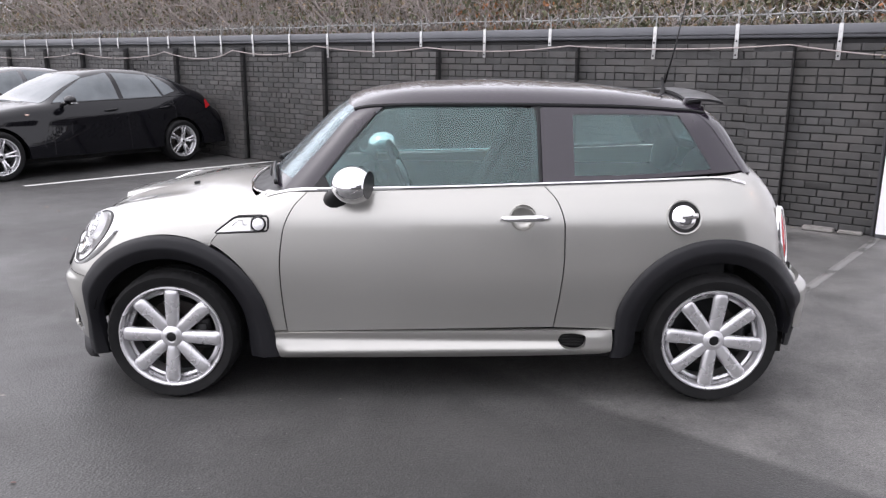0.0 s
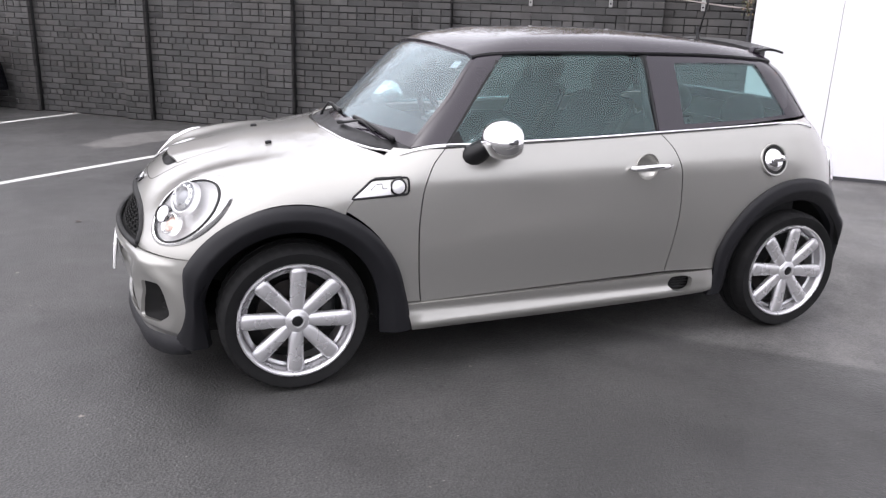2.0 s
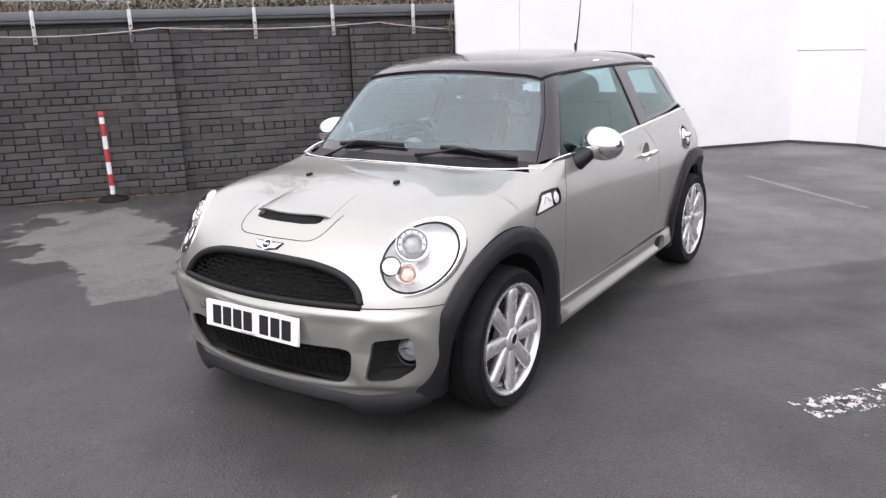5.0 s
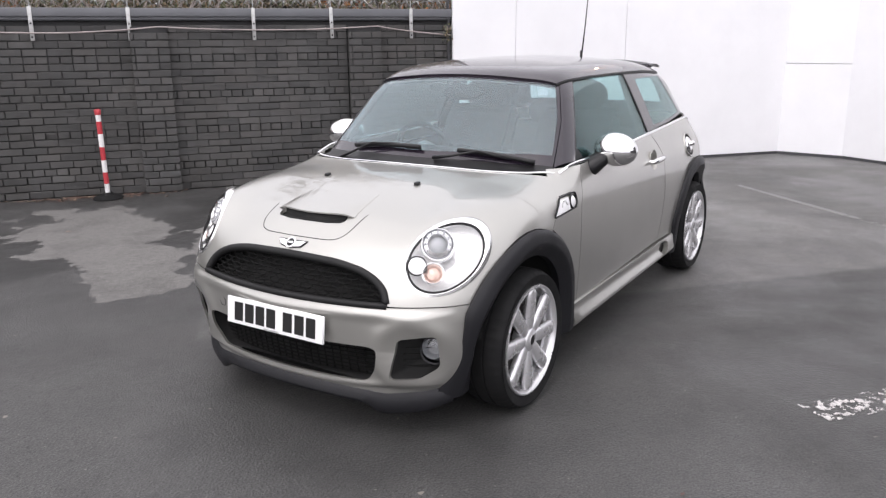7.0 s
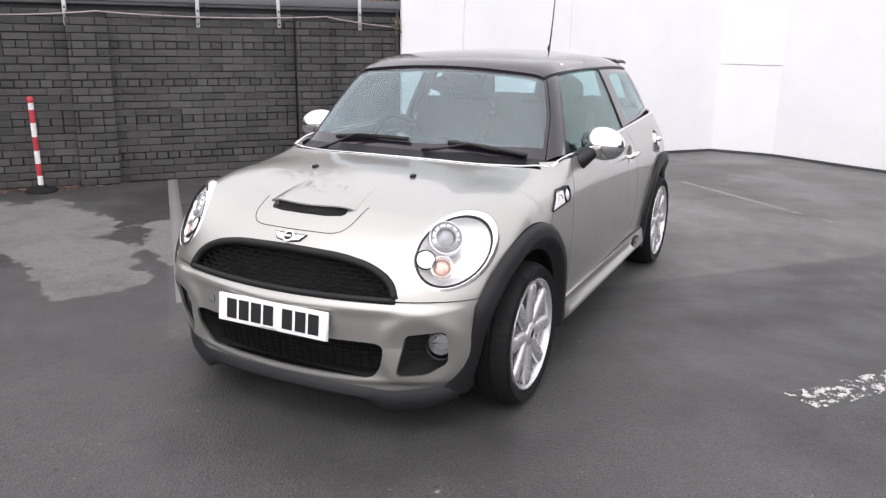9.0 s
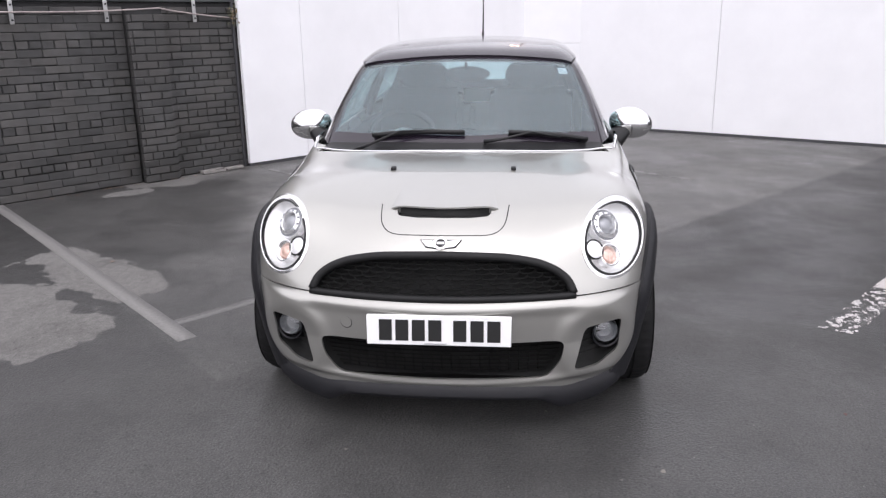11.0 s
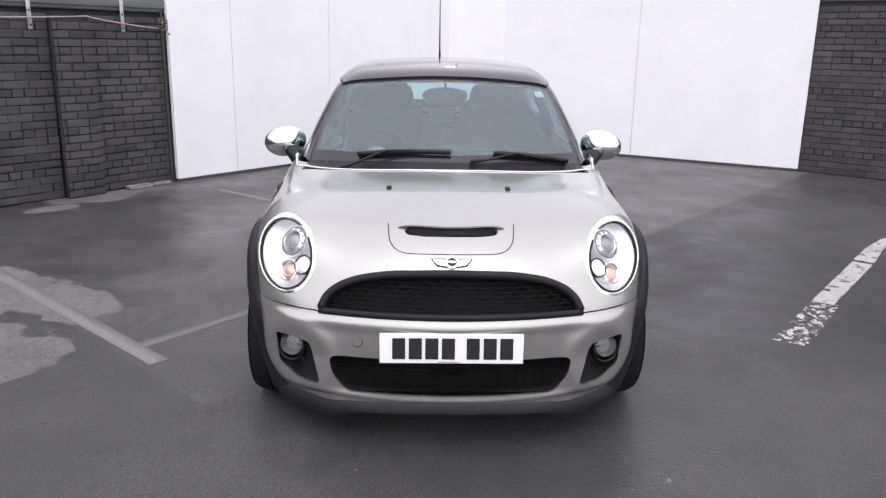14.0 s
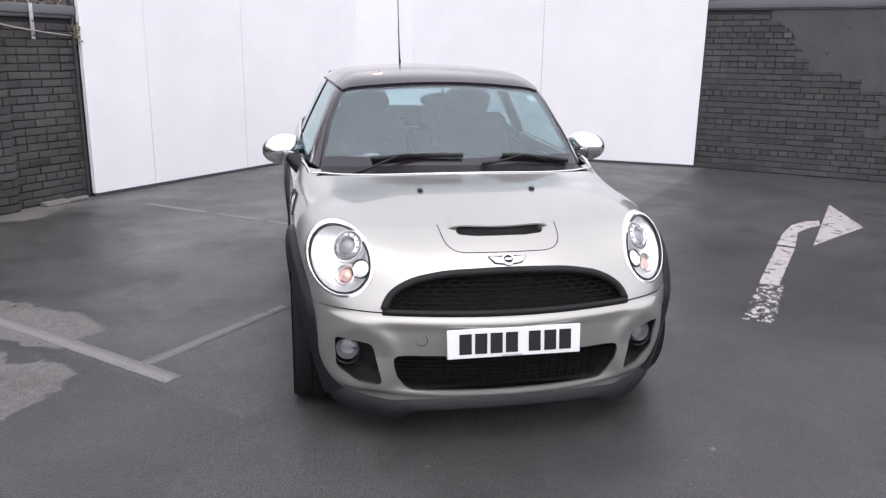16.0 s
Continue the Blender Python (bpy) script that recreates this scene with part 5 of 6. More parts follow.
# number plate: white with plain dark bars in place of the characters
plate = part("number_plate", box(-0.006, 0.006, -0.262, 0.262, -0.056, 0.056, 0.003, 1), M_PLATE, car, "white number plate with dark bars")
PL = settle(lower, np.array([[-1.89, 0, 0.431]]), 0.016, 0)[0]
plate.matrix_basis = Matrix.Translation(PL) @ pose(0, 0, 0, 0, 6, 0)
for k, y in enumerate((0.192, 0.132, 0.072, 0.012, -0.078, -0.140, -0.200)):
    part("character_bar", box(-0.0085, -0.0065, y - 0.0235, y + 0.0235, -0.039, 0.039), M_BAR, plate)
part("maker_strip", box(-0.0082, -0.0065, -0.03, 0.05, -0.052, -0.047), M_STEEL, plate)

# chin spoiler
lip_top = resample(soft([(x, y, z + 0.004) for x, y, z in bump_bot]), 70)
cheek_ = 0.004 * np.exp(-((np.abs(lip_top[:, 1]) - 0.62) / 0.09) ** 2)
P = np.stack([settle(lower, lip_top, 0.002, None), settle(lower, lip_top + [0, 0, -0.010], 0.016 + cheek_, None), settle(lower, lip_top + [0, 0, -0.035], 0.024 + cheek_, None), settle(lower, lip_top + [0, 0, -0.055], 0.018 + cheek_, None)])
ay_ = np.abs(lip_top[:, 1])
deep = 0.056 + 0.032 * np.clip((ay_ - 0.36) / 0.08, 0, 1) ** 1.5 - 0.012 * np.clip((ay_ - 0.60) / 0.09, 0, 1)
P[1, :, 2] = P[0, :, 2] - 0.25 * deep
P[2, :, 2] = P[0, :, 2] - 0.75 * deep
P[3, :, 2] = P[0, :, 2] - deep
N = np.array([-1.0, 0, 0.2])[None, None] * np.ones_like(P)
part("chin_spoiler", slab(P, N / np.linalg.norm(N, axis=-1, keepdims=True), 0.02), M_CLAD, car, "black plastic chin spoiler")

# wheel arch cladding
af_out = [(-1.690, 0.146), (-1.672, 0.21), (-1.645, 0.33)] + arc(-HX, HZ, 0.460, 153, 12, 40) + [(-0.762, 0.30), (-0.742, 0.185)]
af_in = [(-1.560, 0.160), (-1.568, 0.22)] + arc(-HX, HZ, 0.350, 170, 6, 40) + [(-0.878, 0.285), (-0.882, 0.27), (-0.876, 0.178)]
arches = both("wheel_arch", skin(lower, (side(resample(af_in, 70)), side(resample(af_out, 70)), side([af_in[0], af_out[0]]), side([af_in[-1], af_out[-1]])), 70, 17, 0.014, 0.03, 1, "crease"), M_CLAD, "black plastic wheel arch trim")
ar_out = [(0.770, 0.190), (0.785, 0.31)] + arc(HX, HZ, 0.462, 166, 20, 40) + [(1.640, 0.42), (1.612, 0.30)]
ar_in = [(0.872, 0.200), (0.884, 0.275), (0.880, 0.29)] + arc(HX, HZ, 0.350, 172, 8, 40) + [(1.582, 0.335), (1.572, 0.295)]
both("wheel_arch", skin(lower, (side(resample(ar_in, 70)), side(resample(ar_out, 70)), side([ar_in[0], ar_out[0]]), side([ar_in[-1], ar_out[-1]])), 70, 17, 0.014, 0.03, 1, "crease"), M_CLAD, "black plastic wheel arch trim")
# side skirt


def skirt_form(p):
    z = p[..., 2]
    x = p[..., 0]
    hollow = np.clip((0.66 - x) / 0.10, 0, 1)
    hollow = hollow * hollow * (3 - 2 * hollow)
    return lower(p) - 0.018 * np.exp(-((z - 0.207 - 0.018 * (x + 0.7)) / 0.026) ** 2) * np.clip((x + 0.76) / 0.06, 0, 1) - 0.012 * (1 - hollow) * np.exp(-((z - 0.275) / 0.04) ** 2) * np.clip((0.80 - x) / 0.06, 0, 1) + 0.008 * hollow * np.exp(-((z - 0.273) / 0.022) ** 2)


sk = skin(skirt_form, (side(soft([(-0.738, 0.180), (0.0, 0.188), (0.72, 0.212), (0.768, 0.225)])), side([(-0.760, 0.298), (0.0, 0.312), (0.770, 0.326)]), side([(-0.738, 0.180), (-0.755, 0.24), (-0.760, 0.298)]),
                  side([(0.768, 0.225), (0.774, 0.28), (0.770, 0.326)])), 60, 20, 0.012, 0.03, 1, 0.007)
skirts = both("side_skirt", sk, M_SILVER)
vent_cut = rounded([(0.540, 0.306), (0.610, 0.310), (0.655, 0.300), (0.648, 0.252), (0.612, 0.232), (0.555, 0.240), (0.525, 0.268)], 0.016, 4)
for s, o in zip((-1, 1), skirts):
    cut(o, prism(vent_cut, s * 0.72, s * 0.9, "y"), folded=True)
    part("vent_backing", prism(vent_cut, s * 0.765, s * 0.775, "y"), M_MATT, o, "dark vent at the skirt's end")
    for k in range(4):
        part("vent_fin", tube([(0.535, s * 0.792, 0.252 + k * 0.013), (0.645, s * 0.792, 0.249 + k * 0.014)], 0.0032, 6), M_TRIM, o)
# lower dark edge, floor and wheel housings
part("floor_pan", join(box(-1.58, 1.56, -0.56, 0.56, 0.165, 0.24, 0.02), box(-0.80, 0.80, -0.745, 0.745, 0.17, 0.30, 0.02), box(-1.66, -1.58, -0.46, 0.46, 0.12, 0.50), box(1.55, 1.63, -0.62, 0.62, 0.16, 0.6)), M_MATT, car, "dark underside")
for sx in (-1, 1):
    for s in (-1, 1):
        hp = arc(sx * HX, HZ, 0.365, 14 if sx > 0 else -12, 192 if sx > 0 else 164, 30)
        V = [(x, s * 0.775, z) for x, z in hp] + [(x, s * 0.50, z) for x, z in hp]
        n = len(hp)
        Fc = [(i, i + 1, n + i + 1, n + i) for i in range(n - 1)] + [tuple(range(n, 2 * n))]
        part("wheel_housing", blob(V, Fc), M_MATT, car)

# belt line strip
belt = [(-0.60, 0.940), (0.0, 0.956), (0.445, 0.977), (0.9, 1.0), (1.38, 1.030)]
both("belt_trim", strip(lower, side([(-0.79, 0.936)] + list(map(tuple, soft(belt, 60))), -0.73), 0.016, 0.008, None, 0.001), M_CHROME, "bright strip below the side windows")

# ---- glasshouse ----
def panel_ring(F, outer, inner, n, off, th, along=None):
    """A closed band between two loops of edges (bottom, top, left, right)."""
    def loop(e):
        b, t, l, r = [resample(x, n) for x in e]
        return np.concatenate([b[:-1], r[:-1], t[::-1][:-1], l[::-1][:-1]])
    A, B = loop(outer), loop(inner)
    nv = 4
    P = np.stack([A + (B - A) * k / (nv - 1) for k in range(nv)])
    P = settle(F, P, off, along)
    N = grad(F, P)
    N /= np.linalg.norm(N, axis=-1, keepdims=True) + 1e-9
    m = len(A)
    V = np.concatenate([P.reshape(-1, 3), (P - N * th).reshape(-1, 3)])
    q = nv * m
    Fc = []
    for i in range(m):
        j = (i + 1) % m
        for k in range(nv - 1):
            a, b, c, d = k * m + i, k * m + j, (k + 1) * m + j, (k + 1) * m + i
            Fc += [(a, b, c, d), (q + a, q + d, q + c, q + b)]
        Fc += [(i, q + i, q + j, j), ((nv - 1) * m + j, q + (nv - 1) * m + j, q + (nv - 1) * m + i, (nv - 1) * m + i)]
    bm = blob(V.tolist(), Fc)
    bmesh.ops.recalc_face_normals(bm, faces=bm.faces)
    return bm


TOPZ = 1.328
# windscreen: outer edge, inner edge
ws_ob = settle(upper, soft([(-0.735, -0.675, 0.950), (-0.82, -0.45, 0.957), (-0.885, 0, 0.960), (-0.82, 0.45, 0.957), (-0.735, 0.675, 0.950)]))
ws_ot = soft([(-0.395, -0.545, 1.325), (-0.44, -0.3, 1.338), (-0.455, 0, 1.343), (-0.44, 0.3, 1.338), (-0.395, 0.545, 1.325)])
ws_l = [tuple(ws_ob[0]), (-0.545, -0.628, 1.14), (-0.395, -0.545, 1.325)]
ws_r = [(x, -y, z) for x, y, z in ws_l]
wi_b = soft([(-0.690, -0.645, 0.986), (-0.785, -0.4, 0.988), (-0.855, 0, 0.988), (-0.785, 0.4, 0.988), (-0.690, 0.645, 0.986)])
wi_t = soft([(-0.415, -0.532, 1.300), (-0.465, -0.3, 1.312), (-0.48, 0, 1.317), (-0.465, 0.3, 1.312), (-0.415, 0.532, 1.300)])
wi_l = [tuple(wi_b[0]), (-0.545, -0.604, 1.145), tuple(wi_t[0])]
wi_r = [(x, -y, z) for x, y, z in wi_l]
screen = part("windscreen", skin(upper, (wi_b, wi_t, wi_l, wi_r), 30, 16, -0.001, 0.005), M_WSCREEN, car, "large clear windscreen")
part("windscreen_surround", panel_ring(upper, (ws_ob, ws_ot, ws_l, ws_r), (wi_b, wi_t, wi_l, wi_r), 30, 0.0, 0.012), M_ROOF, screen)
# scuttle panel below the glass
re = settle(lower, soft(rear_edge), -0.006)
sc = coons(re, ws_ob, [re[0], ws_ob[0]], [re[-1], ws_ob[-1]], 40, 8)
sc[1:-1, :, 2] -= 0.010 * np.sin(np.linspace(0, math.pi, 8))[1:-1, None]
part("scuttle", slab(sc, np.array([-0.3, 0, 0.95])[None, None] * np.ones_like(sc), 0.012), M_TRIM, car, "black scuttle panel below the windscreen")
# A pillars
ap_f = [(-0.735, -0.680, 0.945), (-0.543, -0.632, 1.14), (-0.393, -0.548, 1.325)]
ap_r = [(-0.585, -0.72, 0.948), (-0.43, -0.66, 1.14), (-0.275, -0.58, TOPZ)]
both("front_pillar", skin(upper, ([ap_f[0], ap_r[0]], [ap_f[-1], ap_r[-1]], ap_f, ap_r), 8, 16, 0.002, 0.03), M_ROOF, "gloss black front pillar")
# door glass
dg_f = [(-0.578, 0.950), (-0.425, 1.14), (-0.268, TOPZ)]
dg_b = soft([(-0.578, 0.950), (0.0, 0.962), (0.425, 0.980)])
dg_t = soft([(-0.268, TOPZ), (0.1, TOPZ + 0.004), (0.418, TOPZ + 0.004)])
both("door_glass", skin(upper, (side(dg_b, -0.7), side(dg_t, -0.58), side(dg_f, -0.65), side([(0.425, 0.980), (0.418, TOPZ + 0.004)], -0.65)), 24, 12, -0.003, 0.004, 1), M_GLASS, "greenish door window glass")
both("window_seal", strip(upper, side([(0.433, 0.985), (0.427, TOPZ)], -0.65), 0.012, 0.004, 1), M_TRIM)
both("window_seal", strip(upper, side(dg_f, -0.65), 0.012, 0.003, 1), M_TRIM)
both("mirror_sail", skin(upper, (side([(-0.570, 0.952), (-0.505, 0.956)], -0.7), side([(-0.535, 0.998), (-0.525, 0.998)], -0.68), side([(-0.570, 0.952), (-0.535, 0.998)], -0.69), side([(-0.505, 0.956), (-0.525, 0.998)], -0.69)), 6, 5, 0.003, 0.008, 1), M_TRIM, "small black triangle at the window's corner")
# rear quarter window in its black surround
qo_b, qo_t = soft([(0.443, 0.985), (0.9, 1.005), (1.365, 1.036)]), soft([(0.436, TOPZ + 0.003), (0.8, TOPZ + 0.003), (1.165, TOPZ - 0.002)])
qi_b, qi_t = soft([(0.585, 1.012), (0.9, 1.022), (1.208, 1.042)]), soft([(0.585, 1.276), (0.8, 1.279), (1.070, 1.276)])
qo = (side(qo_b, -0.7), side(qo_t, -0.58), side([qo_b[0], qo_t[0]], -0.65), side([qo_b[-1], qo_t[-1]], -0.65))
qi = (side(qi_b, -0.7), side(qi_t, -0.58), side([qi_b[0], qi_t[0]], -0.65), side([qi_b[-1], qi_t[-1]], -0.65))
quarter = both("quarter_surround", panel_ring(upper, qo, qi, 20, 0.0, 0.02, 1), M_ROOF, "gloss black surround of the rear side window")
for bmq, o in zip((0, 1), quarter):
    g_ = skin(upper, qi, 16, 10, -0.001, 0.004, 1)
    part("quarter_glass", g_ if bmq == 0 else moved(g_, FLIP), M_GLASS, o, "tinted rear side window glass")
# rear corner pillar and rear window
rp_f = [(1.372, -0.66, 1.036), (1.172, -0.57, TOPZ - 0.003)]
rp_r = [(1.435, -0.60, 1.036), (1.225, -0.52, TOPZ - 0.006)]
both("rear_pillar", skin(upper, ([rp_f[0], rp_r[0]], [rp_f[1], rp_r[1]], rp_f, rp_r), 6, 10, 0.001, 0.02), M_ROOF, "gloss black rear pillar")
rw_b = soft([(1.435, -0.60, 1.036), (1.47, 0, 1.036), (1.435, 0.60, 1.036)])
rw_t = soft([(1.225, -0.52, TOPZ - 0.006), (1.27, 0, 1.325), (1.225, 0.52, TOPZ - 0.006)])
ri_b = soft([(1.40, -0.50, 1.09), (1.43, 0, 1.09), (1.40, 0.50, 1.09)])
ri_t = soft([(1.255, -0.45, 1.295), (1.29, 0, 1.298), (1.255, 0.45, 1.295)])
part("rear_surround", panel_ring(upper, (rw_b, rw_t, [rw_b[0], rw_t[0]], [rw_b[-1], rw_t[-1]]), (ri_b, ri_t, [ri_b[0], ri_t[0]], [ri_b[-1], ri_t[-1]]), 20, 0.0, 0.015), M_ROOF, car)
part("rear_window", skin(upper, (ri_b, ri_t, [ri_b[0], ri_t[0]], [ri_b[-1], ri_t[-1]]), 20, 8, -0.001, 0.004), M_GLASS, car, "rear window glass")
# roof
rl = [(-0.43, -0.545, 1.333), (-0.25, -0.578, 1.336), (0.2, -0.583, 1.338), (0.7, -0.578, 1.338), (1.05, -0.565, 1.334), (1.21, -0.53, 1.328)]
rl = soft(rl)
rf = soft([(-0.43, -0.545, 1.333), (-0.462, -0.3, 1.340), (-0.475, 0, 1.346), (-0.462, 0.3, 1.340), (-0.43, 0.545, 1.333)])
rr = soft([(1.21, -0.53, 1.328), (1.265, -0.25, 1.332), (1.28, 0, 1.334), (1.265, 0.25, 1.332), (1.21, 0.53, 1.328)])
roof = part("roof", skin(upper, (rf, rr, rl, [(x, -y, z) for x, y, z in rl]), 40, 44, 0.010, 0.022), M_ROOF, car, "gloss black roof")
both("roof_gutter", strip(upper, [(x, y, z - 0.006) for x, y, z in rl], 0.014, 0.009, None, 0.002), M_TRIM, "", roof)
sp_p = np.array([[(1.15 + 0.165 * k - 0.10 * y * y, y, 1.372 + 0.012 * math.sin(k * 3.1) - 0.14 * y * y - 0.006 * k) for y in np.linspace(-0.50, 0.50, 24)] for k in np.linspace(0, 1, 6)])
spoiler = part("roof_spoiler", slab(sp_p, np.array([0, 0, 1.0])[None, None] * np.ones_like(sp_p), 0.011), M_TRIM, car, "black roof spoiler over the rear window")
for s in (-1, 1):
    part("spoiler_foot", moved(box(1.12, 1.20, s * 0.46 - 0.018, s * 0.46 + 0.018, 1.30, 1.352, 0.008), pose(0, 0, 0)), M_ROOF, spoiler)
q = settle(upper, np.array([[1.155, 0, 1.37]]), 0.01)[0]
ant = part("antenna", moved(lathe([(0.0, 0.0), (0.024, 0.0), (0.020, 0.012), (0.010, 0.024), (0.008, 0.075), (0.0045, 0.082), (0.0, 0.083)], 20), Matrix.Translation(q) @ pose(0, 0, 0, 78, 0, 90)), M_TRIM, car, "thin black roof antenna")
part("rod", tube([Vector(q) + Vector((0.0, 0, 0.05)), Vector(q) + Vector((0.045, 0, 0.25)), Vector(q) + Vector((0.11, 0, 0.62))], [0.0055, 0.0042, 0.0022], 6), M_TRIM, ant)

# mirrors
for s in (-1, 1):
    c = Vector((-0.384, s * 0.838, 0.987))
    shell = ball((0, 0, 0), (0.096, 0.110, 0.080), 28, 18)
    bmesh.ops.bisect_plane(shell, geom=shell.verts[:] + shell.edges[:] + shell.faces[:], plane_co=(0.066, 0, 0), plane_no=(1, 0, 0), clear_outer=True)
    low = shell.copy()
    bmesh.ops.bisect_plane(shell, geom=shell.verts[:] + shell.edges[:] + shell.faces[:], plane_co=(0, 0, -0.018), plane_no=(0, 0, -1), clear_outer=True)
    bmesh.ops.bisect_plane(low, geom=low.verts[:] + low.edges[:] + low.faces[:], plane_co=(0, 0, -0.018), plane_no=(0, 0, 1), clear_outer=True)
    mm = Matrix.Translation(c) @ pose(0, 0, 0, s * -8, 0, s * 12)
    mir = part("door_mirror", moved(shell, mm), M_CHROME, car, "chrome-capped door mirror")
    part("mirror_housing", moved(low, mm), M_CHROME, mir)
    part("mirror_glass", moved(prism([(0.076 * math.cos(a), 0.056 * math.sin(a)) for a in np.linspace(0, 6.283, 29)[:-1]], 0.062, 0.067, "x"), mm), M_TRIM, mir)
    arm = tube([(-0.478, s * 0.722, 0.890), (-0.466, s * 0.752, 0.915), (-0.438, s * 0.792, 0.948), (-0.412, s * 0.818, 0.978)], [0.070, 0.060, 0.047, 0.038], 14, True, 0.80)
    part("mirror_arm", arm, M_TRIM, mir, "black mirror arm")
    # handle
    o = doors[0] if s < 0 else doors[1]
    yh = abs(settle(lower, np.array([[0.36, s * 0.8, 0.838]]), 0, 1)[0][1])
    han = part("handle", tube([(0.252, s * (yh + 0.022), 0.836), (0.29, s * (yh + 0.031), 0.838), (0.36, s * (yh + 0.034), 0.840), (0.43, s * (yh + 0.031), 0.842), (0.47, s * (yh + 0.022), 0.842)], [0.009, 0.0145, 0.0165, 0.0145, 0.009], 12), M_CHROME, o, "chrome door handle")
    for xh in (0.268, 0.455):
        part("handle_foot", tube([(xh, s * (yh - 0.005), 0.838), (xh, s * (yh + 0.025), 0.839)], 0.009, 8), M_CHROME, han)
    cup = moved(lathe([(0.0565, 0.001), (0.0585, -0.0012), (0.0605, 0.001), (0.0565, 0.003)], 36, True), Matrix.Translation((0.352, s * yh, 0.838)) @ axis_to((0, s, 0.06)))
    part("handle_rim", cup, M_SILVER, o)
    cutter = ball((0.352, s * (yh + 0.012), 0.838), (0.057, 0.050, 0.057), 28, 16)
    cut(o, cutter)
    part("handle_cup", moved(lathe([(0.0, 0.038), (0.03, 0.034), (0.05, 0.020), (0.060, -0.0005)], 30), Matrix.Translation((0.352, s * yh, 0.838)) @ axis_to((0, s, 0.06))), M_SILVER, o)
# fuel cap on the near side
fy = settle(lower, np.array([[1.062, -0.78, 0.846]]), 0, 1)[0]
fg = grad(lower, np.array([fy]))[0]
FM = Matrix.Translation(fy) @ axis_to(fg) @ Matrix.Diagonal((1.12, 1, 1.12, 1))
fuel = part("fuel_flap", moved(lathe([(0.061, 0.002), (0.063, -0.004), (0.068, -0.005), (0.071, 0.002)], 44, True), FM), M_SILVER, car, "chrome fuel cap in a round surround")
part("fuel_well", moved(lathe([(0.0, -0.001), (0.061, -0.002)], 40), FM), M_MATT, fuel)
part("fuel_cap", moved(lathe([(0.0, -0.016), (0.025, -0.015), (0.040, -0.010), (0.048, -0.002), (0.048, 0.004)], 40), FM), M_CHROME, fuel)
part("fuel_grip", moved(tube([(-0.012, -0.016, 0.002), (0.018, -0.020, 0.003), (0.048, -0.014, 0.004)], [0.014, 0.017, 0.013], 12, True, 0.9), FM), M_CHROME, fuel)
# side scuttle badges
for s in (-1, 1):
    out = rounded([(-1.008, 0.760), (-0.915, 0.832), (-0.768, 0.838), (-0.768, 0.772)], 0.015, 3)
    P = settle(lower, np.array([(x, s * 0.8, z) for x, z in resample(out + out[:1], 60)]), 0.003, 1)
    sb = part("side_badge", tube(P.tolist(), 0.0045, 6, False), M_TRIM, car, "chrome side badge with a dark border")
    e = lambda pts: [(x, s * 0.8, z) for x, z in pts]
    part("badge_plate", skin(lower, (e([(-0.994, 0.766), (-0.845, 0.774)]), e([(-0.917, 0.823), (-0.845, 0.828)]), e([(-0.994, 0.766), (-0.917, 0.823)]), e([(-0.845, 0.774), (-0.845, 0.828)])), 12, 6, 0.005, 0.008, 1), M_REFLECTOR, sb)
    part("badge_band", skin(lower, (e([(-0.913, 0.829), (-0.795, 0.833)]), e([(-0.902, 0.839), (-0.795, 0.843)]), e([(-0.913, 0.829), (-0.902, 0.839)]), e([(-0.795, 0.833), (-0.795, 0.843)])), 10, 3, 0.003, 0.006, 1), M_MATT, sb)
    bc = settle(lower, np.array([[-0.812, s * 0.8, 0.803]]), 0.004, 1)[0]
    BM = Matrix.Translation(bc) @ axis_to(grad(lower, np.array([bc]))[0])
    part("lamp_ring", moved(lathe([(0.026, 0.002), (0.030, -0.006), (0.035, 0.002)], 28, True), BM), M_TRIM, sb)
    part("side_lamp", moved(lathe([(0.0, -0.007), (0.02, -0.005), (0.027, 0.0)], 28), BM), M_REFLECTOR, sb)
    for k, (xa, za, xb, zb) in enumerate(((-0.925, 0.795, -0.905, 0.815), (-0.90, 0.817, -0.878, 0.817), (-0.878, 0.80, -0.86, 0.80), (-0.878, 0.80, -0.878, 0.817))):
        pp = settle(lower, np.array([(xa, s * 0.8, za), (xb, s * 0.8, zb)]), 0.007, 1)
        part("badge_mark", tube(pp.tolist(), 0.0024, 6), M_STEEL, sb)
# tail lamps
for s in (-1, 1):
    tc = settle(lower, np.array([[1.655, s * 0.68, 0.755]]))[0]
    tn = Vector(grad(lower, np.array([tc]))[0])
    TM = Matrix.Translation(tc) @ axis_to(tn) @ Matrix.Diagonal((0.062, 0.8, 0.128, 1))
    tl = part("tail_lamp", moved(lathe([(0.9, 0.01), (0.95, -0.010), (1.06, -0.012), (1.10, 0.012)], 44, True), TM), M_CHROME, car, "upright oval red tail lamp with chrome rim")
    part("tail_lens", moved(lathe([(0.0, -0.016), (0.6, -0.014), (0.95, -0.004), (0.95, 0.01)], 44), TM), M_RED, tl)

# head lamps, their rings and lenses laid to the body's form
def lamp_band(profile):
    """A band round the lamp: (size, height) pairs."""
    L = [lamp_loop(k, o) for k, o in profile]
    n = len(L[0])
    V = np.concatenate(L).tolist()
    m = len(L)
    return blob(V, [(j * n + i, j * n + (i + 1) % n, ((j + 1) % m) * n + (i + 1) % n, ((j + 1) % m) * n + i) for j in range(m) for i in range(n)])


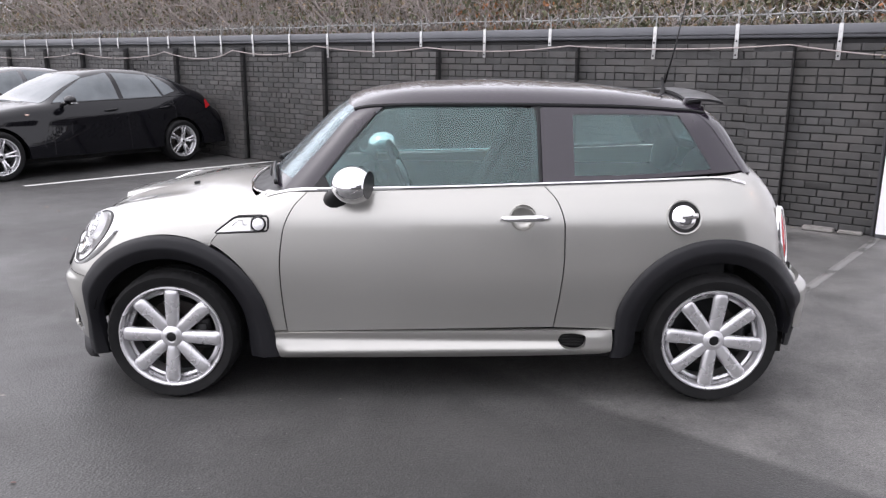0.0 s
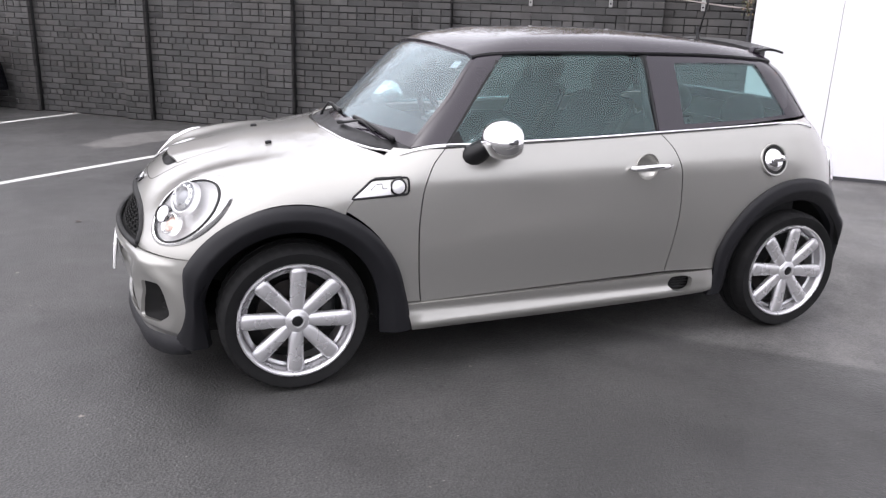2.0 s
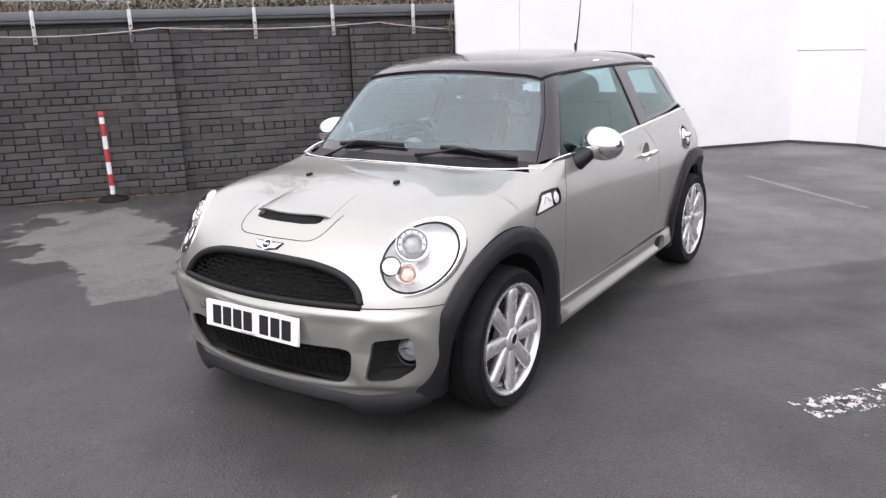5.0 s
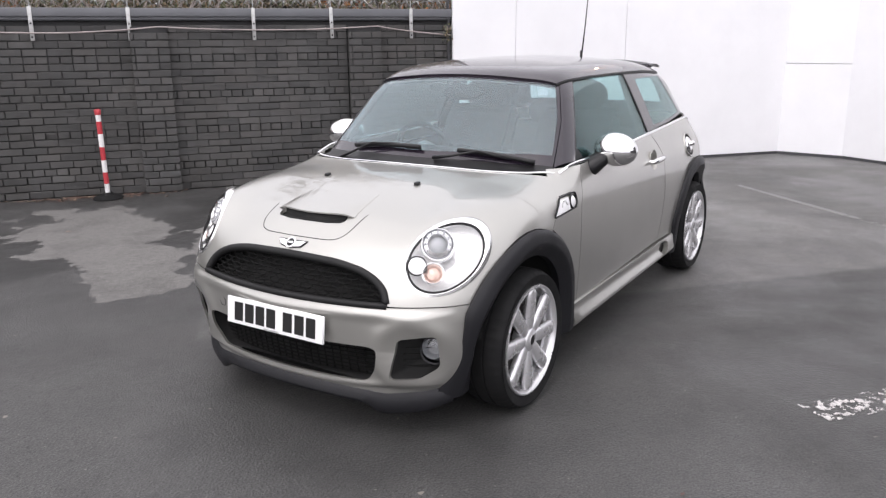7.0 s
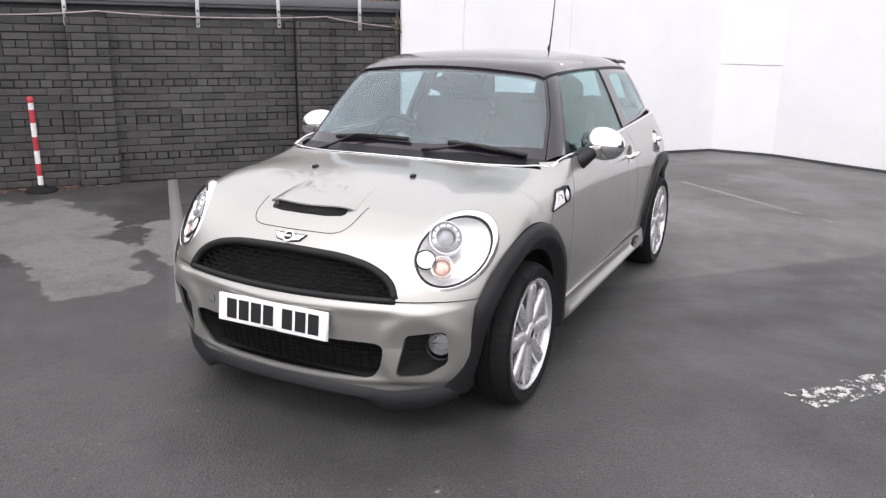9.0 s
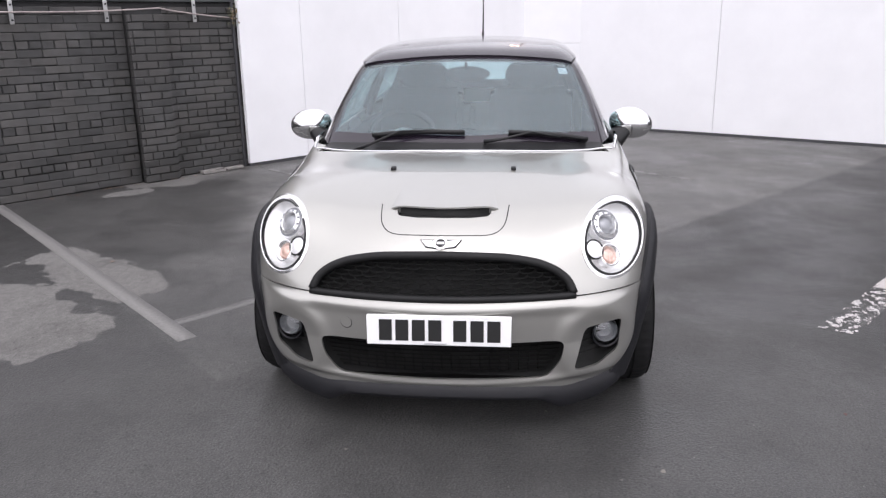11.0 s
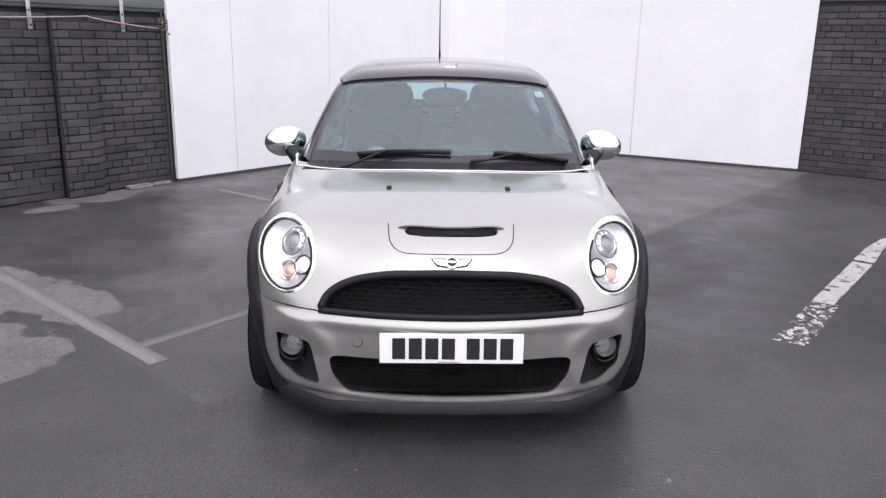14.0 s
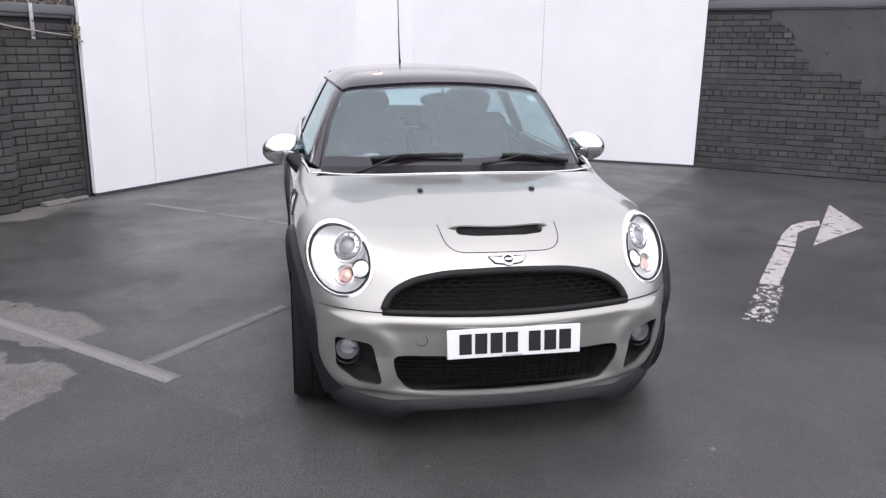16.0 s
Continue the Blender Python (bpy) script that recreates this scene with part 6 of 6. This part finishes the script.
lens_p = [lamp_loop(k, 0.004 + 0.016 * (1 - k * k)) for k in (0.985, 0.85, 0.65, 0.4, 0.15)]
lens_v = np.concatenate(lens_p + [lens_p[-1].mean(0)[None]]).tolist()
n72 = 72
lens_f = [(j * n72 + i, j * n72 + (i + 1) % n72, (j + 1) * n72 + (i + 1) % n72, (j + 1) * n72 + i) for j in range(4) for i in range(n72)] + [(4 * n72 + i, 4 * n72 + (i + 1) % n72, 5 * n72) for i in range(n72)]
for s in (-1, 1):
    fl = Matrix.Identity(4) if s < 0 else FLIP
    mx = LAMP_M if s < 0 else FLIP @ LAMP_M
    mx = mx @ Matrix.Translation((0, 0.006, 0))
    ring = lamp_band([(1.0, -0.012), (1.0, 0.004), (1.05, 0.008), (1.12, 0.005), (1.155, -0.004), (1.165, -0.045), (1.10, -0.045)])
    bmesh.ops.recalc_face_normals(ring, faces=ring.faces)
    hl = part("headlamp", moved(ring, fl), M_LAMPRING, car, "round headlamp in a chrome ring")
    part("lamp_seal", moved(lamp_band([(0.955, -0.006), (0.96, 0.007), (1.0, 0.0075), (1.005, -0.006)]), fl), M_TRIM, hl)
    part("reflector", moved(lamp_band([(1.02, -0.003), (0.97, -0.012), (0.90, -0.032), (0.72, -0.050), (0.4, -0.058), (0.02, -0.060), (0.02, -0.064), (0.75, -0.058), (1.02, -0.034)]), fl), M_BOWL, hl)
    at = lambda bm, x, z, y=0.0: moved(moved(bm, pose(x, y, z)), mx)
    part("bezel", at(lathe([(0.058, 0.034), (0.060, 0.008), (0.064, 0.006), (0.067, 0.034)], 40, True), -0.008, 0.062), M_REFLECTOR, hl)
    part("projector_ring", at(lathe([(0.034, 0.03), (0.035, 0.004), (0.040, -0.003), (0.051, 0.004), (0.053, 0.03)], 40, True), -0.008, 0.062), M_LAMPRING, hl)
    part("projector_seat", at(lathe([(0.052, 0.010), (0.055, 0.006), (0.058, 0.010), (0.056, 0.03)], 40, True), -0.008, 0.062), M_LENSGREY, hl)
    for k in range(9):
        t_ = radians(-35 + k * 31)
        part("ring_rib", at(box(-0.003, 0.003, -0.003, 0.006, -0.005, 0.005, 0.001, 1), -0.008 + 0.047 * math.cos(t_), 0.062 + 0.047 * math.sin(t_)), M_LENSGREY, hl)
    part("projector", at(lathe([(0.0, -0.004), (0.018, 0.0), (0.030, 0.010), (0.035, 0.028)], 32), -0.008, 0.062), M_LENSGREY, hl, "grey glassy projector lens")
    part("indicator", at(lathe([(0.0, 0.004), (0.014, 0.006), (0.024, 0.014), (0.027, 0.03), (0.0, 0.04)], 28), -0.028, -0.052), M_AMBER, hl, "amber indicator bulb")
    part("indicator_ring", at(lathe([(0.027, 0.030), (0.036, 0.004), (0.039, 0.002), (0.043, 0.004), (0.046, 0.03)], 32, True), -0.028, -0.052), M_LAMPRING, hl)
    part("side_reflector", at(lathe([(0.0, -0.002), (0.02, 0.0), (0.033, 0.006), (0.035, 0.03)], 28), -0.088, -0.022), M_REFLECTOR, hl)
    part("reflector_rim", at(lathe([(0.034, 0.004), (0.0365, 0.001), (0.039, 0.004), (0.037, 0.02)], 32, True), -0.088, -0.022), M_TRIM, hl)
    part("lens", moved(blob(lens_v, lens_f), fl), M_CLEAR, hl, "clear domed lamp lens")

# wipers
def on_glass(x, y, z, o):
    return settle(upper, np.array([[x, y, z]]), o)[0].tolist()


for y0, y1, pivot in ((0.50, -0.02, 0.10), (-0.14, -0.60, -0.06)):
    blade = [on_glass(-0.85 + 0.10 * abs(y) ** 1.5 + 0.02, y, 0.969 + 0.006 * math.sin((y - y1) / (y0 - y1) * 3.1), 0.020) for y in np.linspace(y0 - 0.08, y1, 14)]
    wip = part("wiper", tube(blade, 0.0085, 8, True, 1.3), M_TRIM, car, "black windscreen wiper")
    part("wiper_arm", tube([on_glass(-0.88, y0 + 0.03, 0.950, 0.015), on_glass(-0.87, y0 - 0.06, 0.962, 0.024), on_glass(-0.83, (y0 + y1) / 2 + 0.04, 0.985, 0.038), on_glass(-0.83, (y0 + y1) / 2 - 0.10, 0.983, 0.026)], [0.010, 0.0065, 0.005, 0.004], 8), M_TRIM, wip)
    part("wiper_rubber", tube([on_glass(p[0], p[1], p[2], 0.006) for p in blade], 0.004, 5), M_RUBBER, wip)

# cabin
part("cabin_tub", join(box(-0.75, 1.45, -0.70, 0.70, 0.28, 0.32), box(-0.75, 1.28, -0.735, -0.70, 0.30, 0.90), box(-0.75, 1.28, 0.70, 0.735, 0.30, 0.90), box(1.34, 1.37, -0.62, 0.62, 0.30, 0.93), box(-0.80, -0.76, -0.70, 0.70, 0.25, 0.90)), M_DASH, car)
dash_p = np.array([[(-0.79 + 0.45 * k, y, 0.925 + 0.035 * math.sin(k * 2.6) - 0.10 * max(0, k - 0.75) * 4 - 0.03 * y * y) for y in np.linspace(-0.66, 0.66, 16)] for k in np.linspace(0, 1, 9)])
dash = part("dashboard", slab(dash_p, np.array([0, 0, 1.0])[None, None] * np.ones_like(dash_p), 0.10), M_DASH, car, "dark dashboard")
part("dial", moved(lathe([(0.0, 0.0), (0.11, 0.0), (0.12, -0.02), (0.13, 0.0), (0.12, 0.05), (0.0, 0.06)], 36), pose(-0.36, 0, 0.86) @ axis_to((1, 0, 0.2))), M_DASH, dash)
wheel_m = pose(-0.24, 0.36, 0.88) @ axis_to((0.92, 0, 0.40))
sw = part("steering_wheel", moved(tube([(0.185 * math.cos(a), 0, 0.185 * math.sin(a)) for a in np.linspace(0, 2 * math.pi, 41)], 0.015, 10, False), wheel_m), M_DASH, car)
part("wheel_boss", moved(join(lathe([(0.0, -0.02), (0.07, -0.015), (0.075, 0.02), (0.0, 0.03)], 24), box(-0.18, 0.18, -0.008, 0.01, -0.02, 0.02, 0.005), box(-0.02, 0.02, -0.008, 0.01, -0.18, 0.0, 0.005)), wheel_m), M_SILVERTRIM, sw)


def seat(x, y, w, high):
    lean = 0.30
    prof = [(0.0, 0.0), (0.10, 0.02), (0.50, 0.055), (0.54, 0.02), (0.53, -0.06), (0.0, -0.10)]
    st = part("seat", moved(prism(rounded([(x - 0.30 + a, 0.52 + b) for a, b in prof], 0.04), y - w / 2, y + w / 2, "y", 0.03), Matrix.Identity(4)), M_FABRIC, car, "dark fabric car seat")
    b = [(x + 0.14, 0.50), (x + 0.25, 0.50), (x + 0.25 + lean * 0.62, 0.50 + high), (x + 0.17 + lean * 0.62, 0.50 + high), (x + 0.10 + lean * 0.3, 0.8)]
    part("seat_back", prism(rounded(b, 0.05), y - w / 2 + 0.02, y + w / 2 - 0.02, "y", 0.035), M_FABRIC, st)
    hx = x + 0.22 + lean * 0.70
    part("headrest", moved(ball((0, 0, 0), (0.06, 0.155, 0.10), 20, 14), pose(hx, y, 0.50 + high + 0.085, 0, 14, 0)), M_FABRIC, st)
    for d in (-0.05, 0.05):
        part("headrest_post", tube([(hx - 0.01, y + d, 0.48 + high), (hx, y + d, 0.53 + high)], 0.007, 6), M_CHROME, st)


seat(-0.02, -0.33, 0.54, 0.60)
seat(-0.02, 0.33, 0.54, 0.60)
seat(0.83, -0.30, 0.52, 0.42)
seat(0.83, 0.30, 0.52, 0.42)
im = part("interior_mirror", moved(ball((0, 0, 0), (0.02, 0.12, 0.040), 18, 10), pose(-0.42, 0, 1.24)), M_TRIM, car)
part("mirror_stalk", tube([(-0.425, 0, 1.255), (-0.455, 0, 1.30)], 0.008, 6), M_TRIM, im)
hl_ = skin(upper, ([(x + 0.02, y * 0.97, z) for x, y, z in rf], [(x - 0.04, y * 0.97, z) for x, y, z in rr], [(x, y * 0.96, z) for x, y, z in rl], [(x, -y * 0.96, z) for x, y, z in rl]), 16, 16, -0.02, 0.008)
part("headlining", hl_, M_SILVERTRIM, car, "pale grey headlining")
for s in (-1, 1):
    sun_v = part("sun_visor", moved(box(-0.07, 0.07, -0.17, 0.17, -0.006, 0.006, 0.005), pose(-0.33, s * 0.27, 1.325, 0, -18, 0)), M_SILVERTRIM, car)
    part("centre_pillar", tube([(0.43, s * 0.69, 0.95), (0.43, s * 0.545, 1.315)], [0.035, 0.03], 8, True, 0.5), M_DASH, car)
part("tax_disc", moved(lathe([(0.0, 0.0), (0.033, 0.0), (0.033, -0.002), (0.0, -0.002)], 24), Matrix.Translation(on_glass(-0.70, 0.545, 1.045, -0.012)) @ axis_to((-0.7, 0.25, 0.66))), M_TRIM, screen)
for dz in (0.0, 0.034):
    part("window_sticker", moved(box(-0.022, 0.022, -0.001, 0.001, -0.009, 0.009), Matrix.Translation(on_glass(-0.47, -0.485, 1.245 + dz, -0.012)) @ axis_to((-0.7, -0.2, 0.66))), M_JOINT, screen)

kit = wheel_parts(r=0.301)
HUB_Z = 0.281
for sx, turn in ((-1, 3.0), (1, 6.0)):
    put_wheel(kit, car, pose(sx * HX + (0.009 if sx < 0 else 0), -0.721, HUB_Z), turn)
    put_wheel(kit, car, pose(sx * HX + (0.009 if sx < 0 else 0), 0.721, HUB_Z, 0, 0, 180), turn)
car.matrix_basis = pose(0, 0, 0.02)


# ---- parked saloons ----
def saloon(m, paint, label, kit2):
    """A four-door saloon; local x from nose (-) to tail (+), rear axle at x 1.405."""
    t = thing("saloon_car", label, "car", "parked cars", m)
    wv = curve((0.1, 0.80), (0.3, 0.87), (0.55, 0.905), (0.75, 0.895), (0.93, 0.84), (1.05, 0.78))
    wx = curve((-2.3, 0.86), (-1.6, 0.98), (0, 1.0), (1.6, 0.98), (2.3, 0.88))
    nz = curve((0.1, -2.10), (0.35, -2.22), (0.55, -2.24), (0.75, -2.12), (0.95, -1.9))
    tz = curve((0.1, 2.05), (0.3, 2.17), (0.6, 2.21), (0.9, 2.215), (1.05, 2.19), (1.15, 2.15))
    top = curve((-2.3, 0.68), (-1.9, 0.80), (-1.3, 0.93), (-0.8, 0.99), (-0.4, 1.01), (0.9, 1.03), (1.4, 1.07), (1.8, 1.09), (2.2, 1.075))
    back = 0.17
    cab = curve((-1.05, 0.80), (-0.85, 0.98), (-0.3, 1.30), (0.0, 1.40), (0.4, 1.435), (0.8, 1.422), (1.2, 1.35), (1.5, 1.235), (1.78, 1.09), (2.0, 0.85))

    def lo(p):
        x, y, z = p[..., 0], p[..., 1], p[..., 2]
        s = np.abs(y) - wv(z) * wx(x)
        f = smax(nz(z) + 0.25 * y * y - x, x - tz(z) + 0.2 * y * y, 0.05)
        crease = 0.009 * np.exp(-((z - 0.80 - 0.02 * x) / 0.055) ** 2)
        return smax(smax(s - crease, f, 0.24), (z - top(x) + 0.06 * y * y) * 0.95, 0.10)

    def hi(p):
        x, y, z = p[..., 0], p[..., 1], p[..., 2]
        s = (np.abs(y) - (0.80 - 0.45 * (z - 0.95) - 0.25 * (z - 0.95) ** 2)) * 0.9
        return smax(s, (z - cab(x - back) + 0.10 * y * y) * 0.8, 0.16)

    def whole(p):
        a, b = lo(p), hi(p)
        k = 0.06
        h = np.clip(k - np.abs(a - b), 0, None) / k
        return np.minimum(a, b) - h * h * k * 0.25

    # sections from nose to tail, opened under the car
    nx, na = 150, 72
    xs = 0.5 * (1 - np.cos(np.linspace(0.0, math.pi, nx)))
    xs = -2.235 + 4.43 * (0.6 * xs + 0.4 * np.linspace(0, 1, nx))
    ang = np.radians(np.linspace(-13, 193, na))
    o = np.stack(np.broadcast_arrays(xs[:, None], np.zeros((1, na)), np.full((1, na), 0.50)), -1)
    d = np.stack(np.broadcast_arrays(np.zeros((nx, 1)), -np.cos(ang)[None], np.sin(ang)[None]), -1)
    a, b = np.zeros((nx, na)), np.full((nx, na), 1.3)
    for _ in range(30):
        c = (a + b) / 2
        inside = whole(o + d * c[..., None]) < 0
        a, b = np.where(inside, c, a), np.where(inside, b, c)
    P = o + d * a[..., None]
    V = P.reshape(-1, 3).tolist()
    Fc = [(i * na + j, i * na + j + 1, (i + 1) * na + j + 1, (i + 1) * na + j) for i in range(nx - 1) for j in range(na - 1)]
    Fc += [tuple(i * na + j for j in range(na)) for i in (0, nx - 1)]
    Fc += [(i * na + na - 1, i * na, (i + 1) * na, (i + 1) * na + na - 1) for i in range(nx - 1)]
    bm = blob(V, Fc)
    bmesh.ops.recalc_face_normals(bm, faces=bm.faces)
    body = part("body", bm, paint)
    rounds = lambda r, y0, y1: [prism([(ax + r * math.cos(a), 0.325 + r * math.sin(a)) for a in np.linspace(0, 6.283, 41)[:-1]], s * y0, s * y1, "y") for ax in (-1.405, 1.405) for s in (-1, 1)]
    cut(body, *rounds(0.375, 0.55, 1.1))
    body.parent = t
    part("underside", box(-2.0, 2.0, -0.72, 0.72, 0.17, 0.34, 0.04), M_MATT, t)
    for s in (-1, 1):
        sd = lambda pts, y=0.75: [(x + back, s * y, z) for x, z in pts]
        for nm, bb, tt, ll, rr_ in (("front_window", [(-0.72, 0.985), (0.28, 1.005)], [(-0.16, 1.30), (0.26, 1.375)], [(-0.72, 0.985), (-0.45, 1.155), (-0.16, 1.30)], [(0.28, 1.005), (0.26, 1.375)]),
                                    ("rear_window", [(0.36, 1.005), (1.02, 1.02)], [(0.34, 1.378), (0.90, 1.335)], [(0.36, 1.005), (0.34, 1.378)], [(1.02, 1.02), (0.90, 1.335)]),
                                    ("quarter_window", [(1.06, 1.035), (1.28, 1.09)], [(0.94, 1.325), (1.10, 1.27)], [(1.06, 1.035), (0.94, 1.325)], [(1.28, 1.09), (1.22, 1.18), (1.10, 1.27)])):
            part(nm, skin(whole, (sd(bb), sd(tt, 0.62), sd(ll), sd(rr_)), 12, 8, 0.003, 0.004, 1), M_CARGLASS, t, "tinted side window")
        part("window_trim", strip(whole, sd([(-0.74, 0.975), (0.3, 0.995), (1.0, 1.008), (1.44, 1.03)]), 0.014, 0.006, 1), M_TRIM, t)
        for xh in (-0.02 + back, 0.90 + back):
            y_ = abs(settle(whole, np.array([[xh + 0.1, s * 0.9, 0.86]]), 0, 1)[0][1])
            part("handle", tube([(xh, s * (y_ + 0.01), 0.85), (xh + 0.04, s * (y_ + 0.035), 0.855), (xh + 0.16, s * (y_ + 0.035), 0.865), (xh + 0.2, s * (y_ + 0.01), 0.865)], 0.012, 8), paint, t)
        for x_, z0_, z1_ in ((-0.86, 0.3, 0.93), (0.31, 0.3, 0.99), (1.16, 0.62, 1.0)):
            part("shut_line", strip(whole, sd([(x_, z0_), (x_ + 0.02, (z0_ + z1_) / 2), (x_ + 0.01, z1_)], 0.88), 0.006, 0.0008, 1), M_MATT, t)
        mir = part("door_mirror", moved(ball((0, 0, 0), (0.075, 0.11, 0.065), 18, 12), pose(-0.60 + back, s * 1.0, 1.02, 0, 0, s * 10)), paint, t)
        part("mirror_strip", moved(box(-0.04, 0.05, -0.10, 0.10, -0.008, 0.004, 0.003), pose(-0.60 + back, s * 1.02, 0.985)), M_CHROME, mir)
        part("mirror_arm", tube([(-0.62 + back, s * 0.82, 0.955), (-0.60 + back, s * 0.95, 0.99)], [0.03, 0.022], 8), M_TRIM, mir)
        e = lambda pts: [(x, s * y, z) for x, y, z in pts]
        part("tail_lamp", skin(whole, (e([(1.93, 0.84, 0.80), (2.12, 0.66, 0.80)]), e([(1.97, 0.82, 0.95), (2.10, 0.66, 0.96)]), e([(1.93, 0.84, 0.80), (1.97, 0.82, 0.95)]), e([(2.12, 0.66, 0.80), (2.10, 0.66, 0.96)])), 10, 6, 0.006, 0.01), M_RED, t, "red tail lamp")
        part("head_lamp", skin(whole, (e([(-1.95, 0.72, 0.62), (-2.1, 0.55, 0.62)]), e([(-1.80, 0.78, 0.74), (-2.05, 0.55, 0.72)]), e([(-1.95, 0.72, 0.62), (-1.80, 0.78, 0.74)]), e([(-2.1, 0.55, 0.62), (-2.05, 0.55, 0.72)])), 8, 5, 0.006, 0.01), M_CHROME, t, "clear head lamp")
        part("side_light", moved(ball((0, 0, 0), (0.03, 0.006, 0.012), 10, 6), pose(-0.98, s * 0.885, 0.84)), M_AMBER, t)
        for ax in (-1.405, 1.405):
            y_ = abs(settle(whole, np.array([[ax, s * 0.9, 0.45]]), 0, 1)[0][1])
            disc = [(ax + 0.373 * math.cos(a), 0.325 + 0.373 * math.sin(a)) for a in np.linspace(-0.35, math.pi + 0.35, 30)]
            part("wheel_housing", prism(disc, s * 0.54, s * 0.62, "y"), M_MATT, t)
            put_wheel(kit2, t, pose(ax, s * (y_ - 0.115), 0.325, 0, 0, 0 if s < 0 else 180), 10)
    e = lambda pts: [(x + back, y, z) for x, y, z in pts]
    part("windscreen", skin(whole, (e([(-0.86, -0.66, 0.99), (-0.95, 0, 1.0), (-0.86, 0.66, 0.99)]), e([(-0.14, -0.54, 1.33), (-0.2, 0, 1.36), (-0.14, 0.54, 1.33)]), e([(-0.86, -0.66, 0.99), (-0.14, -0.54, 1.33)]), e([(-0.86, 0.66, 0.99), (-0.14, 0.54, 1.33)])), 14, 10, 0.003, 0.004), M_CARGLASS, t, "sloping windscreen")
    part("rear_screen", skin(whole, (e([(1.58, -0.60, 1.16), (1.64, 0, 1.17), (1.58, 0.60, 1.16)]), e([(1.12, -0.52, 1.32), (1.14, 0, 1.35), (1.12, 0.52, 1.32)]), e([(1.58, -0.60, 1.16), (1.12, -0.52, 1.32)]), e([(1.58, 0.60, 1.16), (1.12, 0.52, 1.32)])), 14, 8, 0.003, 0.004), M_CARGLASS, t)
    part("fin_antenna", prism([(1.0 + back, 1.395), (1.14 + back, 1.37), (1.13 + back, 1.42)], -0.012, 0.012, "y", 0.004), paint, t)
    return t


M_CARGLASS = simple("dark_car_glass", (0.13, 0.145, 0.155), 0.04, 0.0, vary=0.3, scale=3, Specular_IOR_Level=0.42)
kit2 = wheel_parts(5, False, 0.325, 0.245, 0.11)
BAY = 55.0
# rear axles stand at the wall's end of the bays
for (cx, cy), paint, lab in (((-4.69, 8.34), M_SEDAN, "glossy black four-door saloon parked against the wall"), ((-6.75, 9.85), M_GREYCAR, "dark grey saloon parked beside the black one"),
                             ((-8.85, 11.4), M_WHITECAR, "pale silver saloon parked behind the dark ones")):
    saloon(pose(cx, cy, 0, 0, 0, BAY) @ Matrix.Scale(0.965, 4) @ pose(-1.405, 0, 0), paint, lab, kit2)


# ---- bricks, last ----
def lay(wall, bricks, near, brick_material, frame_):
    """Bricks in a stretch of the plan become parts; the rest is one joined part."""
    meshes = {}
    V, Fc = [], []
    rng = random.Random(9)
    n = 0
    for u, y, z, L in bricks:
        if near(u, y, z) and n < 300:
            key = (round(L, 2), rng.randrange(3))
            if key not in meshes:
                me = brick_mesh(key[0], key[1])
                me.materials.clear()
                me.materials.append(brick_material)
                meshes[key] = me
            o = new("brick", meshes[key])
            o.parent = wall
            o.matrix_basis = Matrix.Translation((u, (y - 0.05 + rng.uniform(-0.0018, 0.0018)) if frame_ > 0 else (y + rng.uniform(-0.0018, 0.0018)), z))
            n += 1
        else:
            if frame_ > 0:
                raw_brick(V, Fc, u, y + rng.uniform(-0.0018, 0.0018), z, L, rng)
            else:
                k = len(V)
                raw_brick(V, Fc, u, 0, z, L, rng)
                off = rng.uniform(-0.0018, 0.0018)
                for q in range(k, len(V)):
                    V[q] = (V[q][0], off - V[q][1], V[q][2])
    bm = blob(V, Fc)
    bmesh.ops.recalc_face_normals(bm, faces=bm.faces)
    rest = part("brickwork", bm, brick_material, wall, "", 25)
    tagged(rest, kind="stuff")


lay(wall_north, wall_bricks, lambda u, y, z: 1.2 < u < 4.1 and z < 1.7, M_BRICK, 1)
south = courses(-0.4, 9.0, 0.01, 2.065)
lay(wall_south, [b for b in south], lambda u, y, z: u < 1.6 and z < 1.5, M_BRICK2, -1)
